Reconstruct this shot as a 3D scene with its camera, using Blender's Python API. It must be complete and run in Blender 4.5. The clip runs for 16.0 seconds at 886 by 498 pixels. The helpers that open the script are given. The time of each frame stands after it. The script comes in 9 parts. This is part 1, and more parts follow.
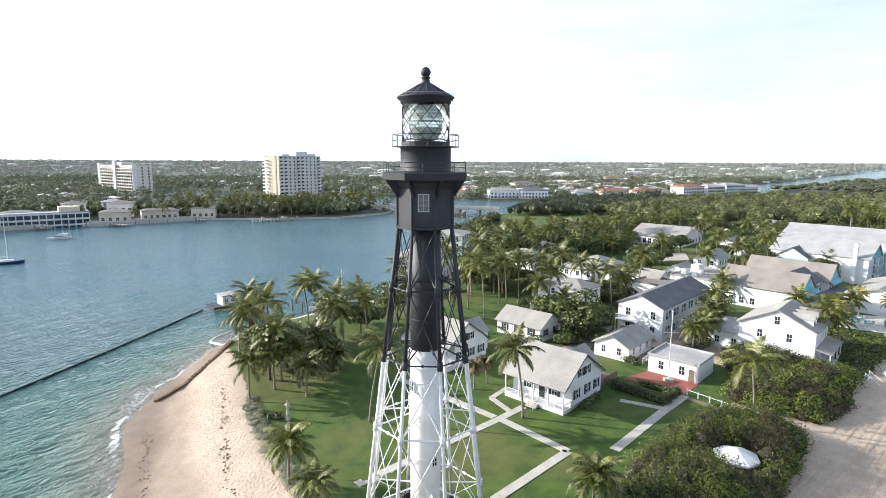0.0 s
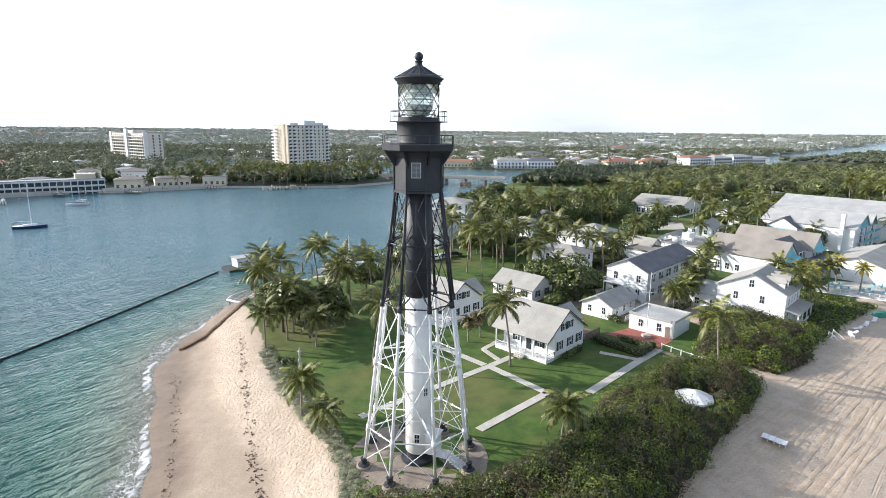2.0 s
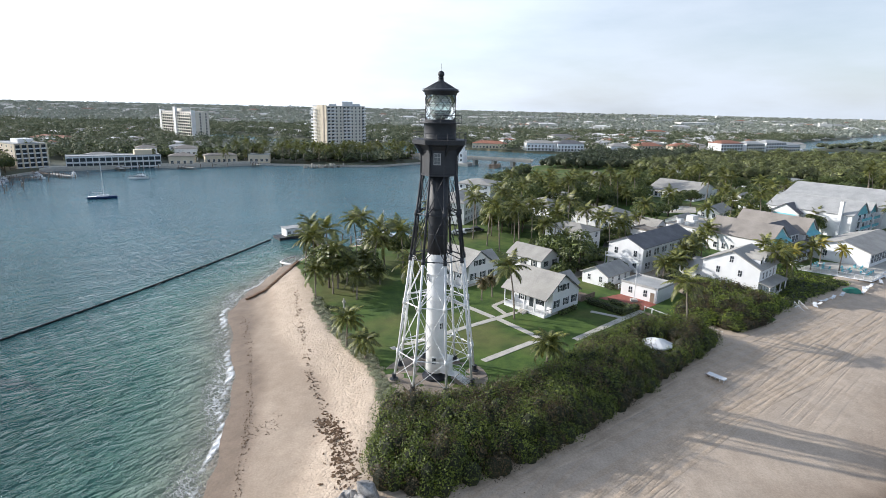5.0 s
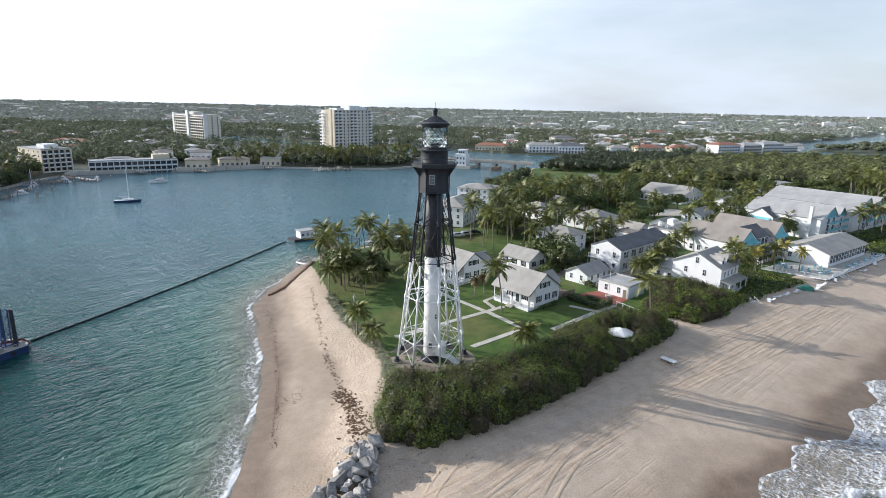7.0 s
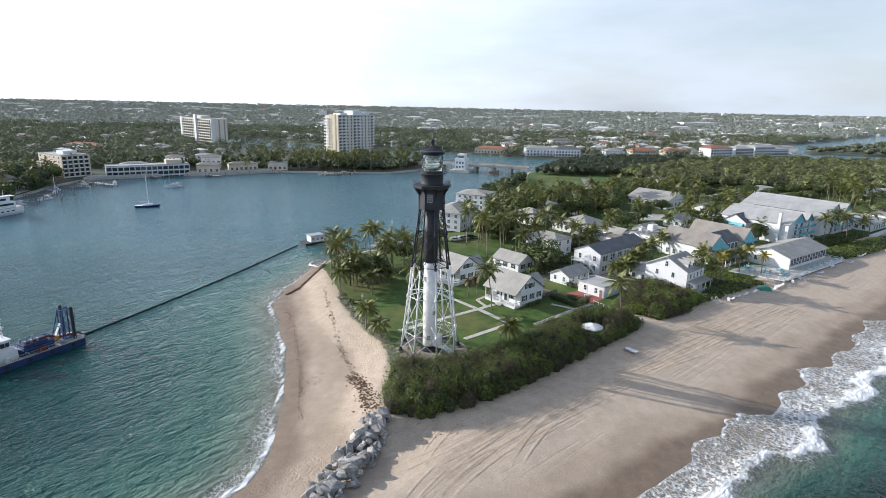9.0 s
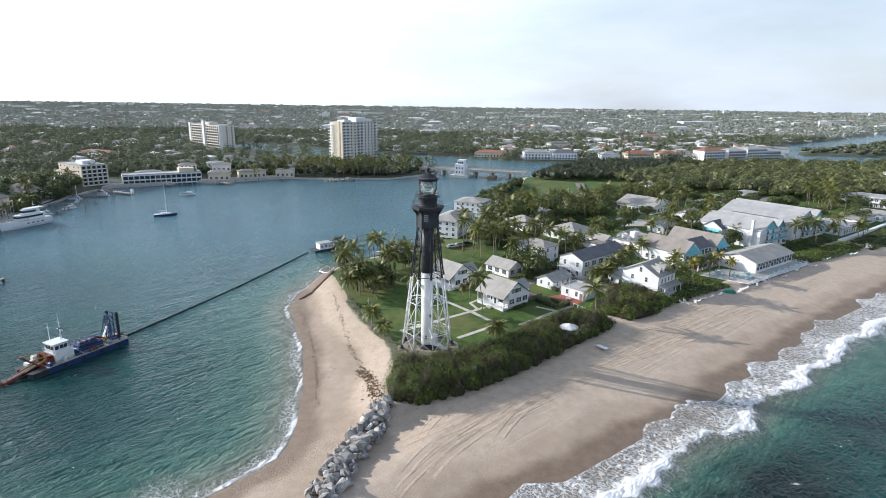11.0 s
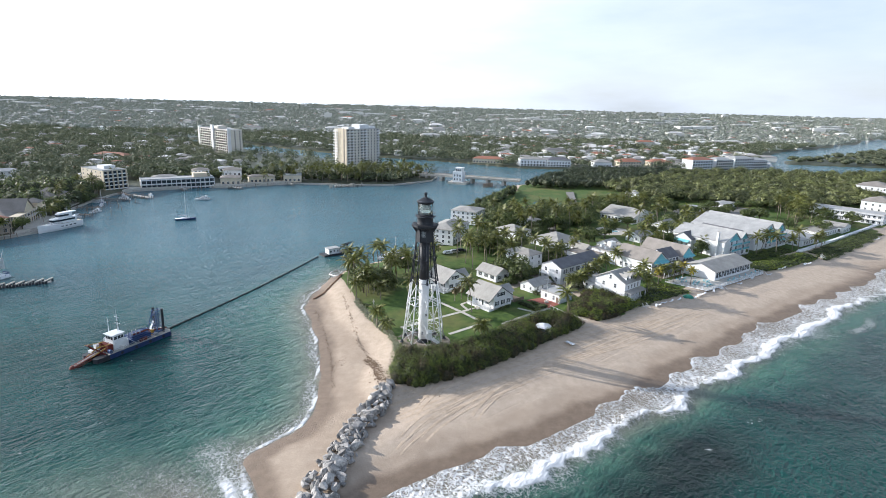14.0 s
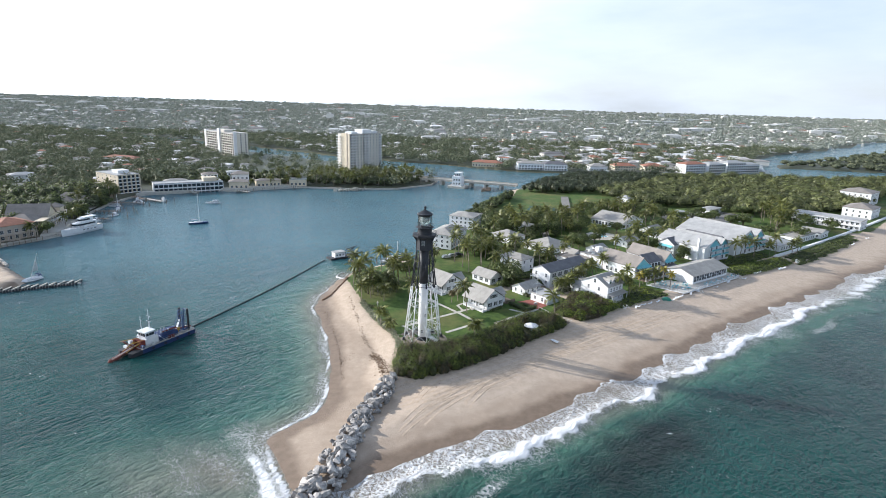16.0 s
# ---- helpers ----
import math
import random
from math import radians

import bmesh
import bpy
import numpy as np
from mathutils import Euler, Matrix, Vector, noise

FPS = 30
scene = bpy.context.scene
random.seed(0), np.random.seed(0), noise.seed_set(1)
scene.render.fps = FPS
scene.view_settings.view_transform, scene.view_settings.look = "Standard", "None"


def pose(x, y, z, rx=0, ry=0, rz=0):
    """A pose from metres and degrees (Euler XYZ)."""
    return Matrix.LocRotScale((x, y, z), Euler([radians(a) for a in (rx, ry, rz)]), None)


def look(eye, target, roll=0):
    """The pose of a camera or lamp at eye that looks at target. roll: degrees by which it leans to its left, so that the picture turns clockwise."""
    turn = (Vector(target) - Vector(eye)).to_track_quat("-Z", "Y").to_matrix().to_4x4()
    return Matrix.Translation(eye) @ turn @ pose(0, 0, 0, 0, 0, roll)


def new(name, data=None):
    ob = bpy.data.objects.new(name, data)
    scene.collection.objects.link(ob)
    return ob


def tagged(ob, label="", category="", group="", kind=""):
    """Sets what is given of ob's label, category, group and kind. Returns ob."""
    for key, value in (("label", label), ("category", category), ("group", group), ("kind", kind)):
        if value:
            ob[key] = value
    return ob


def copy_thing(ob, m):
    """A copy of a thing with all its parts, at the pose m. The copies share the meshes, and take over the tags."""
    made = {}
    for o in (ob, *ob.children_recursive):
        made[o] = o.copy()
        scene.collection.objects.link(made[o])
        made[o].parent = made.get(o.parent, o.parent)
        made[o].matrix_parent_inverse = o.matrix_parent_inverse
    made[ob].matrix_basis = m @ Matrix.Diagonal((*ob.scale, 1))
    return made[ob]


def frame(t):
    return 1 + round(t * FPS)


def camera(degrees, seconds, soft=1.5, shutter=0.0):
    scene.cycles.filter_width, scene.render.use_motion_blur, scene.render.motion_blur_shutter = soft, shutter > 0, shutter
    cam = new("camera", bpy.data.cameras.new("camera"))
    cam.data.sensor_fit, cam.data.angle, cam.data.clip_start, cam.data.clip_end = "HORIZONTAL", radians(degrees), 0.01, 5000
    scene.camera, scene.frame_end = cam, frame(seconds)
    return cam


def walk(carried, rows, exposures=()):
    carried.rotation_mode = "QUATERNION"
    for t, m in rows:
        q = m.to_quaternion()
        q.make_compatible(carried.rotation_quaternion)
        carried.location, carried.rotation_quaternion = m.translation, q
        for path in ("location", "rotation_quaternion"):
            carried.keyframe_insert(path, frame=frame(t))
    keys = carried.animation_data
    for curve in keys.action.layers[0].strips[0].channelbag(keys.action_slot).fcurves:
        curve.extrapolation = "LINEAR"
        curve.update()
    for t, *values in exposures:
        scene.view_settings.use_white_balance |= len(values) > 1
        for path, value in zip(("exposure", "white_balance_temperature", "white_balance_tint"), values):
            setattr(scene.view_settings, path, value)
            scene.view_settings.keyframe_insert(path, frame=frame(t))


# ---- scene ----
cam = camera(75.6, 16.0, soft=0.35)
PATH = [
    (0, (-3.201, -49.088, 38.492), (-3.012, -47.122, 38.179), 0.3),
    (0.5, (-2.92, -50.719, 38.775), (-2.737, -48.755, 38.448), 0.3),
    (1, (-2.698, -52.669, 38.82), (-2.52, -50.705, 38.488), 0.5),
    (1.5, (-2.347, -54.903, 38.934), (-2.181, -52.945, 38.564), 0.5),
    (2, (-2.189, -57.396, 38.926), (-2.029, -55.446, 38.51), 0.6),
    (2.5, (-2.045, -60.249, 38.999), (-1.888, -58.306, 38.551), 0.6),
    (3, (-1.824, -63.251, 39.282), (-1.685, -61.311, 38.814), 0.7),
    (3.5, (-1.714, -66.598, 39.478), (-1.624, -64.658, 39.002), 0.8),
    (4, (-1.455, -69.883, 40.198), (-1.389, -67.944, 39.716), 0.9),
    (6.5, (-0.613, -88.75, 44.818), (-0.574, -86.811, 44.33), 1.6),
    (7, (0.28, -92.89, 46.565), (0.309, -90.951, 46.073), 1.2),
    (7.5, (0.017, -97.029, 47.741), (0.05, -95.09, 47.249), 1.5),
    (8, (0.5, -101.175, 49.305), (0.529, -99.238, 48.811), 1.3),
    (8.5, (0.478, -105.432, 51.243), (0.506, -103.495, 50.744), 1.4),
    (9, (0.96, -109.768, 52.614), (0.985, -107.83, 52.117), 1.2),
    (11.5, (2.83, -131.082, 62.363), (2.844, -129.147, 61.858), 0.8),
    (12, (3.007, -135.289, 64.236), (3.021, -133.354, 63.729), 0.9),
    (12.5, (3.148, -139.704, 65.665), (3.164, -137.769, 65.159), 1.3),
    (13, (3.391, -143.505, 66.811), (3.406, -141.569, 66.308), 1.3),
    (13.5, (3.307, -147.514, 68.237), (3.325, -145.578, 67.734), 1.3),
    (14, (3.76, -151.663, 70.052), (3.776, -149.728, 69.546), 1.5),
    (14.5, (3.76, -156.225, 71.842), (3.778, -154.291, 71.335), 1.6),
    (15, (3.945, -160.202, 73.489), (3.962, -158.267, 72.983), 1.6),
    (15.5, (4.087, -164.55, 75.155), (4.103, -162.616, 74.647), 1.7),
    (16, (4.473, -168.773, 77.254), (4.487, -166.839, 76.744), 1.7),
]
walk(cam, [(t, look(eye, target, roll)) for t, eye, target, roll in PATH],
     [(0, 0.68, 6330, 10), (1.0, 0.72, 6320, 10), (2.5, 0.44, 6270, 10), (3.5, 0.26, 6220, 10), (9, 0.18, 6120, 10), (12, 0.33, 6090, 10), (16, 0.40, 6080, 10)])

# ---- light ----
SUN_DIR = Vector((-0.955, 0.30, 0.0)).normalized()      # from the place towards the sun
SUN_EL = radians(21)
world = bpy.data.worlds.new("sky")
scene.world = world
world.use_nodes = True
wn = world.node_tree.nodes
wl = world.node_tree.links
wn.clear()
w_out = wn.new("ShaderNodeOutputWorld")
w_bg = wn.new("ShaderNodeBackground")
w_sky = wn.new("ShaderNodeTexSky")
w_sky.sky_type = 'NISHITA'
w_sky.sun_disc = False
w_sky.sun_elevation = SUN_EL
w_sky.sun_rotation = math.atan2(SUN_DIR.x, SUN_DIR.y)
w_sky.air_density, w_sky.dust_density, w_sky.ozone_density = 1.0, 1.2, 1.5
w_bg.inputs["Strength"].default_value = 0.125
w_tc = wn.new("ShaderNodeTexCoord")
w_map = wn.new("ShaderNodeMapping")
w_map.inputs["Scale"].default_value = (1.0, 1.0, 4.0)
w_noise = wn.new("ShaderNodeTexNoise")
w_noise.inputs["Scale"].default_value = 2.6
w_noise.inputs["Detail"].default_value = 7.0
w_noise.inputs["Roughness"].default_value = 0.55
w_ramp = wn.new("ShaderNodeValToRGB")
w_ramp.color_ramp.elements[0].position, w_ramp.color_ramp.elements[0].color = 0.30, (0.55, 0.55, 0.55, 1)
w_ramp.color_ramp.elements[1].position, w_ramp.color_ramp.elements[1].color = 0.62, (0.92, 0.92, 0.92, 1)
w_mix = wn.new("ShaderNodeMix")
w_mix.data_type = 'RGBA'
wl.new(w_tc.outputs["Generated"], w_map.inputs["Vector"])
wl.new(w_map.outputs["Vector"], w_noise.inputs["Vector"])
wl.new(w_noise.outputs["Fac"], w_ramp.inputs["Fac"])
w_sep = wn.new("ShaderNodeSeparateXYZ")
wl.new(w_tc.outputs["Generated"], w_sep.inputs[0])
w_haze = wn.new("ShaderNodeMapRange")                    # the veil of cloud thins towards the zenith
w_haze.interpolation_type = 'SMOOTHSTEP'
for key, val in (("From Min", 0.05), ("From Max", 0.7), ("To Min", 1.0), ("To Max", 0.25)):
    w_haze.inputs[key].default_value = val
wl.new(w_sep.outputs["Z"], w_haze.inputs["Value"])
w_mul = wn.new("ShaderNodeMath")
w_mul.operation = 'MULTIPLY'
wl.new(w_ramp.outputs["Color"], w_mul.inputs[0])
wl.new(w_haze.outputs["Result"], w_mul.inputs[1])
wl.new(w_mul.outputs[0], w_mix.inputs["Factor"])
wl.new(w_sky.outputs["Color"], w_mix.inputs["A"])
w_dot = wn.new("ShaderNodeVectorMath")                   # thin cloud scatters more light on the sun's side
w_dot.operation = 'DOT_PRODUCT'
w_dot.inputs[1].default_value = SUN_DIR * math.cos(SUN_EL) + Vector((0, 0, math.sin(SUN_EL)))
wl.new(w_tc.outputs["Generated"], w_dot.inputs[0])
w_glow = wn.new("ShaderNodeMapRange")
w_glow.interpolation_type = 'SMOOTHSTEP'
for key, val in (("From Min", -0.1), ("From Max", 1.0), ("To Min", 0.92), ("To Max", 1.9)):
    w_glow.inputs[key].default_value = val
wl.new(w_dot.outputs["Value"], w_glow.inputs["Value"])
w_cloud = wn.new("ShaderNodeVectorMath")
w_cloud.operation = 'SCALE'
w_cloud.inputs[0].default_value = (6.3, 6.8, 7.5)
wl.new(w_glow.outputs["Result"], w_cloud.inputs["Scale"])
wl.new(w_cloud.outputs["Vector"], w_mix.inputs["B"])
wl.new(w_mix.outputs["Result"], w_bg.inputs["Color"])
wl.new(w_bg.outputs["Background"], w_out.inputs["Surface"])

sun = new("sun", bpy.data.lights.new("sun", 'SUN'))
sun.data.energy, sun.data.angle, sun.data.color = 5.0, radians(0.6), (1.0, 0.92, 0.82)
sun.matrix_world = look((-200, 60, 120), Vector((-200, 60, 120)) - (SUN_DIR * math.cos(SUN_EL) + Vector((0, 0, math.sin(SUN_EL)))))


# ---- materials ----
def ramp2(nt, fac, a, b, pa=0.35, pb=0.65):
    n = nt.nodes.new("ShaderNodeValToRGB")
    n.color_ramp.elements[0].position, n.color_ramp.elements[0].color = pa, (*a, 1)
    n.color_ramp.elements[1].position, n.color_ramp.elements[1].color = pb, (*b, 1)
    nt.links.new(fac, n.inputs["Fac"])
    return n.outputs["Color"]


def noise_tex(nt, vec, scale, detail=4.0, rough=0.55):
    n = nt.nodes.new("ShaderNodeTexNoise")
    n.inputs["Scale"].default_value, n.inputs["Detail"].default_value, n.inputs["Roughness"].default_value = scale, detail, rough
    nt.links.new(vec, n.inputs["Vector"])
    return n.outputs["Fac"]


def mixc(nt, fac, a, b, blend='MIX'):
    n = nt.nodes.new("ShaderNodeMix")
    n.data_type, n.blend_type = 'RGBA', blend
    for sock, val in (("Factor", fac), ("A", a), ("B", b)):
        if isinstance(val, (int, float)):
            n.inputs[sock].default_value = val
        elif isinstance(val, tuple):
            n.inputs[sock].default_value = (*val[:3], 1)
        else:
            nt.links.new(val, n.inputs[sock])
    return n.outputs["Result"]


def math_n(nt, op, a, b=0.0, clamp=False):
    n = nt.nodes.new("ShaderNodeMath")
    n.operation, n.use_clamp = op, clamp
    for i, val in enumerate((a, b)):
        if isinstance(val, (int, float)):
            n.inputs[i].default_value = val
        else:
            nt.links.new(val, n.inputs[i])
    return n.outputs[0]


def material(name, col, col2=None, rough=0.7, scale=0.6, fine=6.0, bump=0.15, metal=0.0, spread=0.12, island=0.0, each=0.0):
    """A surface with a coarse and a fine variation of its colour, relief and a little change from piece to piece."""
    m = bpy.data.materials.new(name)
    m.use_nodes = True
    nt = m.node_tree
    bsdf = nt.nodes["Principled BSDF"]
    tc = nt.nodes.new("ShaderNodeTexCoord")
    vec = tc.outputs["Object"]
    col2 = col2 or tuple(c * 0.78 for c in col)
    big = noise_tex(nt, vec, scale, 3)
    small = noise_tex(nt, vec, fine, 5, 0.65)
    c = ramp2(nt, big, col2, col)
    c = mixc(nt, spread, c, ramp2(nt, small, (0, 0, 0), (1, 1, 1)), 'OVERLAY')
    if island or each:
        g = nt.nodes.new("ShaderNodeObjectInfo" if each else "ShaderNodeNewGeometry")
        island = island or each
        k = math_n(nt, 'ADD', math_n(nt, 'MULTIPLY', g.outputs["Random" if each else "Random Per Island"], island), 1.0 - island * 0.5)
        h = nt.nodes.new("ShaderNodeHueSaturation")
        nt.links.new(k, h.inputs["Value"])
        nt.links.new(c, h.inputs["Color"])
        c = h.outputs["Color"]
    nt.links.new(c, bsdf.inputs["Base Color"])
    bsdf.inputs["Roughness"].default_value, bsdf.inputs["Metallic"].default_value = rough, metal
    if bump:
        b = nt.nodes.new("ShaderNodeBump")
        b.inputs["Strength"].default_value, b.inputs["Distance"].default_value = bump, 0.05
        nt.links.new(small, b.inputs["Height"])
        nt.links.new(b.outputs["Normal"], bsdf.inputs["Normal"])
    return m


def leaf_material(name, a, b, rough=0.48, trans=0.25, patch=0.35, depth=0.35):
    m = bpy.data.materials.new(name)
    m.use_nodes = True
    nt = m.node_tree
    bsdf = nt.nodes["Principled BSDF"]
    g = nt.nodes.new("ShaderNodeNewGeometry")
    oi = nt.nodes.new("ShaderNodeObjectInfo")
    tc = nt.nodes.new("ShaderNodeTexCoord")
    c = ramp2(nt, g.outputs["Random Per Island"], a, b, 0.05, 0.95)
    big = noise_tex(nt, tc.outputs["Object"], patch, 2)
    c = mixc(nt, depth, c, ramp2(nt, big, (0.15, 0.15, 0.15), (0.9, 0.9, 0.9)), 'OVERLAY')
    h = nt.nodes.new("ShaderNodeHueSaturation")
    nt.links.new(math_n(nt, 'ADD', math_n(nt, 'MULTIPLY', oi.outputs["Random"], 0.4), 0.8), h.inputs["Value"])
    nt.links.new(c, h.inputs["Color"])
    nt.links.new(h.outputs["Color"], bsdf.inputs["Base Color"])
    bsdf.inputs["Roughness"].default_value = rough
    tr = nt.nodes.new("ShaderNodeBsdfTranslucent")
    nt.links.new(h.outputs["Color"], tr.inputs["Color"])
    mx = nt.nodes.new("ShaderNodeMixShader")
    mx.inputs["Fac"].default_value = trans
    nt.links.new(bsdf.outputs[0], mx.inputs[1])
    nt.links.new(tr.outputs[0], mx.inputs[2])
    nt.links.new(mx.outputs[0], nt.nodes["Material Output"].inputs["Surface"])
    return m


M_BLACK = material("black_paint", (0.030, 0.034, 0.042), (0.019, 0.021, 0.027), 0.58, 0.7, 9, 0.08)
M_WHITEIRON = material("white_iron_paint", (0.80, 0.80, 0.79), (0.70, 0.70, 0.68), 0.5, 0.5, 8, 0.06, spread=0.06)
M_WHITE = material("white_siding", (0.78, 0.79, 0.80), (0.70, 0.71, 0.72), 0.65, 0.3, 7, 0.08, spread=0.06)
M_CREAM = material("cream_stucco", (0.68, 0.60, 0.46), (0.60, 0.52, 0.40), 0.8, 0.2, 4, 0.1)
M_IVORY = material("ivory_stucco", (0.74, 0.70, 0.62), (0.66, 0.62, 0.55), 0.75, 0.2, 4, 0.1)
M_TAN = material("tan_stucco", (0.46, 0.40, 0.33), (0.38, 0.33, 0.28), 0.8, 0.2, 4, 0.1)
M_GREYROOF = material("grey_roof", (0.38, 0.365, 0.335), (0.30, 0.29, 0.27), 0.8, 0.35, 5, 0.2)
M_DARKROOF = material("slate_roof", (0.17, 0.17, 0.18), (0.12, 0.12, 0.13), 0.8, 0.35, 5, 0.2)
M_BROWNROOF = material("brown_shingle_roof", (0.285, 0.258, 0.232), (0.225, 0.203, 0.182), 0.85, 0.3, 5, 0.2)
M_WHITEROOF = material("white_metal_roof", (0.43, 0.43, 0.42), (0.34, 0.34, 0.335), 0.55, 0.3, 3, 0.1)
M_REDROOF = material("terracotta_roof", (0.36, 0.16, 0.10), (0.26, 0.12, 0.08), 0.8, 0.5, 5, 0.2, island=0.4)
M_TURQ = material("turquoise_paint", (0.20, 0.53, 0.60), (0.15, 0.46, 0.53), 0.6, 0.4, 5, 0.08)
M_BLUEPAINT = material("blue_paint", (0.018, 0.045, 0.14), (0.012, 0.030, 0.095), 0.5, 0.6, 6, 0.1)
M_BLUEFRAME = material("blue_frame_paint", (0.03, 0.08, 0.22), (0.02, 0.055, 0.15), 0.5, 0.6, 6, 0.1)
M_YELLOW = material("yellow_paint", (0.42, 0.27, 0.03), (0.32, 0.20, 0.03), 0.6)
M_RUST = material("red_oxide_paint", (0.19, 0.030, 0.020), (0.11, 0.024, 0.017), 0.7, 0.6, 6, 0.2)
M_CONC = material("concrete", (0.52, 0.49, 0.44), (0.40, 0.38, 0.34), 0.85, 0.5, 6, 0.2)
M_PAVE = material("path_concrete", (0.56, 0.53, 0.47), (0.46, 0.44, 0.40), 0.85, 0.6, 6, 0.2)
M_BRICK = material("red_brick_paving", (0.34, 0.11, 0.08), (0.25, 0.08, 0.06), 0.85, 0.8, 9, 0.2)
M_WOOD = material("weathered_wood", (0.26, 0.20, 0.15), (0.17, 0.13, 0.10), 0.85, 0.8, 9, 0.3)
M_ROCK = material("granite_boulder", (0.42, 0.40, 0.375), (0.22, 0.21, 0.20), 0.85, 0.8, 4, 0.4, spread=0.3, each=0.9)
M_SHUTTER = material("dark_green_shutter", (0.02, 0.035, 0.04), (0.015, 0.025, 0.03), 0.5)
M_ASPHALT = material("asphalt", (0.25, 0.24, 0.225), (0.17, 0.165, 0.155), 0.9, 0.3, 5, 0.2)
M_HULL = material("white_gelcoat", (0.80, 0.81, 0.82), (0.74, 0.75, 0.76), 0.25, 0.5, 5, 0.02, spread=0.04)
M_RUBBER = material("black_pipe", (0.02, 0.02, 0.022), (0.03, 0.03, 0.03), 0.7)
M_CANVAS = material("white_canvas", (0.72, 0.73, 0.74), (0.62, 0.63, 0.64), 0.8, 0.8, 6, 0.15)
M_TRUNK = material("palm_trunk", (0.30, 0.25, 0.20), (0.20, 0.17, 0.14), 0.9, 1.5, 9, 0.4)
M_BARK = material("tree_bark", (0.14, 0.11, 0.085), (0.09, 0.07, 0.055), 0.9, 1.5, 9, 0.4)
M_STEEL = material("galvanised_steel", (0.45, 0.46, 0.47), (0.36, 0.37, 0.38), 0.4, 0.8, 6, 0.05, 0.7)
M_SAND = material("churned_sand", (0.54, 0.43, 0.325), (0.44, 0.342, 0.25), 0.92, 0.5, 4, 0.3)
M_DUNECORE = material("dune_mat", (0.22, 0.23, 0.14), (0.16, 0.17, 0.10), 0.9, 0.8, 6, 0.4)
M_SEAWEED = material("dry_seaweed", (0.185, 0.118, 0.07), (0.105, 0.064, 0.036), 0.95, 2.0, 9, 0.4)
M_PALM = leaf_material("palm_leaf", (0.035, 0.055, 0.014), (0.25, 0.25, 0.062))
M_PALMY = leaf_material("yellow_palm_leaf", (0.24, 0.22, 0.03), (0.42, 0.34, 0.05))
M_GRAPE = leaf_material("sea_grape_leaf", (0.014, 0.030, 0.004), (0.205, 0.262, 0.026))
M_GRAPER = leaf_material("red_sea_grape_leaf", (0.022, 0.020, 0.009), (0.125, 0.088, 0.034))
M_TREE = leaf_material("broad_leaf", (0.026, 0.046, 0.013), (0.17, 0.205, 0.058))
# these two leaf colours are paled to paint in distance haze, the second more
M_FARTREE = leaf_material("paled_wood_leaf", (0.075, 0.098, 0.052), (0.205, 0.222, 0.132), rough=0.75, trans=0.15)
M_HAZEWOOD = leaf_material("hazed_wood_leaf", (0.185, 0.207, 0.172), (0.265, 0.285, 0.245), rough=0.75, trans=0.1)
M_PINE = leaf_material("casuarina_needles", (0.035, 0.05, 0.024), (0.085, 0.105, 0.045), trans=0.1)
M_DUNELEAF = leaf_material("dune_leaf", (0.21, 0.23, 0.14), (0.36, 0.36, 0.25))
M_PANDAN = leaf_material("dry_pandanus_leaf", (0.10, 0.11, 0.03), (0.28, 0.20, 0.10))
# near-black base colour paints the shade inside bushes and hedges
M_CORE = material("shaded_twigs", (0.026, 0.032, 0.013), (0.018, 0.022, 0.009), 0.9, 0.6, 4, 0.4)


def glass(name, col, rough=0.06):
    m = bpy.data.materials.new(name)
    m.use_nodes = True
    b = m.node_tree.nodes["Principled BSDF"]
    b.inputs["Base Color"].default_value = (*col, 1)
    b.inputs["Roughness"].default_value = rough
    b.inputs["IOR"].default_value = 1.5
    return m


M_GLASS = glass("window_glass", (0.03, 0.04, 0.05))
M_FRESNEL_LENS = glass("lens_glass", (0.80, 0.92, 0.86), 0.08)
M_FRESNEL_LENS.node_tree.nodes["Principled BSDF"].inputs["Transmission Weight"].default_value = 0.75
M_CLEAR = glass("lantern_glass", (0.98, 1.0, 0.99), 0.0)
M_CLEAR.node_tree.nodes["Principled BSDF"].inputs["Transmission Weight"].default_value = 1.0
M_CLEAR.node_tree.nodes["Principled BSDF"].inputs["IOR"].default_value = 1.05


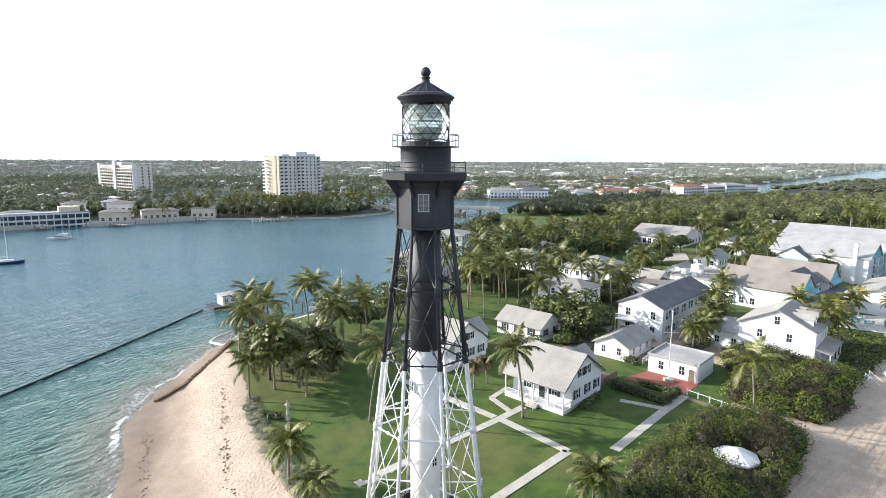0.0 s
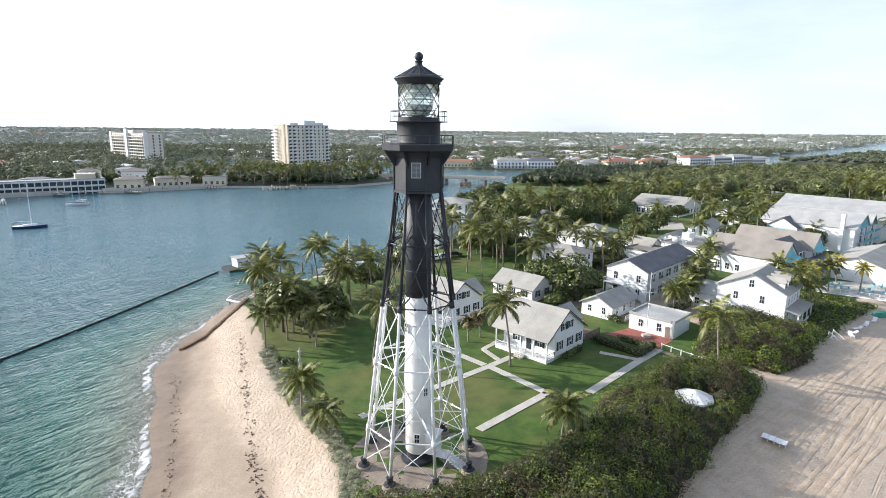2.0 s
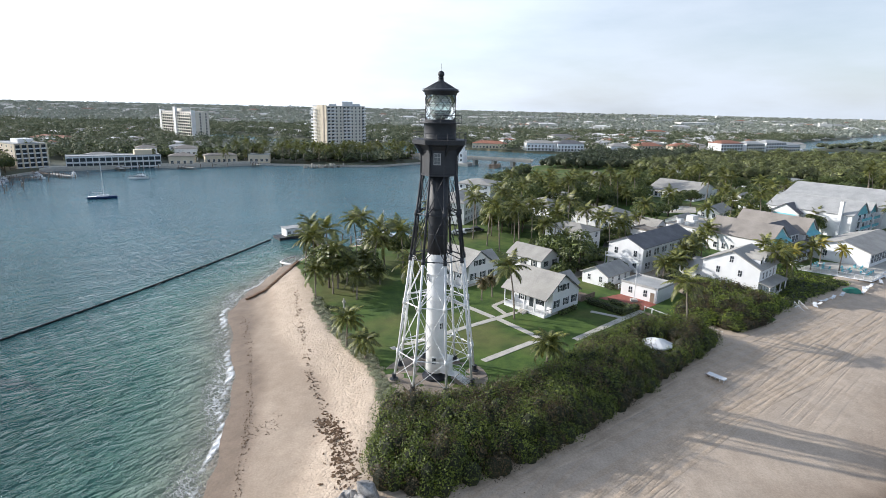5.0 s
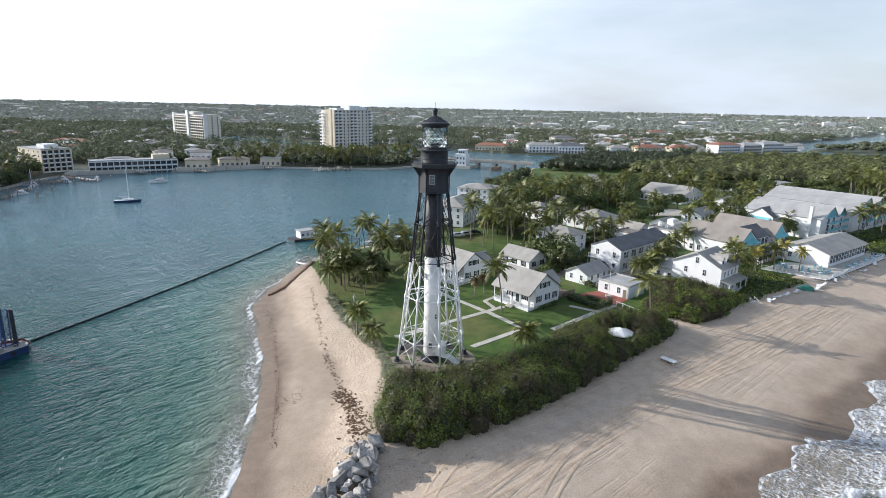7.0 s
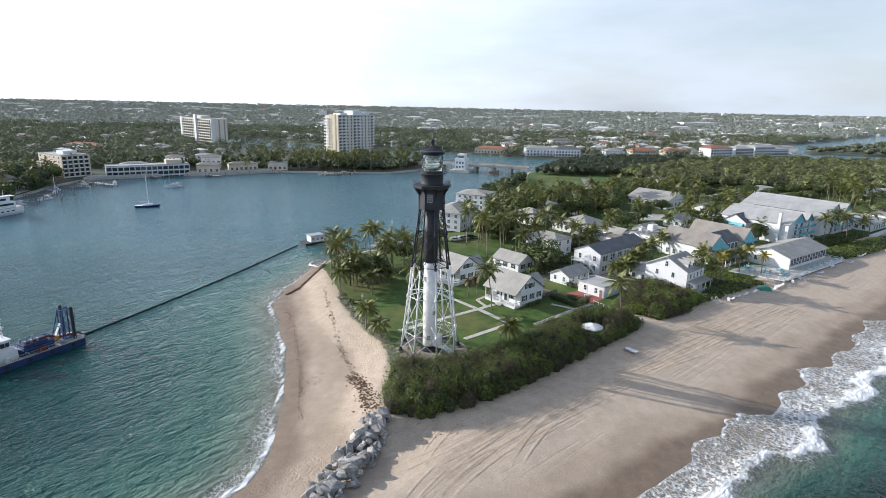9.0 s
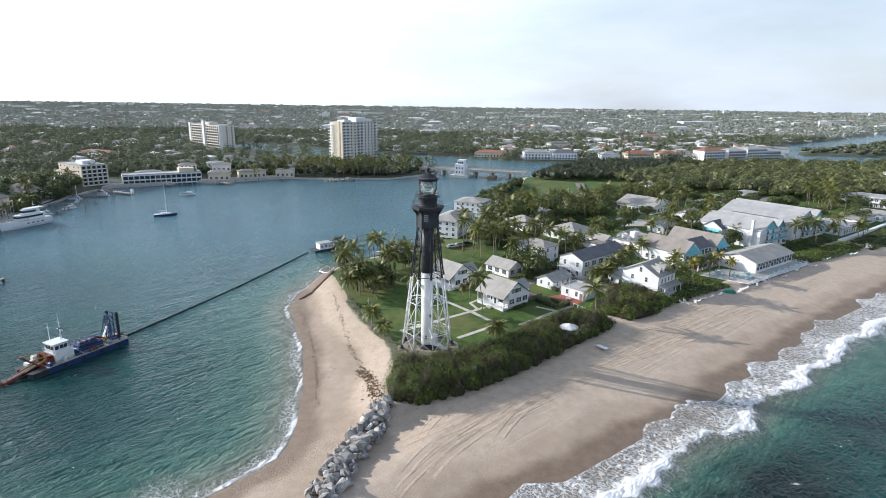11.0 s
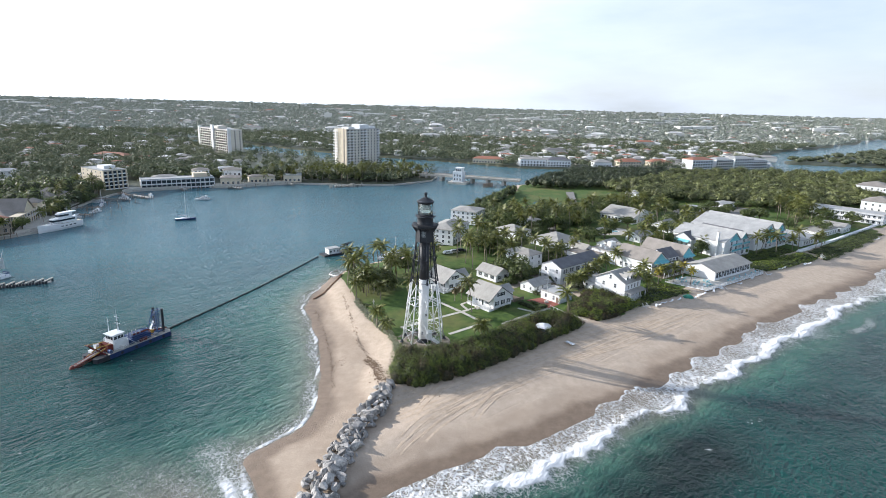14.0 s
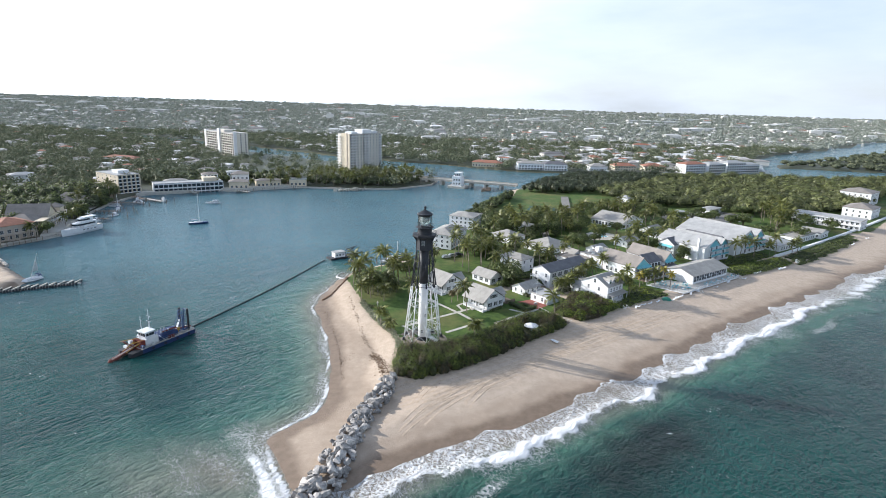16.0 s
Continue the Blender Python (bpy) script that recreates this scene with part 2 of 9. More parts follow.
# ---- mesh helpers ----
class Shape:
    """Vertices and faces of one mesh."""

    def __init__(self):
        self.v, self.f = [], []

    def add(self, verts, faces):
        k = len(self.v)
        self.v += [tuple(p) for p in verts]
        self.f += [tuple(i + k for i in face) for face in faces]
        return self

    def box(self, x0, y0, z0, x1, y1, z1):
        return self.add([(x0, y0, z0), (x1, y0, z0), (x1, y1, z0), (x0, y1, z0), (x0, y0, z1), (x1, y0, z1), (x1, y1, z1), (x0, y1, z1)],
                        [(3, 2, 1, 0), (4, 5, 6, 7), (0, 1, 5, 4), (1, 2, 6, 5), (2, 3, 7, 6), (3, 0, 4, 7)])

    def tube(self, p0, p1, r0, r1=None, n=6):
        r1 = r0 if r1 is None else r1
        p0, p1 = Vector(p0), Vector(p1)
        q = (p1 - p0).to_track_quat('Z', 'Y')
        ring = [q @ Vector((math.cos(math.tau * i / n), math.sin(math.tau * i / n), 0)) for i in range(n)]
        return self.add([p0 + d * r0 for d in ring] + [p1 + d * r1 for d in ring],
                        [(i, (i + 1) % n, n + (i + 1) % n, n + i) for i in range(n)] + [tuple(reversed(range(n))), tuple(range(n, 2 * n))])

    def path(self, pts, radii, n=6):
        """A tube along several points."""
        pts = [Vector(p) for p in pts]
        verts, faces = [], []
        for k, p in enumerate(pts):
            d = pts[min(k + 1, len(pts) - 1)] - pts[max(k - 1, 0)]
            q = d.to_track_quat('Z', 'Y')
            r = radii[k] if isinstance(radii, (list, tuple)) else radii
            verts += [p + q @ Vector((math.cos(math.tau * i / n) * r, math.sin(math.tau * i / n) * r, 0)) for i in range(n)]
        for k in range(len(pts) - 1):
            faces += [(k * n + i, k * n + (i + 1) % n, (k + 1) * n + (i + 1) % n, (k + 1) * n + i) for i in range(n)]
        faces += [tuple(reversed(range(n))), tuple(range((len(pts) - 1) * n, len(pts) * n))]
        return self.add(verts, faces)

    def lathe(self, profile, n=24, turn=0.0):
        """Profile of (radius, height) from bottom to top, closed at both ends."""
        verts, faces = [], []
        for r, z in profile:
            verts += [(r * math.cos(turn + math.tau * i / n), r * math.sin(turn + math.tau * i / n), z) for i in range(n)]
        for k in range(len(profile) - 1):
            faces += [(k * n + i, k * n + (i + 1) % n, (k + 1) * n + (i + 1) % n, (k + 1) * n + i) for i in range(n)]
        faces += [tuple(reversed(range(n))), tuple(range((len(profile) - 1) * n, len(profile) * n))]
        return self.add(verts, faces)

    def prism(self, poly, z0, z1):
        n = len(poly)
        return self.add([(x, y, z0) for x, y in poly] + [(x, y, z1) for x, y in poly],
                        [(i, (i + 1) % n, n + (i + 1) % n, n + i) for i in range(n)] + [tuple(reversed(range(n))), tuple(range(n, 2 * n))])

    def sheet(self, corners, t):
        """A slab of thickness t under four corners."""
        a = [Vector(c) for c in corners]
        nrm = (a[1] - a[0]).cross(a[-1] - a[0]).normalized() * t
        n = len(a)
        return self.add(a + [p - nrm for p in a], [tuple(range(n)), tuple(reversed(range(n, 2 * n)))] + [(i, n + i, n + (i + 1) % n, (i + 1) % n) for i in range(n)])

    def mesh(self, name, smooth=False):
        me = bpy.data.meshes.new(name)
        me.from_pydata(self.v, [], self.f)
        me.validate()
        if smooth:
            me.polygons.foreach_set("use_smooth", [True] * len(me.polygons))
        me.update()
        return me


def part(name, shape, mat, parent=None, label="", smooth=False, kind=""):
    me = shape.mesh(name, smooth)
    me.materials.append(mat)
    ob = new(name, me)
    if parent is not None:
        ob.parent = parent
    return tagged(ob, label, kind=kind)


def thing(name, label, category, m=None, group="", kind=""):
    ob = new(name)
    if m is not None:
        ob.matrix_basis = m
    return tagged(ob, label, category, group, kind)


rnd = random.Random(7)


# ---- land and water ----
WEST = [(-36, 75), (-38, 62), (-42.5, 45), (-42, 33), (-36.7, 18.5), (-31.4, 4.5), (-27.8, -10), (-25.4, -23), (-24.2, -33), (-24.8, -40), (-27.2, -43.5), (-31.5, -48.2), (-33.8, -51.4),
        (-34.0, -54.2), (-31.6, -58.2), (-29.3, -62), (-25.3, -68), (-21, -77)]
OCEAN = [(-21, -77), (-12, -69), (-2, -60.5), (6, -55), (13, -51), (24, -46), (35, -38), (47, -29), (58, -23), (69, -12), (80, -4), (118, 28), (148, 49), (180, 72),
         (205, 93), (237, 111), (320, 180), (420, 270), (600, 430), (1200, 950), (5200, 4300)]
BANK = [(5200, 5000), (1500, 1180), (800, 600), (600, 500), (516, 470), (418, 440), (334, 440), (251, 438), (205, 446), (137, 422), (100, 368), (66, 328), (60, 300), (50, 275),
        (33, 240), (14, 182), (6, 122), (0, 108), (-12, 95), (-25, 85), (-36, 75)]
BARRIER = WEST + OCEAN[1:] + BANK[:-1]
MAIN = [(-5200, -420), (-420, -60), (-235, 10), (-168, 34), (-160, 52), (-185, 72), (-208, 92), (-212, 102), (-203, 118), (-198, 128), (-210, 160), (-216, 180), (-222, 215), (-222, 240), (-218, 258),
        (-196, 271), (-177, 287), (-159, 285), (-140, 300), (-115, 315), (-70, 313), (-34, 320), (-4, 350), (1, 376), (-10, 400), (-30, 440), (-70, 470), (-110, 495),
        (-190, 560), (-270, 615), (-380, 690), (-700, 900), (-700, 935), (-370, 745), (-250, 665), (-180, 615), (-100, 555), (0, 520), (60, 485), (91, 469), (146, 465), (214, 480), (283, 479), (398, 540),
        (420, 600), (480, 700), (560, 790), (760, 960), (1500, 1650), (5200, 5100), (-5200, 5200)]
SPIT = [(450, 590), (572, 565), (800, 650), (1500, 1290), (1500, 1430), (760, 860), (560, 695), (470, 630)]


def seg_dist(px, py, line):
    best = np.full(px.shape, 1e9)
    for (ax, ay), (bx, by) in zip(line[:-1], line[1:]):
        dx, dy = bx - ax, by - ay
        s = np.clip(((px - ax) * dx + (py - ay) * dy) / (dx * dx + dy * dy), 0, 1)
        best = np.minimum(best, np.hypot(px - ax - s * dx, py - ay - s * dy))
    return best


def inside(px, py, poly):
    r = np.zeros(px.shape, bool)
    for (ax, ay), (bx, by) in zip(poly, poly[1:] + poly[:1]):
        if ay != by:
            r ^= ((ay > py) != (by > py)) & (px < (bx - ax) * (py - ay) / (by - ay) + ax)
    return r


def wobble(x, y, s, k=1.0):
    """Cheap smooth noise in -1 to 1."""
    return (np.sin(x * s * 1.0 + 1.3 * np.sin(y * s * 0.7 + k)) + np.sin(y * s * 1.3 + 1.7 * np.sin(x * s * 0.6 + 2 * k)) + np.sin((x + y) * s * 2.3 + k)) / 3


LAWN = [(-24, 34), (-19, 21), (-14, 12.5), (-9.2, 5), (-7, -1), (-6.4, -8), (2, -9), (8, -6), (14, -1), (20, 6), (27, 12.5), (36, 19), (44, 24.5), (52, 30), (56, 37), (50, 50), (42, 54), (46, 64),
        (78, 90), (62, 100), (70, 130), (110, 150), (150, 140), (180, 170), (150, 230), (136, 306), (70, 310), (52, 246), (30, 190), (14, 130), (-8, 92), (-30, 78), (-34, 60)]


BANKTOP = [(-34, 60), (-26, 34), (-21, 21), (-16, 12.5), (-11, 5), (-8.7, -1), (-8, -8), (-8.4, -24), (-6, -27.5)]
UPLAND = BANKTOP + [(60, -20), (400, 100), (400, 400), (-34, 100)]


def heights(x, y):
    x, y = x + 0.0, y + 0.0
    dw, do, db = seg_dist(x, y, WEST), seg_dist(x, y, OCEAN), seg_dist(x, y, BANK)
    isl = inside(x, y, BARRIER)
    # a steep sand bank falls from the lawn to the inlet beach
    dl = seg_dist(x, y, BANKTOP)
    beach_w = np.interp(dw, [0, 3, 11, 20, 32], [0, .35, .95, 1.2, 2.2])
    slope = np.interp(dl, [0, .4, 3, 6.0, 8.5], [3.05, 2.95, 2.05, 1.15, 0])
    h = np.where(inside(x, y, UPLAND), 3.0, np.maximum(beach_w, slope))
    h = np.minimum(h, np.interp(do, [0, 6, 14, 24, 32], [0, .55, 1.3, 2.3, 3.0]))
    h = np.minimum(h, np.interp(db, [0, 1.2, 5, 12], [-.5, 1.6, 2.2, 3.0]))
    d = np.minimum(np.minimum(dw, do), db)
    dm = seg_dist(x, y, MAIN + MAIN[:1])
    ds = seg_dist(x, y, SPIT + SPIT[:1])
    im, isp = inside(x, y, MAIN), inside(x, y, SPIT)
    hm = np.interp(dm, [0, 1.5, 20, 2500, 4500], [-.4, 1.7, 2.3, 3.0, 4.0])
    hs = np.interp(ds, [0, 2, 20], [-.4, 1.2, 1.8])
    dd = np.minimum(np.minimum(d, dm), ds)
    sea = -np.interp(np.minimum(dw, do), [0, 10, 40], [0, 1.2, 4.0])
    sea = np.minimum(sea, 0) - np.where(np.minimum(db, dm) < np.minimum(dw, do), 1.5, 0)
    return np.where(isl, h, np.where(im, hm, np.where(isp, hs, sea - 0.02))), isl, im | isp, d, dd




def axis(fine0, fine1, step, mid0, mid1, mstep, lo, hi, k=1.16):
    a = list(np.arange(fine0, fine1, step))
    a += list(np.arange(fine1, mid1, mstep))
    s, q = mstep, mid1
    while q < hi:
        a.append(q)
        s *= k
        q += s
    a.append(hi)
    b = list(np.arange(fine0 - mstep, mid0, -mstep))
    s, q = mstep, mid0
    while q > lo:
        b.append(q)
        s *= k
        q -= s
    b.append(lo)
    return np.array(b[::-1] + a)


def grid_object(name, gx, gy, z, attrs, mat, label, smooth=True):
    nx, ny = len(gx), len(gy)
    X, Y = np.meshgrid(gx, gy)
    co = np.stack([X.ravel(), Y.ravel(), z.ravel()], 1).astype(np.float32)
    i = np.arange(nx * ny).reshape(ny, nx)
    f = np.stack([i[:-1, :-1].ravel(), i[:-1, 1:].ravel(), i[1:, 1:].ravel(), i[1:, :-1].ravel()], 1).astype(np.int32)
    me = bpy.data.meshes.new(name)
    me.vertices.add(len(co))
    me.vertices.foreach_set("co", co.ravel())
    me.loops.add(f.size)
    me.loops.foreach_set("vertex_index", f.ravel())
    me.polygons.add(len(f))
    me.polygons.foreach_set("loop_start", np.arange(0, f.size, 4, dtype=np.int32))
    me.update(calc_edges=True)
    for key, val in attrs.items():
        at = me.attributes.new(key, 'FLOAT', 'POINT')
        at.data.foreach_set("value", val.ravel().astype(np.float32))
    me.polygons.foreach_set("use_smooth", [smooth] * len(f))
    me.materials.append(mat)
    return tagged(new(name, me), label, name, kind="structure")


def attr(nt, name):
    n = nt.nodes.new("ShaderNodeAttribute")
    n.attribute_name = name
    return n.outputs["Fac"]


def ground_material():
    m = bpy.data.materials.new("ground_soil")
    m.use_nodes = True
    nt = m.node_tree
    bsdf = nt.nodes["Principled BSDF"]
    vec = nt.nodes.new("ShaderNodeTexCoord").outputs["Object"]
    big, mid, fine = noise_tex(nt, vec, 0.06, 4), noise_tex(nt, vec, 0.5, 5), noise_tex(nt, vec, 4.0, 5, 0.7)
    sand = ramp2(nt, mid, (0.440, 0.352, 0.270), (0.540, 0.440, 0.345), 0.3, 0.7)
    damp = ramp2(nt, mid, (0.345, 0.268, 0.200), (0.400, 0.313, 0.236), 0.3, 0.7)
    sand = mixc(nt, attr(nt, "damp"), sand, damp)
    wet = ramp2(nt, mid, (0.185, 0.132, 0.090), (0.235, 0.172, 0.120))
    sand = mixc(nt, math_n(nt, 'MULTIPLY', attr(nt, "wet"), 1.0, True), sand, wet)
    lawn = ramp2(nt, mid, (0.036, 0.078, 0.008), (0.076, 0.132, 0.016))
    lawn = mixc(nt, ramp2(nt, big, (0, 0, 0), (0.6, 0.6, 0.6), 0.47, 0.66), lawn, (0.165, 0.140, 0.048))
    edge = math_n(nt, 'ADD', attr(nt, "grass"), math_n(nt, 'MULTIPLY', math_n(nt, 'SUBTRACT', mid, 0.5), 0.9))
    c = mixc(nt, ramp2(nt, edge, (0, 0, 0), (1, 1, 1), 0.42, 0.55), sand, lawn)
    town = ramp2(nt, mid, (0.05, 0.062, 0.032), (0.10, 0.105, 0.065), 0.35, 0.7)
    c = mixc(nt, attr(nt, "town"), c, town)
    c = mixc(nt, 0.10, c, ramp2(nt, fine, (0, 0, 0), (1, 1, 1)), 'OVERLAY')
    nt.links.new(c, bsdf.inputs["Base Color"])
    nt.links.new(math_n(nt, 'SUBTRACT', 0.92, math_n(nt, 'MULTIPLY', attr(nt, "wet"), 0.34)), bsdf.inputs["Roughness"])
    # wheel ruts run along the beach, foot marks lie everywhere
    mp = nt.nodes.new("ShaderNodeMapping")
    mp.vector_type = 'TEXTURE'
    mp.inputs["Rotation"].default_value = (0, 0, radians(41))
    mp.inputs["Scale"].default_value = (30.0, 0.8, 1.0)
    nt.links.new(vec, mp.inputs["Vector"])
    ruts = noise_tex(nt, mp.outputs["Vector"], 1.0, 3, 0.6)
    ruts = math_n(nt, 'MULTIPLY', ramp2(nt, ruts, (0, 0, 0), (1, 1, 1), 0.38, 0.52), attr(nt, "rut"))
    steps = noise_tex(nt, vec, 1.4, 5, 0.65)
    hgt = math_n(nt, 'ADD', math_n(nt, 'MULTIPLY', ruts, 0.07), math_n(nt, 'MULTIPLY', steps, math_n(nt, 'ADD', math_n(nt, 'MULTIPLY', attr(nt, "churn"), 0.30), 0.028)))
    dents = ramp2(nt, noise_tex(nt, vec, 2.4, 2, 0.5), (0, 0, 0), (1, 1, 1), 0.48, 0.70)
    hgt = math_n(nt, 'SUBTRACT', hgt, math_n(nt, 'MULTIPLY', dents, math_n(nt, 'ADD', math_n(nt, 'MULTIPLY', attr(nt, "churn"), 0.14), 0.022)))
    b = nt.nodes.new("ShaderNodeBump")
    b.inputs["Strength"].default_value, b.inputs["Distance"].default_value = 0.8, 0.8
    nt.links.new(hgt, b.inputs["Height"])
    nt.links.new(b.outputs["Normal"], bsdf.inputs["Normal"])
    return m


gx = axis(-62, 165, 1.25, -330, 560, 6, -5000, 5000)
gy = axis(-88, 140, 1.25, -250, 640, 6, -1500, 5000)
GX, GY = np.meshgrid(gx, gy)
gz, g_isl, g_main, g_d, g_dd = heights(GX, GY)
g_do, g_dw = seg_dist(GX, GY, OCEAN), seg_dist(GX, GY, WEST)
near_beach = g_isl & (np.minimum(g_do, g_dw) < 40)
gz = gz + np.where(near_beach & (gz > .3), 0.10 * wobble(GX, GY, 0.5) + 0.05 * wobble(GX, GY, 1.6, 2.0), 0)
gz = gz + np.where(seg_dist(GX, GY, BANKTOP) < 4, 0.14 * wobble(GX, GY, 1.2, 4.0), 0)
wet = np.clip(1 - (np.minimum(g_do * 1.15, g_dw * 1.35) + 1.6 * wobble(GX, GY, 0.18)) / 7.5, 0, 1)
wet = np.where(g_isl, np.clip(wet * 3, 0, 1), 1.0)
rut = np.clip(1.25 - np.abs(g_do - 19 - 3 * wobble(GX, GY, 0.04, 6.0)) / 8, 0, 1) * (g_isl & (g_dw > 10)) * np.clip(.5 + 1.3 * wobble(GX, GY, 0.11, 2.2), 0.0, 1)
lawn = np.clip(0.5 + np.where(inside(GX, GY, LAWN), 1, -1) * seg_dist(GX, GY, LAWN + LAWN[:1]) / 2.5, 0, 1)
grass_far = (g_isl & (g_do > 34 + 4 * wobble(GX, GY, .05)) & ((GX > 60) | (GY > 70)) & (g_d > 6)).astype(float)
g_dl = seg_dist(GX, GY, BANKTOP)
churn = np.clip(1.2 - np.abs(g_dl - 2.8) / 4, 0, 1) * (g_dw < 40) * ~inside(GX, GY, UPLAND) + .55 * np.clip(1 - np.abs(g_do - 27) / 6, 0, 1) * g_isl
damp = np.clip((g_dl - 5.4 + .8 * wobble(GX, GY, .3, 3.0)) / 1.6, 0, 1) * (g_isl & (g_dw < g_do) & (GX < -5)) * np.clip(.8 + .35 * wobble(GX, GY, .12, 1.0), .55, 1)
damp = np.maximum(damp, .8 * np.clip(1.0 - (g_do - 9 - 2.5 * wobble(GX, GY, .1, 5.0)) / 3, 0, 1) * g_isl)
town = np.where(g_main & (g_dd > .4), 1.0, 0.0)
sandy = inside(GX, GY, [(-300, -30), (-160, 20), (-155, 60), (-190, 82), (-215, 70), (-300, 60)])
town = np.where(sandy, 0.0, town)
wet = np.where(sandy & (g_dd > 2), 0.0, wet)


def ground_z(x, y):
    """Height of the ground sheet at a place."""
    i = min(max(int(np.searchsorted(gx, x)) - 1, 0), len(gx) - 2)
    j = min(max(int(np.searchsorted(gy, y)) - 1, 0), len(gy) - 2)
    u, v = (x - gx[i]) / (gx[i + 1] - gx[i]), (y - gy[j]) / (gy[j + 1] - gy[j])
    return float((gz[j, i] * (1 - u) + gz[j, i + 1] * u) * (1 - v) + (gz[j + 1, i] * (1 - u) + gz[j + 1, i + 1] * u) * v)


ground = grid_object("ground", gx, gy, gz, {"rut": rut, "wet": wet, "damp": damp, "churn": churn, "grass": np.maximum(lawn, grass_far), "town": town}, ground_material(),
                     "pale beach sand with green lawn and town ground behind")


def water_material():
    def ridge(n):
        """Turns smooth noise into sharp wave crests."""
        return math_n(nt, 'SUBTRACT', 1.0, math_n(nt, 'MULTIPLY', math_n(nt, 'ABSOLUTE', math_n(nt, 'SUBTRACT', n, 0.5)), 2.6))

    m = bpy.data.materials.new("sea_water")
    m.use_nodes = True
    nt = m.node_tree
    bsdf = nt.nodes["Principled BSDF"]
    vec = nt.nodes.new("ShaderNodeTexCoord").outputs["Object"]
    big, mid = noise_tex(nt, vec, 0.018, 4), noise_tex(nt, vec, 0.25, 5, 0.6)
    deep = ramp2(nt, big, (0.004, 0.026, 0.024), (0.006, 0.052, 0.044), 0.38, 0.60)
    inlet = ramp2(nt, big, (0.003, 0.040, 0.038), (0.005, 0.068, 0.060), 0.35, 0.65)
    deep = mixc(nt, attr(nt, "inlet"), deep, inlet)
    # far water: reflected sky painted into the base colour as pale blue
    sky_sheen = ramp2(nt, big, (0.060, 0.155, 0.192), (0.086, 0.195, 0.232), 0.35, 0.65)
    deep = mixc(nt, attr(nt, "far_sheen"), deep, sky_sheen)
    shoal = ramp2(nt, mid, (0.045, 0.145, 0.105), (0.080, 0.185, 0.130))
    sh = math_n(nt, 'ADD', attr(nt, "shallow"), math_n(nt, 'MULTIPLY', math_n(nt, 'SUBTRACT', mid, 0.5), 0.5), True)
    c = mixc(nt, sh, deep, shoal)
    c = mixc(nt, attr(nt, "weed_bed"), c, ramp2(nt, mid, (0.003, 0.009, 0.008), (0.010, 0.018, 0.014)))
    c = mixc(nt, attr(nt, "silt"), c, ramp2(nt, mid, (0.25, 0.205, 0.16), (0.32, 0.27, 0.215)))
    # foam: solid crests, and threads of lace drawn out across the shore
    def threads(scale, warp):
        mp = nt.nodes.new("ShaderNodeMapping")
        mp.vector_type = 'TEXTURE'
        mp.inputs["Rotation"].default_value = (0, 0, radians(-50))
        mp.inputs["Scale"].default_value = (1.5, 0.9, 1.0)
        nt.links.new(vec, mp.inputs["Vector"])
        dn = nt.nodes.new("ShaderNodeTexNoise")
        dn.inputs["Scale"].default_value, dn.inputs["Detail"].default_value = 0.7, 4
        nt.links.new(mp.outputs["Vector"], dn.inputs["Vector"])
        sc = nt.nodes.new("ShaderNodeVectorMath")
        sc.operation = 'SCALE'
        sc.inputs["Scale"].default_value = warp
        nt.links.new(dn.outputs["Color"], sc.inputs[0])
        wv = nt.nodes.new("ShaderNodeVectorMath")
        wv.operation = 'ADD'
        nt.links.new(mp.outputs["Vector"], wv.inputs[0])
        nt.links.new(sc.outputs[0], wv.inputs[1])
        vor = nt.nodes.new("ShaderNodeTexVoronoi")
        vor.feature = 'DISTANCE_TO_EDGE'
        vor.inputs["Scale"].default_value = scale
        nt.links.new(wv.outputs[0], vor.inputs["Vector"])
        return vor.outputs["Distance"]

    fn = noise_tex(nt, vec, 0.9, 7, 0.72)
    patch = noise_tex(nt, vec, 0.22, 4, 0.6)
    la = math_n(nt, 'MULTIPLY', attr(nt, "lace"), math_n(nt, 'ADD', patch, 0.5))
    width = math_n(nt, 'MULTIPLY', la, math_n(nt, 'ADD', math_n(nt, 'MULTIPLY', fn, 0.46), -0.02))
    l1 = math_n(nt, 'MULTIPLY', math_n(nt, 'SUBTRACT', width, threads(1.05, 2.4)), 13.0, True)
    l2 = math_n(nt, 'MULTIPLY', math_n(nt, 'SUBTRACT', math_n(nt, 'MULTIPLY', width, 0.8), threads(2.3, 2.8)), 11.0, True)
    lace = math_n(nt, 'MULTIPLY', math_n(nt, 'MAXIMUM', l1, l2), 0.88)
    fo = attr(nt, "foam")
    f2 = math_n(nt, 'SUBTRACT', math_n(nt, 'MULTIPLY', fo, 1.6), math_n(nt, 'MULTIPLY', fn, 1.35))
    solid = ramp2(nt, f2, (0, 0, 0), (1, 1, 1), 0.0, 0.30)
    foam = math_n(nt, 'MAXIMUM', lace, solid)
    # scattered white caps
    cap = ramp2(nt, math_n(nt, 'MULTIPLY', noise_tex(nt, vec, 0.11, 3), noise_tex(nt, vec, 1.3, 5, 0.7)), (0, 0, 0), (0.5, 0.5, 0.5), 0.40, 0.45)
    foam = math_n(nt, 'MAXIMUM', foam, cap)
    c = mixc(nt, foam, c, (0.74, 0.75, 0.76))
    nt.links.new(c, bsdf.inputs["Base Color"])
    r = mixc(nt, foam, (0.11, 0.11, 0.11), (0.8, 0.8, 0.8))
    nt.links.new(r, bsdf.inputs["Roughness"])
    bsdf.inputs["IOR"].default_value = 1.33
    m1 = nt.nodes.new("ShaderNodeMapping")
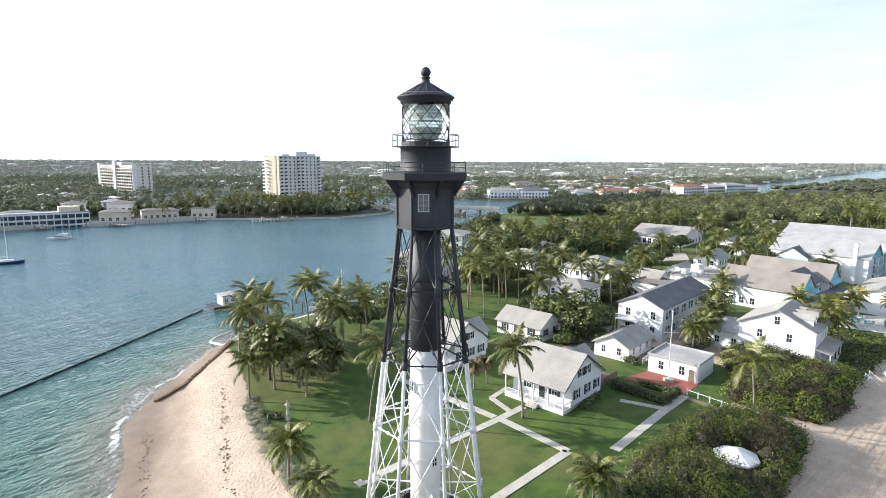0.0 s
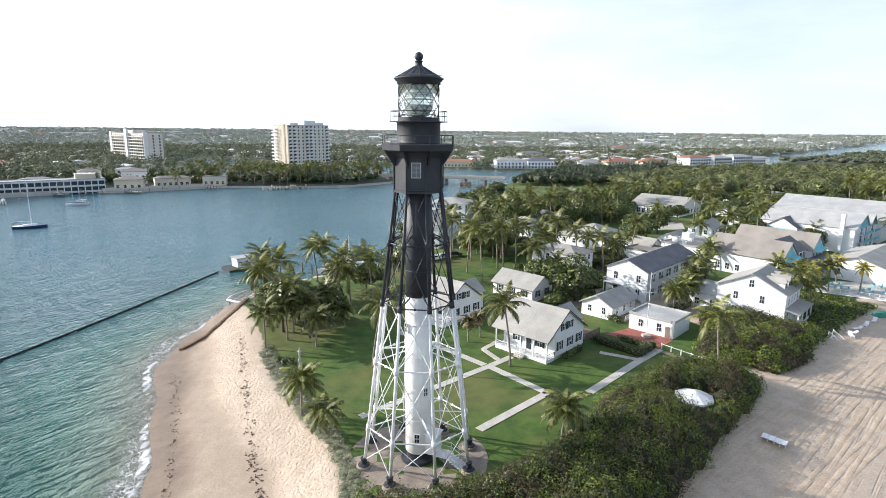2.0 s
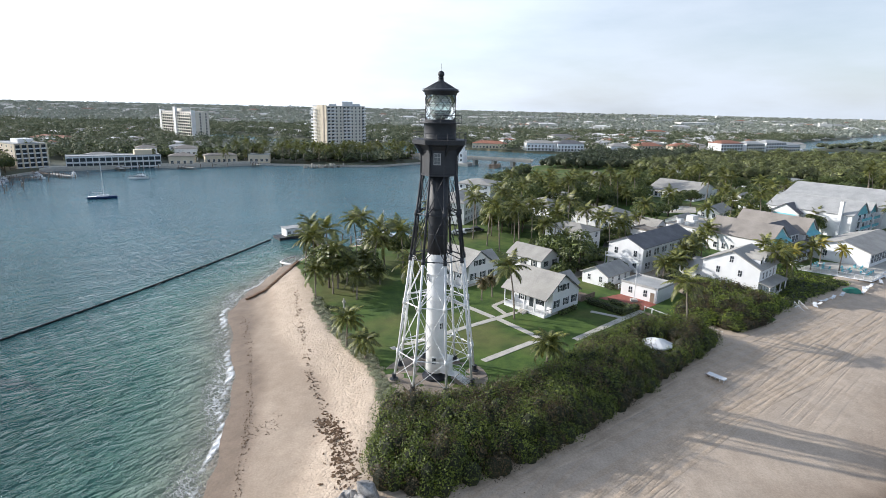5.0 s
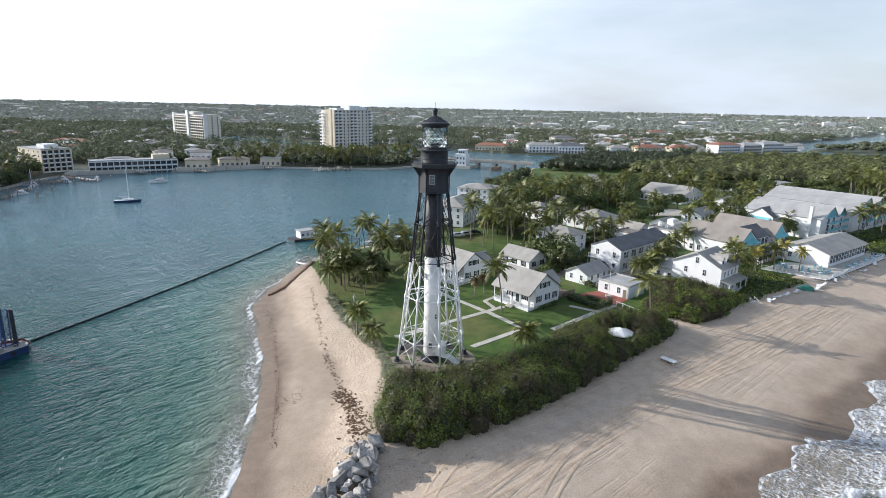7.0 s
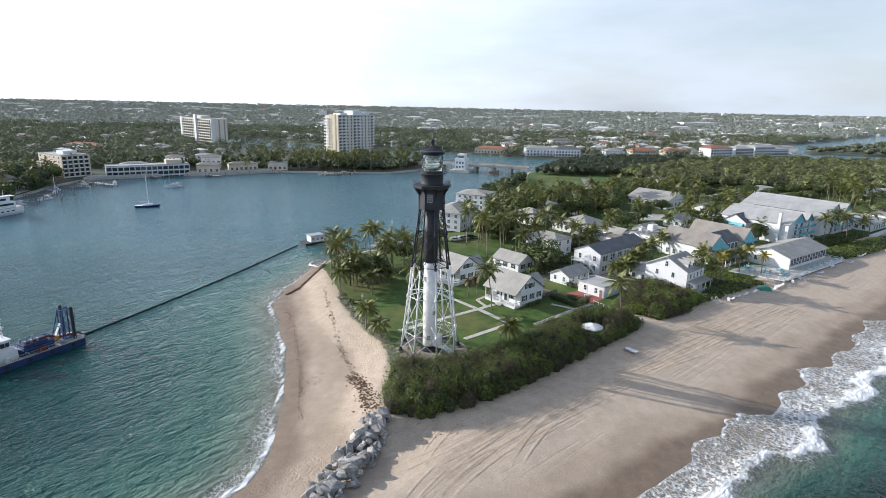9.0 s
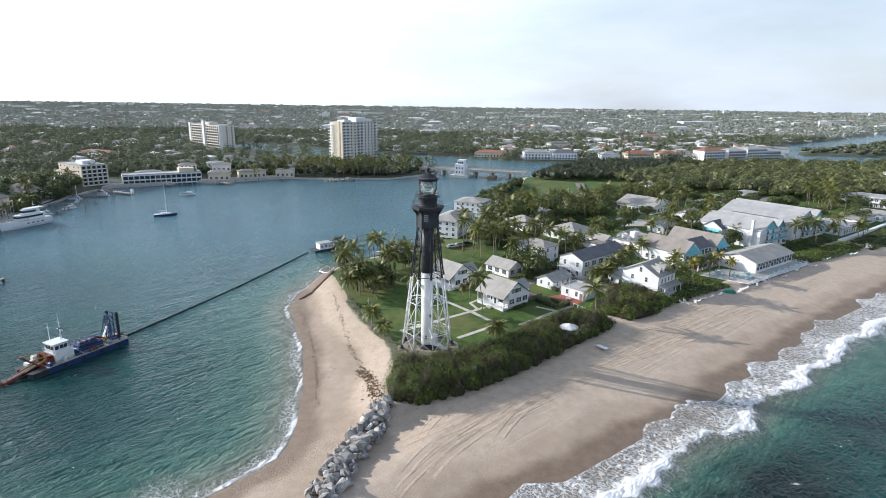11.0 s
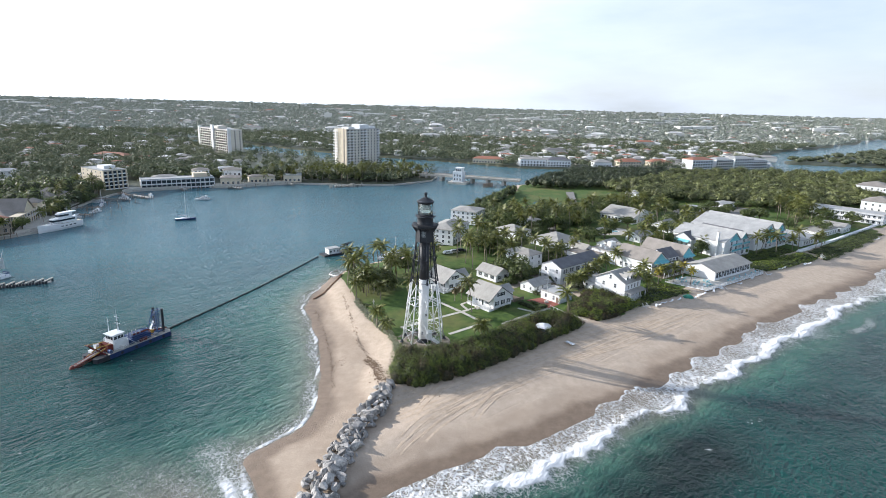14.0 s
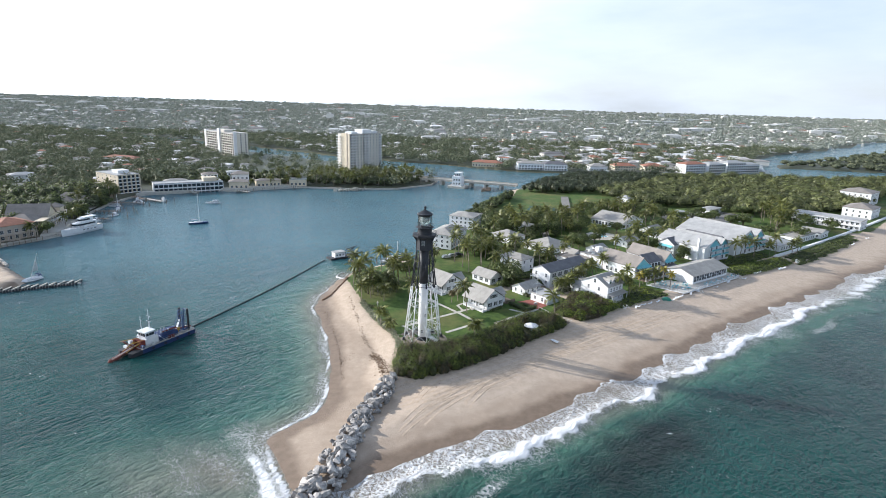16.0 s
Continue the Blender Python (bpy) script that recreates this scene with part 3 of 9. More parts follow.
    m1.vector_type = 'TEXTURE'
    m1.inputs["Rotation"].default_value = (0, 0, radians(50))
    m1.inputs["Scale"].default_value = (4.4, 1.9, 1)
    nt.links.new(vec, m1.inputs["Vector"])
    w1 = ridge(noise_tex(nt, m1.outputs["Vector"], 1.0, 3, 0.55))
    w2 = ridge(noise_tex(nt, vec, 0.7, 3, 0.6))
    m3 = nt.nodes.new("ShaderNodeMapping")
    m3.vector_type = 'TEXTURE'
    m3.inputs["Rotation"].default_value = (0, 0, radians(38))
    m3.inputs["Scale"].default_value = (14.0, 5.5, 1)
    nt.links.new(vec, m3.inputs["Vector"])
    w3 = noise_tex(nt, m3.outputs["Vector"], 1.0, 3, 0.5)
    hgt = math_n(nt, 'ADD', math_n(nt, 'MULTIPLY', w1, 0.42), math_n(nt, 'MULTIPLY', w2, 0.20))
    hgt = math_n(nt, 'ADD', hgt, math_n(nt, 'MULTIPLY', w3, 0.75))
    hgt = math_n(nt, 'ADD', hgt, math_n(nt, 'MULTIPLY', foam, 0.25))
    b = nt.nodes.new("ShaderNodeBump")
    b.inputs["Strength"].default_value, b.inputs["Distance"].default_value = 1.0, 1.08
    nt.links.new(hgt, b.inputs["Height"])
    nt.links.new(b.outputs["Normal"], bsdf.inputs["Normal"])
    return m


wx = axis(-110, 165, 0.9, -330, 560, 7, -5000, 5000)
wy = axis(-125, 130, 0.9, -250, 640, 7, -1500, 5000)
WX, WY = np.meshgrid(wx, wy)
_, w_isl, w_land, w_d, w_dd = heights(WX, WY)
w_do, w_dw = seg_dist(WX, WY, OCEAN), seg_dist(WX, WY, WEST)
offshore = ~w_isl & (w_do < w_dw + 2)
off = np.where(w_isl, -w_do, w_do)                       # metres seaward of the waterline
brk = off - 7.6 - 2.2 * wobble(WX, WY, 0.075, 3.0) - 1.3 * wobble(WX, WY, 0.33, 1.0) - .6 * wobble(WX, WY, 0.9, 2.0)
along = WX * .77 + WY * .64                              # metres along the ocean beach
fine_zone = (WX > -110) & (WX < 160) & (WY > -125) & (WY < 128)
second = np.abs(w_do - 17 - 4 * wobble(WX, WY, 0.07, 5.0))
swell = np.clip(np.minimum(np.minimum(WX + 110, 160 - WX), np.minimum(WY + 125, 128 - WY)) / 70, 0, 1)
wz = swell * (0.09 * wobble(WX, WY, 0.55, 1.0) + 0.055 * wobble(WX, WY, 1.3, 3.0))
wz = np.where(w_d < 5, wz * w_d / 5, wz) + np.where(w_do < 70, 0.7 * np.exp(-(brk / 1.7) ** 2), 0) * (w_do > 2.0)
wz = np.where(offshore, wz + 0.3 * np.exp(-(second / 2.0) ** 2), wz)
# thin lobes of water run up the sand
wz = wz + np.where((w_do < 14) & (w_do < w_dw), 0.36 * np.clip(0.2 + wobble(WX, WY, 0.13, 4.0), 0, 1) * np.clip(1.6 - w_do / 8, 0, 1), 0)
wz = wz + np.where((w_dw < 8) & (w_dw <= w_do), 0.10 * np.clip(0.3 + wobble(WX, WY, 0.3, 6.0), 0, 1) * np.clip(1.4 - w_dw / 5, 0, 1), 0)
gap = wz + .02 - heights(WX, WY)[0]
beach = fine_zone & (np.minimum(w_do, w_dw) < 9)
ocean = (w_do < w_dw + 3) & (w_do < 40)
power = np.clip(.95 + .35 * wobble(WX, WY, 0.07, 9.0), .5, 1.2)
for gap_at, gap_w in ((-32, 6), (44, 7), (-60, 9)):          # stretches where the swell has not broken yet
    power = power - .75 * np.exp(-((along - gap_at) / gap_w) ** 2)
power = np.clip(power, 0.12, 1.2)
foam = np.where(ocean, np.clip(power * 1.08 - np.where(brk > 0, brk / 2.2, -brk / 3.6), 0, 1), 0)
lace = np.where(ocean & (brk < .5), .60 + .20 * wobble(WX, WY, 0.2, 5.0) + .30 * np.exp(np.minimum(brk, 1) / 2.5), 0)
lace = np.maximum(lace, np.where(ocean & (brk >= .5), 0.85 * power * np.exp(-brk / (2.2 + 4.0 * np.clip(wobble(WX, WY, 0.11, 8.0), 0, 1))), 0))
lace = np.maximum(lace, np.where(offshore, .55 * np.exp(-((second - .5) / 1.3) ** 2) * np.clip(wobble(WX, WY, .06, 3.3) * 1.6, 0, 1), 0))
capd = np.hypot((WX - 62) / 2.6, WY + 46)
foam = np.maximum(foam, 0.8 * np.clip(1 - capd, 0, 1))
foam = np.maximum(foam, np.where(beach & (w_do < w_dw), 0.8 * np.exp(-((gap - .02) / .035) ** 2), 0))
on_west = beach & (w_dw <= w_do)
shore = np.where(w_isl, -w_dw, w_dw) - .5 - .6 * wobble(WX, WY, .22, 6.0) - .3 * wobble(WX, WY, .6, 2.0)
foam = np.maximum(foam, np.where(on_west, 0.80 * np.exp(-(shore / np.where(shore > 0, .62, .95)) ** 2) * np.clip(.86 + .3 * wobble(WX, WY, 0.2, 7.0), 0.5, 1.1), 0))
lace = np.maximum(lace, np.where(on_west, .45 * np.exp(-((shore - .8) / 2.2) ** 2) * np.clip(.8 + .7 * wobble(WX, WY, 0.16, 2.0), .2, 1.2), 0))
tip = np.hypot((WX + 42) / 1.8, WY + 66)
tip_line = seg_dist(WX, WY, [(-40, -51), (-37, -54), (-33.5, -59), (-29, -65.5), (-25.5, -72)])
tip_arc = np.abs(tip_line - 1.6 - .8 * wobble(WX, WY, .4, 1.0))
foam = np.maximum(foam, np.where(~w_isl, 0.74 * np.exp(-(tip_arc / 2.4) ** 2) * np.clip(.62 + wobble(WX, WY, .18, 4.0), 0, 1) * np.clip(1.7 - tip_line / 9, 0, 1), 0))
lace = np.maximum(lace, np.where(~w_isl, 0.34 * np.clip(1.3 - tip / 15, 0, 1) * np.clip(0.65 + 0.8 * wobble(WX, WY, 0.22, 9.0), 0, 1), 0))
lace = np.maximum(lace, np.where(~w_isl & (tip_line < 7), .5 * np.clip(1.2 - tip_line / 7, 0, 1), 0))
shallow = np.where(w_dw < w_do, np.clip(1 - w_dw / 33, 0, 1) ** 1.5, 0.85 * np.clip(1.5 - w_do / (15 + 4 * wobble(WX, WY, .06, 2.0)), 0, 1))
shallow = np.maximum(shallow, .55 * np.clip(1.3 - tip / 22, 0, 1))
# weight of the painted sky reflection, growing with distance up the inlet
far_sheen = np.clip((WY - 10 - .2 * (WX + 40)) / 130, 0, 1)
inlet = np.clip((w_do - w_dw + 8) / 30, 0, 1)
silt = np.where(w_do < w_dw, np.where(w_isl, .95, .9 * np.clip(1.5 - w_do / 8, 0, 1)), np.where(w_isl, .9, np.clip(1 - w_dw / 12.0, 0, 1) ** 1.4 * 0.68))
silt = np.maximum(silt, 0.5 * np.clip(1.2 - tip / 15, 0, 1) ** 1.5 * np.clip(1 + .5 * wobble(WX, WY, .12, 5.0), .4, 1.3))
weed_bed = .9 * np.clip(1.25 - np.hypot((along - 8) / 32, ((WX * .64 - WY * .77) - 76) / 10) + .35 * wobble(WX, WY, .16, 3.0), 0, 1) * ~w_isl
water = grid_object("water", wx, wy, wz + 0.02, {"foam": foam, "lace": lace, "inlet": inlet, "shallow": shallow, "far_sheen": far_sheen, "silt": silt, "weed_bed": weed_bed}, water_material(),
                    "teal sea water with white breaking waves and ripples")


def lattice(xs, zs, y0, y1):
    """One connected window frame: bars between each second pair of lines, open panes between."""
    s = Shape()
    nx, nz = len(xs), len(zs)
    for y in (y0, y1):
        s.v += [(x, y, z) for z in zs for x in xs]
    k = nx * nz
    solid = {(i, j): not (i % 2 and j % 2) for i in range(nx - 1) for j in range(nz - 1)}
    for (i, j), on in solid.items():
        if not on:
            continue
        a, b, c, d = j * nx + i, j * nx + i + 1, (j + 1) * nx + i + 1, (j + 1) * nx + i
        s.f += [(a, b, c, d), (k + d, k + c, k + b, k + a)]
        for (p, q), nb in (((b, a), (i, j - 1)), ((d, c), (i, j + 1)), ((a, d), (i - 1, j)), ((c, b), (i + 1, j))):
            if not solid.get(nb, False):
                s.f.append((p, q, k + q, k + p))
    return s


# ---- lighthouse ----
def leg_at(k, z):
    """A point on leg k of the skeleton tower at height z above its base."""
    a = radians(-90 + 22.5 - 8 + 45 * k)
    r = 6.1 - (6.1 - 2.45) * z / 29.6
    return Vector((r * math.cos(a), r * math.sin(a), z))


M_STAINED = material("stained_concrete", (0.33, 0.275, 0.22), (0.21, 0.175, 0.145), 0.9, 0.35, 4, 0.2)


def lighthouse(m):
    t = thing("lighthouse", "iron skeleton lighthouse, black upper half and white lower half", "lighthouse", m)
    split, topz = 18.5, 29.7
    turn = radians(-8)
    for k in range(8):
        part("leg", Shape().tube(leg_at(k, 0.9), leg_at(k, split), 0.175, 0.155, 10), M_WHITEIRON, t, "white painted iron leg", True)
        part("leg", Shape().tube(leg_at(k, split), leg_at(k, topz), 0.17, 0.14, 10), M_BLACK, t, "black painted iron leg", True)
        foot = leg_at(k, 0)
        s = Shape()
        s.lathe([(0.85, 0.0), (0.82, 0.22), (0.72, 0.32)], 16)
        s.v = [(x + foot.x, y + foot.y, z) for x, y, z in s.v]
        part("footing", s, M_STAINED, t, "round stained concrete footing")
        s = Shape()
        s.lathe([(0.66, 0.32), (0.62, 0.42), (0.34, 0.5), (0.3, 0.95), (0.36, 1.0), (0.36, 1.15)], 12)
        s.v = [(x + foot.x, y + foot.y, z) for x, y, z in s.v]
        part("shoe", s, M_BLACK, t, "black cast iron leg shoe")
    levels = [0.9, 4.6, 12.0, 18.3, 24.5, 29.6]
    for i, z in enumerate(levels):
        mat = M_WHITEIRON if z < split - 0.5 else M_BLACK
        for k in range(8):
            a, b = leg_at(k, z), leg_at((k + 1) % 8, z)
            if 0 < i < 5:
                mid = (a + b) / 2
                part("ring_strut", Shape().tube(a, b, 0.072, n=8).tube(a.lerp(b, 0.47), a.lerp(b, 0.53), 0.14, n=8), mat, t)
                inner = Vector((a.x, a.y, 0)).normalized() * 1.3 + Vector((0, 0, z + 0.8))
                part("radial_strut", Shape().tube(a, inner, 0.07, n=6), mat, t)
                part("joint", Shape().tube(leg_at(k, z - 0.35), leg_at(k, z + 0.35), 0.27, n=10), mat, t, smooth=True)
            if i < 5:
                up = levels[i + 1]
                mat2 = M_WHITEIRON if z < split - 0.5 else M_BLACK
                part("tie_rod", Shape().tube(a, leg_at((k + 1) % 8, up), 0.048, n=5), mat2, t)
                part("tie_rod", Shape().tube(b, leg_at(k, up), 0.048, n=5), mat2, t)
    part("stair_shaft", Shape().lathe([(1.32, 1.1), (1.4, 1.2), (1.4, 10), (1.36, 18.8)], 40), M_WHITEIRON, t, "white riveted stair cylinder", True)
    part("stair_shaft", Shape().lathe([(1.36, 18.8), (1.33, 24), (1.3, 29.8)], 40), M_BLACK, t, "black riveted stair cylinder", True)
    for z in (5.0, 8.6, 12.2, 15.8, 21.5, 25.0):
        part("seam_band", Shape().lathe([(1.402, z), (1.42, z + .02), (1.42, z + .1), (1.402, z + .12)], 40), M_WHITEIRON if z < split else M_BLACK, t)
    part("base_plinth", Shape().lathe([(1.9, 0.0), (1.85, 0.35), (1.25, 0.6), (1.2, 1.15)], 32), M_BLACK, t, "black base of the stair cylinder")
    # windows of the shaft
    for az, z, w, h in ((-98, 2.6, 0.5, 0.95), (-150, 15.0, 0.5, 0.9), (-60, 8.0, 0.45, 0.8)):
        a = radians(az)
        p = lattice([-w / 2 - .08, -w / 2, -.025, .025, w / 2, w / 2 + .08], [-.08, 0, h / 2 - .025, h / 2 + .025, h, h + .09], -.1, .08)
        win = part("window", p, M_WHITEIRON, t)
        win.matrix_basis = Matrix.Translation((1.4 * math.cos(a), 1.4 * math.sin(a), z)) @ Matrix.Rotation(a + math.pi / 2, 4, 'Z')
        part("pane", Shape().box(-w / 2, -.05, 0, w / 2, .03, h), M_GLASS, win)
    # entrance platform with steps and railing on the landward side
    a0 = radians(-25)
    e = Matrix.Rotation(a0, 4, 'Z')
    door = part("entry_box", Shape().box(1.0, -.8, 1.15, 2.4, .8, 3.4).sheet([(1.0, -.95, 3.5), (2.6, -.95, 3.45), (2.6, .95, 3.45), (1.0, .95, 3.5)], .08), M_WHITEIRON, t, "white entry box on the shaft")
    door.matrix_basis = e
    stairs = part("entry_stair", Shape().box(2.4, -.8, 1.05, 3.6, .8, 1.15), M_WHITEIRON, t, "white steel stair with railings")
    stairs.matrix_basis = e
    for i in range(6):
        part("step", Shape().box(3.6 + i * .3, -.8, 1.05 - .18 * (i + 1), 3.95 + i * .3, .8, 1.11 - .18 * (i + 1)), M_WHITEIRON, stairs)
    for y in (-.8, .8):
        for z in (2.1, 1.6):
            part("rail", Shape().path([(2.45, y, z), (3.6, y, z), (5.4, y, z - 1.1)], .03, 6), M_WHITEIRON, stairs)
        for x, zz in ((2.45, 2.1), (3.6, 2.1), (4.5, 1.55), (5.4, 1.0)):
            part("post", Shape().tube((x, y, max(zz - 1.1, 0)), (x, y, zz), .03), M_WHITEIRON, stairs)
    # watch room
    s = Shape().lathe([(2.5, 29.6), (2.6, 29.62), (2.6, 29.85), (2.52, 29.9), (2.52, 33.0), (2.9, 33.5), (3.72, 33.75), (3.78, 34.3), (3.5, 34.36)], 8, radians(22.5) + turn)
    part("watch_room", s, M_BLACK, t, "black octagonal watch room of iron plates")
    for k in range(8):
        a = radians(22.5 + 45 * k) + turn
        d = Vector((math.cos(a), math.sin(a), 0))
        c = Vector((-d.y, d.x, 0)) * .09
        q = Shape().sheet([d * 2.45 + c + Vector((0, 0, 32.3)), d * 2.62 + c + Vector((0, 0, 32.3)), d * 3.6 + c + Vector((0, 0, 33.72)), d * 2.45 + c + Vector((0, 0, 33.72))], .18)
        part("bracket", q, M_BLACK, t)
        part("corner_post", Shape().tube(d * 2.55 + Vector((0, 0, 29.6)), d * 2.55 + Vector((0, 0, 33.1)), .09, n=6), M_BLACK, t)
    for az, mat in ((-98, M_GLASS), (-8, M_GLASS), (172, M_GLASS), (82, M_GLASS)):
        a = radians(az)
        fr = lattice([-.47, -.40, -.02, .02, .40, .47], [-.07, 0, .43, .47, .9, .94, 1.35, 1.42], -.06, .05)
        win = part("window", fr, M_STEEL, t)
        ap = 2.52 * math.cos(radians(22.5))
        win.matrix_basis = Matrix.Translation((ap * math.cos(a), ap * math.sin(a), 31.2)) @ Matrix.Rotation(a + math.pi / 2, 4, 'Z')
        part("pane", Shape().box(-.40, -.03, 0, .40, .04, 1.35), material("old_pane", (0.16, 0.18, 0.19), rough=0.12), win)

    def railing(r, z, n, posts, h, octo=False):
        tw = radians(22.5) + turn if octo else 0.0
        pts = [Vector((r * math.cos(tw + math.tau * i / n), r * math.sin(tw + math.tau * i / n), 0)) for i in range(n)]
        for hh, rad in ((h, .035), (h * .5, .022)):
            q = Shape()
            for i in range(n):
                q.tube(pts[i] + Vector((0, 0, z + hh)), pts[(i + 1) % n] + Vector((0, 0, z + hh)), rad, n=5)
            part("rail", q, M_BLACK, t)
        for i in range(posts):
            u = i / posts * n
            p = pts[int(u) % n].lerp(pts[(int(u) + 1) % n], u - int(u))
            part("rail_post", Shape().tube(p + Vector((0, 0, z - .05)), p + Vector((0, 0, z + h)), .03, n=5), M_BLACK, t)

    railing(3.66, 34.36, 8, 16, 0.8, True)
    part("drum", Shape().lathe([(2.14, 34.36), (2.18, 34.42), (2.14, 34.5), (2.14, 36.3), (2.24, 36.42)], 40), M_BLACK, t, "black drum under the lantern", True)
    part("upper_gallery", Shape().lathe([(2.2, 36.38), (2.84, 36.42), (2.86, 36.46), (2.84, 36.5), (2.1, 36.52)], 40), M_BLACK, t)
    railing(2.78, 36.5, 24, 12, 0.95)
    part("lantern_sill", Shape().lathe([(2.06, 36.5), (2.06, 36.85), (1.95, 36.88)], 40), M_BLACK, t)
    # lantern: diagonal astragals, glass and lens
    rl, z0, z1, nb = 2.0, 36.85, 40.0, 12
    for k in range(nb):
        for sgn in (1, -1):
            pts = []
            for i in range(7):
                a = math.tau * (k + sgn * 2.6 * i / 6) / nb
                pts.append((rl * math.cos(a), rl * math.sin(a), z0 + (z1 - z0) * i / 6))
            part("astragal", Shape().path(pts, .028, 4), M_BLACK, t)
    pane = part("lantern_pane", Shape().lathe([(1.97, z0), (1.97, z1)], 40), M_CLEAR, t, "clear curved lantern glass", True)
    pane.visible_shadow = False
    part("lens", Shape().lathe([(0.5, 37.0), (0.95, 37.15), (1.25, 37.7), (1.38, 38.3), (1.38, 38.8), (1.2, 39.4), (0.8, 39.8), (0.3, 39.95)], 20), M_FRESNEL_LENS, t, "pale green glass beehive lens")
    for z in (37.5, 38.0, 38.55, 39.1):
        r = 1.44 - abs(z - 38.5) ** 2 * .18
        part("lens_rib", Shape().lathe([(r - .05, z), (r, z + .02), (r, z + .06), (r - .05, z + .08)], 24), M_STEEL, t)
    for k in range(8):
        a = math.tau * k / 8 + .3
        part("lens_rib", Shape().path([((r) * math.cos(a), (r) * math.sin(a), z) for r, z in ((.6, 37.0), (1.3, 37.7), (1.43, 38.5), (1.25, 39.4), (.5, 39.9))], .03, 4), M_STEEL, t)
    part("lens_table", Shape().lathe([(0.45, 36.5), (0.4, 36.9), (1.0, 37.0)], 16), M_STEEL, t)
    part("roof", Shape().lathe([(2.02, 39.95), (2.12, 40.0), (2.12, 40.25), (2.3, 40.3), (2.3, 40.42), (2.42, 40.46), (2.42, 40.55), (2.2, 40.62), (1.2, 41.2), (.5, 41.6), (.36, 41.75), (.32, 42.05), (.4, 42.1), (.4, 42.16), (.3, 42.2)], 40), M_BLACK, t, "black conical lantern roof", True)
    for k in range(16):
        a = math.tau * k / 16
        part("roof_rib", Shape().path([(r * math.cos(a), r * math.sin(a), z) for r, z in ((2.25, 40.62), (1.2, 41.22), (.5, 41.63))], .025, 4), M_BLACK, t)
    part("roof_rail", Shape().path([(2.36 * math.cos(math.tau * i / 32), 2.36 * math.sin(math.tau * i / 32), 40.75) for i in range(33)], .02, 4), M_STEEL, t)
    part("vent_ball", Shape().lathe([(.2, 42.18)] + [(.42 * math.sin(math.pi * i / 12), 42.56 - .42 * math.cos(math.pi * i / 12)) for i in range(2, 12)] + [(.03, 42.97)], 20), M_BLACK, t, smooth=True)
    part("lightning_rod", Shape().tube((0, 0, 42.95), (0, 0, 43.85), .035, n=5), M_STEEL, t)
    return t


# ---- buildings ----
ANG = 41.5
U = Vector((math.cos(radians(ANG)), math.sin(radians(ANG)), 0))
V = Vector((-U.y, U.x, 0))


def window_into(parent, m, w, h, mats=(M_WHITE, M_GLASS), shutters=False, muntin=True, name="window"):
    d = .07
    if muntin:
        fr = lattice([-w / 2 - d, -w / 2, -.025, .025, w / 2, w / 2 + d], [-d, 0, h * .5 - .03, h * .5 + .03, h, h + d], -.05, .06)
    else:
        fr = lattice([-w / 2 - d, -w / 2, w / 2, w / 2 + d], [-d, 0, h, h + d], -.05, .06)
    win = part(name, fr, mats[0], parent)
    win.matrix_basis = m
    part("pane", Shape().box(-w / 2, -.012, 0, w / 2, .05, h), mats[1], win)
    if shutters:
        for s in (-1, 1):
            x = s * (w / 2 + d + w * .24)
            sh = Shape().box(x - w * .22, -.07, -.05, x + w * .22, -.004, h + .05)
            for i in range(6):
                zz = h * (i + .5) / 6
                sh.box(x - w * .17, -.085, zz - .05, x + w * .17, -.07, zz + .05)
            part("shutter", sh, M_SHUTTER, win, "dark louvred shutter")
    return win


def side_pose(side, lu, lv, s, z):
    """Pose on a wall of a box lu by lv: sides are front (-y), right (+x), back (+y), left (-x); s from the wall's left end seen from outside."""
    if side == "front":
        return pose(s, 0, z)
    if side == "right":
        return pose(lu, s, z, 0, 0, 90)
    if side == "back":
        return pose(lu - s, lv, z, 0, 0, 180)
    return pose(0, lv - s, z, 0, 0, -90)


def gable_walls(s, x0, y0, x1, y1, z0, ze, zr, axis_, at=.5):
    """A closed wall body with gable ends."""
    if axis_ == "y":
        xm = x0 + (x1 - x0) * at
        prof = [(x0, z0), (x1, z0), (x1, ze), (xm, zr), (x0, ze)]
        s.add([(x, y0, z) for x, z in prof] + [(x, y1, z) for x, z in prof], [(0, 1, 2, 3, 4), (9, 8, 7, 6, 5), (0, 5, 6, 1), (1, 6, 7, 2), (2, 7, 8, 3), (3, 8, 9, 4), (4, 9, 5, 0)])
    else:
        ym = (y0 + y1) / 2
        prof = [(y0, z0), (y1, z0), (y1, ze), (ym, zr), (y0, ze)]
        s.add([(x0, y, z) for y, z in prof] + [(x1, y, z) for y, z in prof], [(4, 3, 2, 1, 0), (5, 6, 7, 8, 9), (1, 6, 5, 0), (2, 7, 6, 1), (3, 8, 7, 2), (4, 9, 8, 3), (0, 5, 9, 4)])
    return s


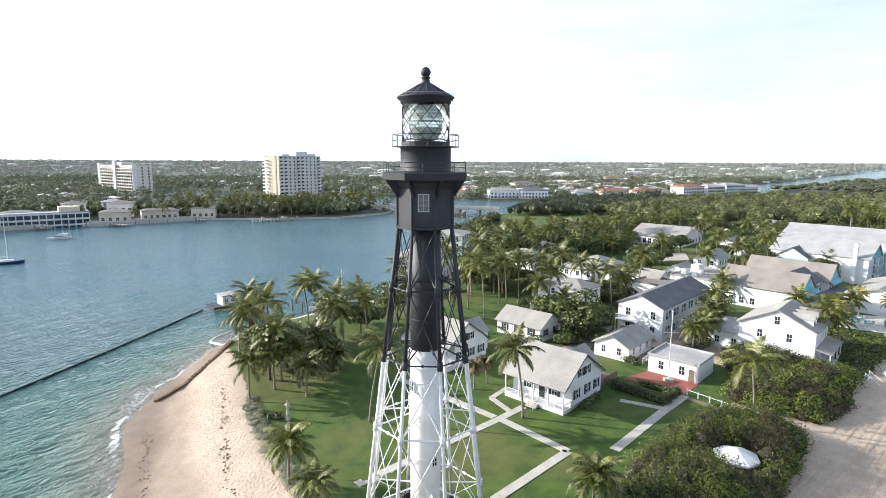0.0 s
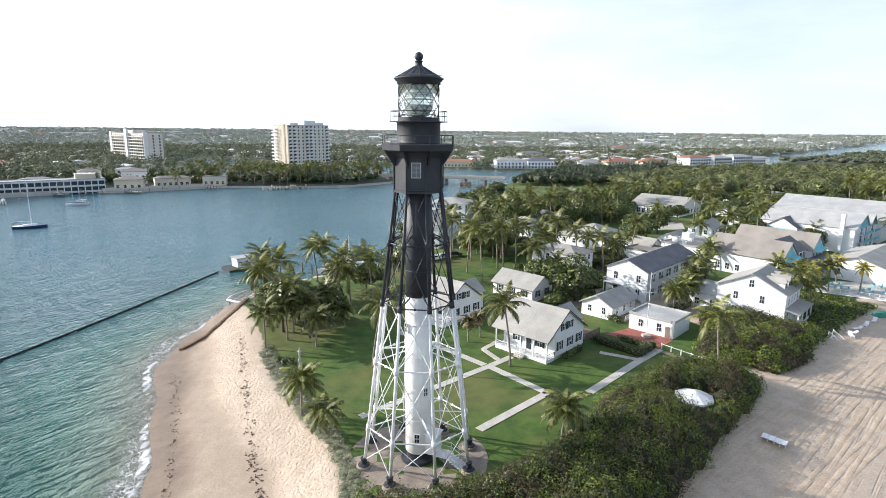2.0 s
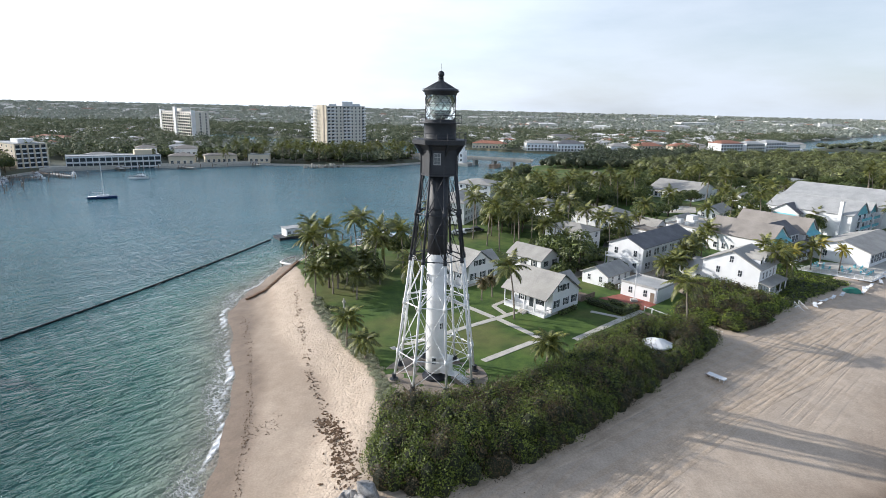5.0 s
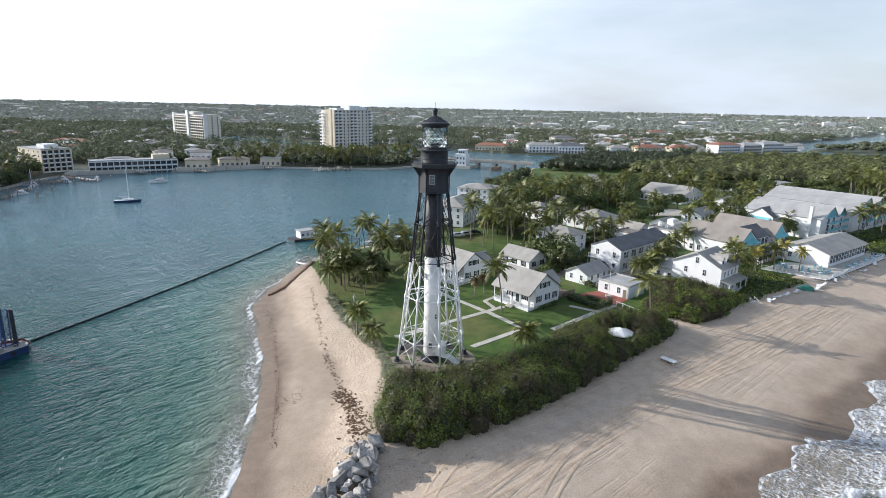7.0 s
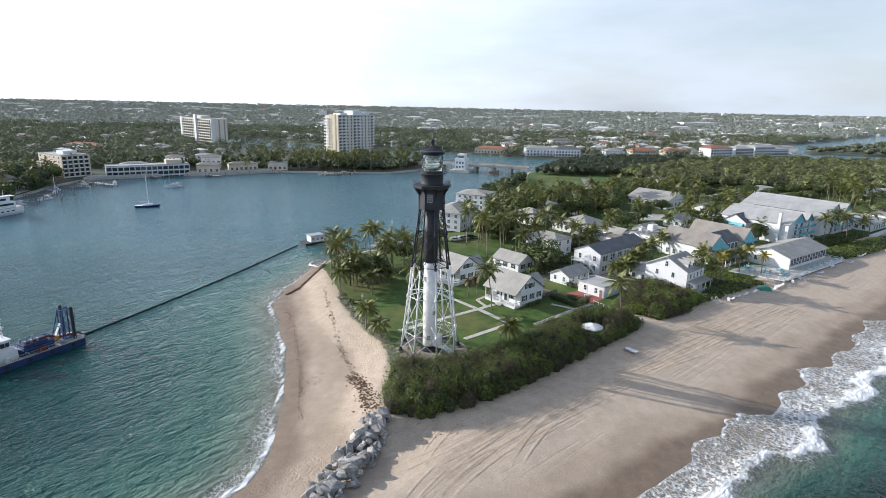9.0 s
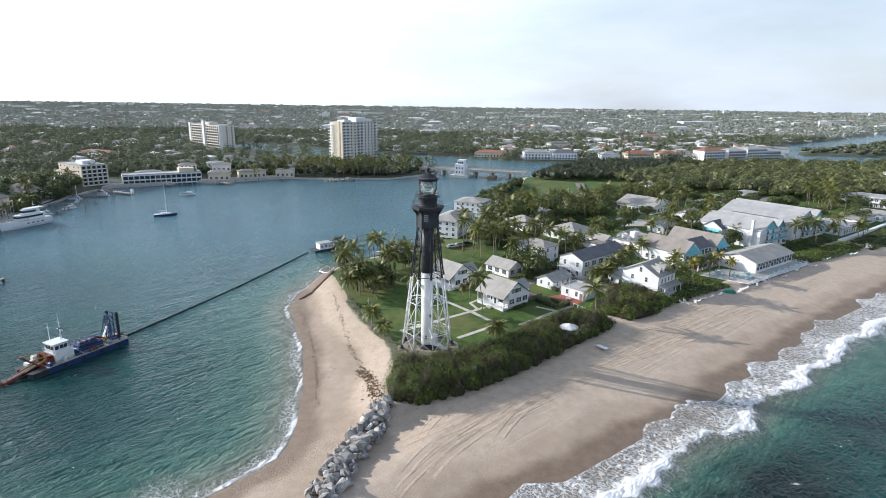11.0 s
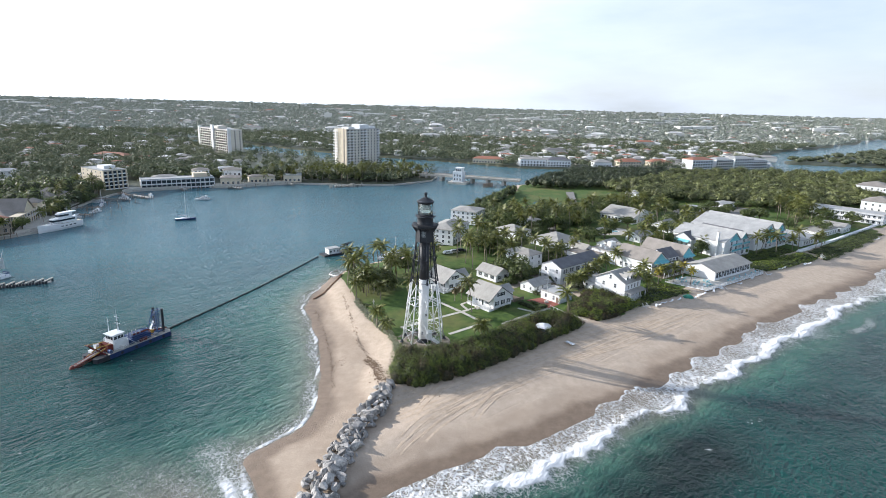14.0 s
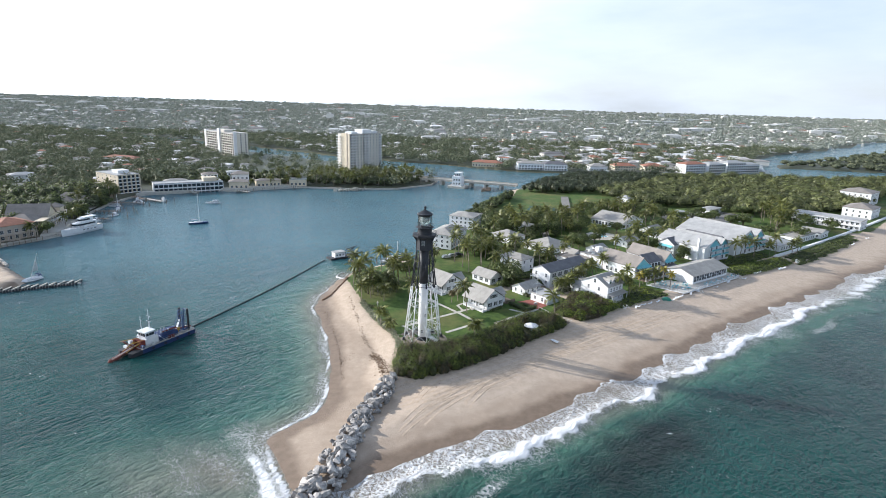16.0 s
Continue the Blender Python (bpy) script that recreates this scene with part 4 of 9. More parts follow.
def roof_shape(x0, y0, x1, y1, ze, zr, kind, o=.45, t=.16, at=.5):
    s = Shape()
    if kind in ("y", "x"):
        if kind == "y":
            xm = x0 + (x1 - x0) * at
            k = (zr - ze) / (xm - x0)
            s.sheet([(x0 - o, y0 - o, ze - k * o + t), (xm, y0 - o, zr + t), (xm, y1 + o, zr + t), (x0 - o, y1 + o, ze - k * o + t)], t)
            k = (zr - ze) / (x1 - xm)
            s.sheet([(xm, y0 - o, zr + t), (x1 + o, y0 - o, ze - k * o + t), (x1 + o, y1 + o, ze - k * o + t), (xm, y1 + o, zr + t)], t)
        else:
            ym = (y0 + y1) / 2
            k = (zr - ze) / (ym - y0)
            s.sheet([(x0 - o, y0 - o, ze - k * o + t), (x1 + o, y0 - o, ze - k * o + t), (x1 + o, ym, zr + t), (x0 - o, ym, zr + t)], t)
            s.sheet([(x0 - o, ym, zr + t), (x1 + o, ym, zr + t), (x1 + o, y1 + o, ze - k * o + t), (x0 - o, y1 + o, ze - k * o + t)], t)
    elif kind == "hip":
        w, l = x1 - x0, y1 - y0
        h = min(w, l) / 2
        a, b = ((x0 + h, (y0 + y1) / 2), (x1 - h, (y0 + y1) / 2)) if w >= l else (((x0 + x1) / 2, y0 + h), ((x0 + x1) / 2, y1 - h))
        c = [(x0 - o, y0 - o, ze), (x1 + o, y0 - o, ze), (x1 + o, y1 + o, ze), (x0 - o, y1 + o, ze)]
        vv = c + [(a[0], a[1], zr), (b[0], b[1], zr)] + [(p[0], p[1], ze - .18) for p in c]
        if w >= l:
            ff = [(0, 1, 5, 4), (1, 2, 5), (2, 3, 4, 5), (3, 0, 4)]
        else:
            ff = [(0, 1, 4), (1, 2, 5, 4), (2, 3, 5), (3, 0, 4, 5)]
        s.add(vv, ff + [(9, 8, 7, 6), (0, 6, 7, 1), (1, 7, 8, 2), (2, 8, 9, 3), (3, 9, 6, 0)])
    else:
        s.box(x0 - .15, y0 - .15, ze, x1 + .15, y1 + .15, ze + .12)
        for q in ((x0 - .15, y0 - .15, x1 + .15, y0 + .1), (x0 - .15, y1 - .1, x1 + .15, y1 + .15), (x0 - .15, y0 + .1, x0 + .1, y1 - .1), (x1 - .1, y0 + .1, x1 + .15, y1 - .1)):
            s.box(q[0], q[1], ze + .12, q[2], q[3], ze + .45)
    return s


def building(name, label, corner, lu, lv, eave, ridge, roof="y", wall=None, top=None, z=3.0, ang=ANG, rows=(), group="", over=.45, base=0.0, win=(1.0, 1.4), shutters=False, category="house", at=.5):
    """A house with its corner nearest the lighthouse lawn, walls, roof and rows of windows: (side, height, first, last, count)."""
    t = thing(name, label, category, pose(corner[0], corner[1], z, 0, 0, ang), group)
    wall, top = wall or M_WHITE, top or M_GREYROOF
    s = Shape()
    if roof in ("x", "y"):
        gable_walls(s, 0, 0, lu, lv, -0.4, eave, ridge, roof, at)
    else:
        s.box(0, 0, -0.4, lu, lv, eave)
    part("wall", s, wall, t)
    part("roof", roof_shape(0, 0, lu, lv, eave, ridge, roof, over, at=at), top, t)
    for row in rows:
        side, zz, a, b, n = row[:5]
        w, h = row[5:7] if len(row) > 5 else win
        for i in range(n):
            s_ = (a + b) / 2 if n == 1 else a + (b - a) * i / (n - 1)
            window_into(t, side_pose(side, lu, lv, s_, zz), w, h, shutters=shutters)
    return t


def door_into(parent, m, w=1.0, h=2.1, mat=None):
    d = part("door", Shape().box(-w / 2 - .1, -.05, 0, w / 2 + .1, .04, h + .1), M_WHITE, parent)
    d.matrix_basis = m
    leaf = Shape().box(-w / 2, -.065, 0, w / 2, -.048, h)
    part("door_leaf", leaf, mat or M_SHUTTER, d)
    part("knob", Shape().tube((w * .38, -.12, 1.0), (w * .38, -.06, 1.0), .04), M_STEEL, d)
    return d


def railing_into(parent, a, b, h=.95, mat=None, step=1.6, name="railing"):
    """A rail with posts and thin balusters from a to b."""
    mat = mat or M_WHITE
    a, b = Vector(a), Vector(b)
    n = max(1, int((b - a).length / step))
    up = Vector((0, 0, h))
    s = Shape().tube(a + up, b + up, .045, n=4).tube(a + up * .15, b + up * .15, .03, n=4)
    for i in range(n + 1):
        p = a.lerp(b, i / n)
        s.tube(p, p + up * 1.08, .06, n=4)
    m = int((b - a).length / .22)
    for i in range(1, m):
        p = a.lerp(b, i / m)
        s.tube(p + up * .15, p + up, .018, n=3)
    return part(name, s, mat, parent)


def keeper_house(corner):
    lu, lv, ze, zr = 10.8, 10.2, 3.9, 7.6
    t = thing("cottage", "white clapboard keeper's cottage with grey gable roof and dark shutters", "house", pose(corner[0], corner[1], 3.0, 0, 0, ANG), "keepers' cottages")
    xm = lu / 2
    s = Shape()
    prof = [(2.3, .6), (lu, .6), (lu, ze), (xm, zr), (2.3, ze + (zr - ze) * 2.3 / xm)]
    s.add([(x, 0, z) for x, z in prof] + [(x, lv, z) for x, z in prof], [(0, 1, 2, 3, 4), (9, 8, 7, 6, 5), (0, 5, 6, 1), (1, 6, 7, 2), (2, 7, 8, 3), (3, 8, 9, 4), (4, 9, 5, 0)])
    part("wall", s, M_WHITE, t, "white clapboard wall")
    for i in range(14):
        z = .8 + i * .3
        part("clapboard", Shape().box(2.3, -.018, z, lu, -.0, z + .03), M_WHITE, t)
    part("roof", roof_shape(0, 0, lu, lv, ze, zr, "y", .5), M_GREYROOF, t, "light grey shingle roof")
    part("foundation", Shape().box(.1, .1, -.4, lu - .1, lv - .1, .58), M_CONC, t)
    # porch along the roof's front slope
    part("porch_floor", Shape().box(0, 0, .45, 2.3, lv, .6).box(.05, .05, -.4, 2.2, lv - .05, .44), M_WHITE, t)
    for i in range(5):
        y = .12 + (lv - .24) * i / 4
        part("porch_post", Shape().box(.05, y - .08, .6, .21, y + .08, ze + .1), M_WHITE, t)
    part("porch_beam", Shape().box(.03, 0, ze - .35, .22, lv, ze + .02), M_WHITE, t)
    railing_into(t, (.12, .1, .6), (.12, lv * .38, .6), .8, name="porch_railing")
    railing_into(t, (.12, lv * .58, .6), (.12, lv - .1, .6), .8, name="porch_railing")
    railing_into(t, (.12, .1, .6), (2.3, .1, .6), .8, M_SHUTTER, name="porch_railing")
    st = Shape()
    for i in range(5):
        st.box(-.3 * (i + 1), lv * .4, -.4, -.3 * i, lv * .57, .6 - .17 * (i + 1) + .08)
    part("porch_steps", st, M_CONC, t, "concrete porch steps")
    railing_into(t, (-1.45, lv * .4, -.1), (0, lv * .4, .7), .8, name="stair_railing")
    for s_ in (2.9, 7.3):
        w = window_into(t, pose(2.3, lv - s_, 1.5, 0, 0, -90), .9, 1.4, shutters=True)
    door_into(t, pose(2.3, lv * .49, .6, 0, 0, -90), 1.0, 2.1)
    for x, z in ((3.6, 1.5), (6.6, 1.5), (9.3, 1.5), (4.6, 4.55), (6.4, 4.55)):
        window_into(t, pose(x, 0, z), .85, 1.35 if z < 2 else 1.15, shutters=True)
    for s_ in (2.2, 5.0, 7.8):
        window_into(t, pose(lu, s_, 1.5, 0, 0, 90), .85, 1.35, shutters=True)
    # dark edge boards of the gable
    part("barge_board", Shape().sheet([(-.5, -.52, ze - .35), (xm, -.52, zr - .02), (xm, -.52, zr + .17), (-.5, -.52, ze - .17)], .05), M_SHUTTER, t)
    part("barge_board", Shape().sheet([(xm, -.52, zr - .02), (lu + .5, -.52, ze - .35), (lu + .5, -.52, ze - .17), (xm, -.52, zr + .17)], .05), M_SHUTTER, t)
    # rear wing
    wing = Shape()
    gable_walls(wing, lu, 3.0, lu + 4.2, 8.0, -.4, 3.6, 5.6, "x")
    part("wing_wall", wing, M_WHITE, t)
    part("wing_roof", roof_shape(lu - 2.5, 3.0, lu + 4.2, 8.0, 3.6, 5.6, "x", .4), M_GREYROOF, t)
    window_into(t, pose(lu + 2.1, 3.0, 1.3), .85, 1.3, shutters=True)
    return t


def palm_parts(seed, height, lean, fronds=20, size=4.6, mat=None, droop=1.0, label="coconut palm with ragged wind-bent fronds"):
    """One palm: curved ringed trunk and a crown of fronds with separate leaflets."""
    r = random.Random(seed)
    t = thing("palm_tree", label, "palm", None, "palms")
    pts, rad = [], []
    la = r.uniform(0, math.tau)
    for i in range(11):
        k = i / 10
        off = lean * height * (k ** 1.6)
        pts.append((math.cos(la) * off, math.sin(la) * off, height * k - .3))
        rad.append((.24 if i == 0 else .17 - .06 * k) * (1.06 if i % 2 else 1))
    part("trunk", Shape().path(pts, rad, 8), M_TRUNK, t, smooth=True)
    topv = Vector(pts[-1])
    s = Shape()
    for i in range(fronds):
        az = math.tau * (i * .382) + r.uniform(-.2, .2)
        el = radians(80 - 108 * (i / fronds) ** .9 + r.uniform(-12, 12))
        ln = size * r.uniform(.85, 1.1)
        bend = radians(-85 * droop) * r.uniform(.75, 1.15)
        sway = r.uniform(-.25, .25) + .25
        p, prev = topv.copy(), None
        seg = 9
        rib = []
        for k in range(seg + 1):
            e = el + bend * (k / seg) ** 1.3
            a = az + sway * (k / seg) ** 2
            d = Vector((math.cos(a) * math.cos(e), math.sin(a) * math.cos(e), math.sin(e)))
            rib.append((p.copy(), d))
            p = p + d * ln / seg
        for k in range(seg):
            (p0, d0), (p1, d1) = rib[k], rib[k + 1]
            side = d0.cross(Vector((0, 0, 1)))
            if side.length < .05:
                side = Vector((math.sin(az), -math.cos(az), 0))
            side.normalize()
            upv = side.cross(d0)
            wr = .035 * (1 - k / seg) + .012
            s.add([p0 - side * wr, p0 + side * wr, p1 + side * wr * .8, p1 - side * wr * .8], [(0, 1, 2, 3)])
            if k == 0:
                continue
            for q in range(4):
                u = (k + (q + .5) / 4) / seg
                base = p0.lerp(p1, (q + .5) / 4)
                L = ln * .24 * math.sin(math.pi * (.12 + .84 * u)) * r.uniform(.8, 1.15)
                for sg in (-1, 1):
                    dirn = (side * sg * .8 + d0 * .55 - Vector((0, 0, .35 + .3 * r.random())) + upv * .15).normalized()
                    tip = base + dirn * L + Vector((0, 0, -.12 * L))
                    midp = base + dirn * L * .55
                    hw = d0 * .058
                    s.add([base - hw, base + hw, midp + hw * 1.1, tip, midp - hw * 1.1], [(0, 1, 2, 4), (4, 2, 3)])
    part("crown", s, mat or M_PALM, t)
    nut = Shape()
    for i in range(7):
        a = r.uniform(0, math.tau)
        c = topv + Vector((math.cos(a) * .25, math.sin(a) * .25, -.3 - .2 * r.random()))
        nut.tube(c - Vector((0, 0, .13)), c, .05, .12, 6).tube(c, c + Vector((0, 0, .12)), .12, .04, 6)
    part("coconuts", nut, M_PANDAN if fronds > 26 else M_TRUNK, t)
    return t


def leaf_cloud(s, r, centre, radii, count, size, flat=.3):
    """Leaf clumps over the outside of an uneven lump."""
    cx, cy, cz = centre
    for _ in range(count):
        th, ph = r.uniform(0, math.tau), math.acos(r.uniform(-.55, 1))
        k = r.uniform(.72, 1.08)
        n = Vector((math.sin(ph) * math.cos(th), math.sin(ph) * math.sin(th), math.cos(ph)))
        c = Vector((cx + n.x * radii[0] * k, cy + n.y * radii[1] * k, cz + n.z * radii[2] * k))
        n = (n + Vector((r.uniform(-.8, .8), r.uniform(-.8, .8), r.uniform(-.4, .9)))).normalized()
        a = n.orthogonal().normalized()
        a = Matrix.Rotation(r.uniform(0, 6.3), 3, n) @ a
        b = n.cross(a)
        z = size * r.uniform(.6, 1.3)
        s.add([c - a * z, c - b * z * .55 + n * z * .15, c + a * z, c + b * z * .55 - n * z * .1], [(0, 1, 2, 3)])


def tree_parts(seed, h, rad, mat=None, label="broad-leaved evergreen tree with dense rounded crown", leaves=1500, size=.34):
    r = random.Random(seed)
    t = thing("tree", label, "tree", None, "trees")
    s = Shape()
    s.path([(0, 0, -.3), (.05, .1, h * .25), (.1, .05, h * .45), (.15, 0, h * .7)], [.26, .2, .17, .08], 7)
    tips = []
    for i in range(8):
        a = math.tau * i / 8 + r.uniform(-.3, .3)
        q = rad * r.uniform(.45, .8)
        tip = (math.cos(a) * q, math.sin(a) * q, h * r.uniform(.5, .85))
        tips.append(tip)
        s.path([(.1, .05, h * .35), (tip[0] * .5, tip[1] * .5, h * .52), tip], [.12, .08, .04], 5)
    part("trunk", s, M_BARK, t, smooth=True)
    c = Shape()
    tips.append((0, 0, h * .82))
    for tip in tips:
        k = rad * r.uniform(.38, .58)
        leaf_cloud(c, r, tip, (k, k, k * .8), leaves // len(tips), size)
    part("crown", c, mat or M_TREE, t)
    return t


def cloud(name, label, category, centres, radii, count, size, mat, seed=1, kind="stuff", parent=None, low=-.35, shell=(.75, 1.08), jit=1.0):
    """Leaf clumps round many lumps in one mesh: centres (n, 3), radii (n, 2) across and up."""
    g = np.random.default_rng(seed)
    c, r = np.asarray(centres, float), np.asarray(radii, float)
    n = len(c)
    k = np.full(n, count) if np.isscalar(count) else np.asarray(count)
    idx = np.repeat(np.arange(n), k)
    m = len(idx)
    th, cz = g.uniform(0, math.tau, m), g.uniform(low, 1, m)
    sn = np.sqrt(1 - cz ** 2)
    d = np.stack([sn * np.cos(th), sn * np.sin(th), cz], 1)
    # uneven outline: the radius swells and shrinks round the lump
    wav = 1 + .16 * np.sin(3 * th + idx * 1.7) + .12 * np.sin(5 * cz * 2 + idx * 2.3 + 2 * th)
    rad = g.uniform(*shell, m) * wav
    p = c[idx] + d * np.stack([r[idx, 0], r[idx, 0], r[idx, 1]], 1) * rad[:, None]
    nrm = d + jit * np.stack([g.uniform(-.8, .8, m), g.uniform(-.8, .8, m), g.uniform(-.4, .9, m)], 1)
    nrm /= np.linalg.norm(nrm, axis=1)[:, None]
    q = np.stack([g.normal(size=m), g.normal(size=m), g.normal(size=m)], 1)
    a = np.cross(nrm, q)
    a /= np.linalg.norm(a, axis=1)[:, None]
    b = np.cross(nrm, a)
    sz = (size if np.isscalar(size) else np.asarray(size)[idx]) * g.uniform(.6, 1.3, m)
    sz = sz[:, None]
    v = np.stack([p - a * sz, p - b * sz * .6 + nrm * sz * .2, p + a * sz, p + b * sz * .6 - nrm * sz * .12], 1).reshape(-1, 3).astype(np.float32)
    me = bpy.data.meshes.new(name)
    me.vertices.add(len(v))
    me.vertices.foreach_set("co", v.ravel())
    me.loops.add(4 * m)
    me.loops.foreach_set("vertex_index", np.arange(4 * m, dtype=np.int32))
    me.polygons.add(m)
    me.polygons.foreach_set("loop_start", np.arange(0, 4 * m, 4, dtype=np.int32))
    me.update(calc_edges=True)
    me.materials.append(mat)
    ob = new(name, me)
    if parent is not None:
        ob.parent = parent
        return tagged(ob, label, kind=kind)
    return tagged(ob, label, category, kind=kind)


def scatter(poly, n, seed, gap=0.0, avoid=()):
    """n random places inside a polygon, at least gap apart and outside the discs (x, y, r) to avoid."""
    g = np.random.default_rng(seed)
    xs, ys = [p[0] for p in poly], [p[1] for p in poly]
    out, cells = [], {}
    for _ in range(12):
        px, py = g.uniform(min(xs), max(xs), n * 4), g.uniform(min(ys), max(ys), n * 4)
        ok = inside(px, py, poly)
        for a, b, c in avoid:
            ok &= (px - a) ** 2 + (py - b) ** 2 > c * c
        for x, y in zip(px[ok].tolist(), py[ok].tolist()):
            if gap:
                i, j = int(x // gap), int(y // gap)
                if any((x - a) ** 2 + (y - b) ** 2 < gap * gap for q in (i - 1, i, i + 1) for w in (j - 1, j, j + 1) for a, b in cells.get((q, w), ())):
                    continue
                cells.setdefault((i, j), []).append((x, y))
            out.append((x, y))
            if len(out) >= n:
                return out
    return out


FOOT = []      # footprints of buildings as discs, so that trees keep clear


def footprint(ob, lu, lv):
    for i in range(max(1, int(lu / 5)) + 1):
        for j in range(max(1, int(lv / 5)) + 1):
            p = ob.matrix_basis @ Vector((lu * i / max(1, int(lu / 5)), lv * j / max(1, int(lv / 5)), 0))
            FOOT.append((p.x, p.y, 3.6))


def put(name, label, corner, lu, lv, eave, ridge, *args, **kw):
    b = building(name, label, corner, lu, lv, eave, ridge, *args, **kw)
    footprint(b, lu, lv)
    return b


# ---- light station ----
lighthouse(pose(0, 0, 3.0))
apron = tagged(part("pavement", Shape().lathe([(7.8, -.6), (7.8, .0), (7.6, .035), (.1, .06)], 40), M_STAINED), "round stained concrete apron under the lighthouse", "pavement", kind="structure")
apron.location = (0, 0, 2.97)
for c in ((20.8, 24.2), (6.0, 41.5)):
    h = keeper_house(c)
    footprint(h, 15, 10)


def slab_path(pts, w, z=3.0, mat=None, label="narrow pale concrete garden path", name="path", piece=1.5):
    t = thing(name, label, "path", kind="structure")
    for a, b in zip(pts[:-1], pts[1:]):
        a, b = Vector((*a, 0)), Vector((*b, 0))
        d = (b - a)
        n = max(1, round(d.length / piece))
        s = Vector((-d.y, d.x, 0)).normalized() * w / 2
        for i in range(n):
            p, q = a.lerp(b, (i + .012) / n), a.lerp(b, (i + .988) / n)
            zz = z + .05
            part("slab", Shape().sheet([(p - s) + Vector((0, 0, zz)), (q - s) + Vector((0, 0, zz)), (q + s) + Vector((0, 0, zz)), (p + s) + Vector((0, 0, zz))], .1), mat or M_PAVE, t)
    return t


slab_path([(7.6, 5.4), (18.5, 14.6), (11.8, 24.1)], 1.2, 3.02)
slab_path([(-7, 9.5), (3.9, 18.0), (11.8, 24.1), (16, 27.6)], 1.2, 3.0)
slab_path([(11.2, 24.6), (6.0, 31.0), (-2, 40)], 1.2, 3.01)
slab_path([(13.8, 26.2), (11.9, 31.0), (15.0, 34.5)], 0.9, 3.015)
slab_path([(24.3, 14.4), (35.5, 24.4), (41.5, 29.4)], 1.3, 3.0)
slab_path([(36.2, 25.2), (30.9, 28.6)], 1.0, 3.02)
slab_path([(41.5, 28.4), (45, 22.8), (50.5, 16.5)], 1.0, 3.0, M_WOOD, "weathered boardwalk path to the beach")

# brick patio with low walls, flagpole and hedge
patio = tagged(part("pavement", Shape().prism([(34.8, 36.7), (37.6, 34.2), (41.2, 29.4), (45.7, 33.2), (42.0, 40.6)], 2.8, 3.06), M_BRICK), "red brick patio beside the storeroom", "pavement", kind="structure")
fl = thing("flagpole", "tall white flagpole on concrete block", "flagpole", pose(41.6, 35.0, 3.06))
part("pole", Shape().tube((0, 0, .5), (0, 0, 11.5), .09, .05, 8).tube((-1.3, 0, 8.2), (1.3, 0, 8.2), .05), M_WHITEIRON, fl)
part("base", Shape().box(-.6, -.6, 0, .6, .6, .5), M_CONC, fl)
part("finial", Shape().lathe([(.02, 11.5), (.12, 11.58), (.12, 11.68), (.02, 11.76)], 8), M_WHITEIRON, fl)


def hedge(name, pts, w, h, z=3.0, mat=None, label="clipped dark green hedge"):
    t = thing(name, label, "hedge", kind="")
    cs, s = [], Shape()
    for a, b in zip(pts[:-1], pts[1:]):
        a, b = Vector((*a, 0)), Vector((*b, 0))
        n = max(2, int((b - a).length / .8))
        for i in range(n + 1):
            p = a.lerp(b, i / n)
            cs.append((p.x, p.y, z + h * .45))
        side = Vector((-(b - a).y, (b - a).x, 0)).normalized() * w * .32
        up = Vector((0, 0, z + h * .78))
        lo = Vector((0, 0, z - .2))
        s.add([a - side + lo, b - side + lo, b + side + lo, a + side + lo, a - side + up, b - side + up, b + side + up, a + side + up],
              [(3, 2, 1, 0), (4, 5, 6, 7), (0, 1, 5, 4), (1, 2, 6, 5), (2, 3, 7, 6), (3, 0, 4, 7)])
    # core in the painted shade colour, seen between the leaves
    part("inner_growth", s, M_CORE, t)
    cloud("leaves", "", "", cs, [(w * .62, h * .58)] * len(cs), 150, .13, mat or M_TREE, len(pts) * 7 + int(h * 10), kind="", parent=t)
    return t


hedge("hedge", [(31.8, 33.6), (36.8, 27.0), (40.6, 30.2)], 1.6, 1.3)
hedge("hedge", [(36.6, 34.0), (39.2, 31.0)], 1.2, .9)
hedge("hedge", [(37.6, 46.8), (39.6, 42.6)], 1.4, 1.4)
hedge("hedge", [(51.5, 47.5), (64, 57)], 2.6, 1.7, mat=M_DUNELEAF, label="silvery grey-green hedge below the annexe")
hedge("hedge", [(28, 30), (24.5, 26.4)], 1.0, .8)

h = put("cottage", "small white cottage with grey gable roof and side porch", (38.7, 43.9), 9.6, 6.6, 2.6, 4.3, "x",
        rows=(("left", 1.0, 1.8, 4.8, 2, .7, 1.2), ("front", 1.0, 2.0, 7.5, 3, .7, 1.2)))
railing_into(h, (1, -2.2, .2), (9.5, -2.2, .2), 1.0)
part("porch_floor", Shape().box(.8, -2.3, -.3, 9.6, 0, .18), M_WOOD, h)
h = put("storeroom", "white flat-roofed storeroom beside brick patio", (45.8, 33.6), 7.2, 8.2, 2.9, 3.0, "flat",
        rows=(("left", 1.0, 2.2, 2.2, 1, .8, 1.3), ("left", .9, 5.6, 5.6, 1, .8, 1.4)), top=M_WHITEROOF)
door_into(h, side_pose("left", 7.2, 8.2, 7.2, 0), .9, 2.1, M_WOOD)
h = put("annexe", "long white two-storey annexe with dark roof", (50.4, 55.2), 26, 9.4, 6.4, 8.5, "x", top=M_DARKROOF, over=.35,
        rows=[("left", z, 2.2, 7.4, 2, .9, 1.5) for z in (.9, 4.0)] + [("front", z, a, a + 1.3, 2, .95, 1.6) for z in (.9, 4.0) for a in (2.0, 6.0, 10.0, 14.0, 18.0, 22.5)])
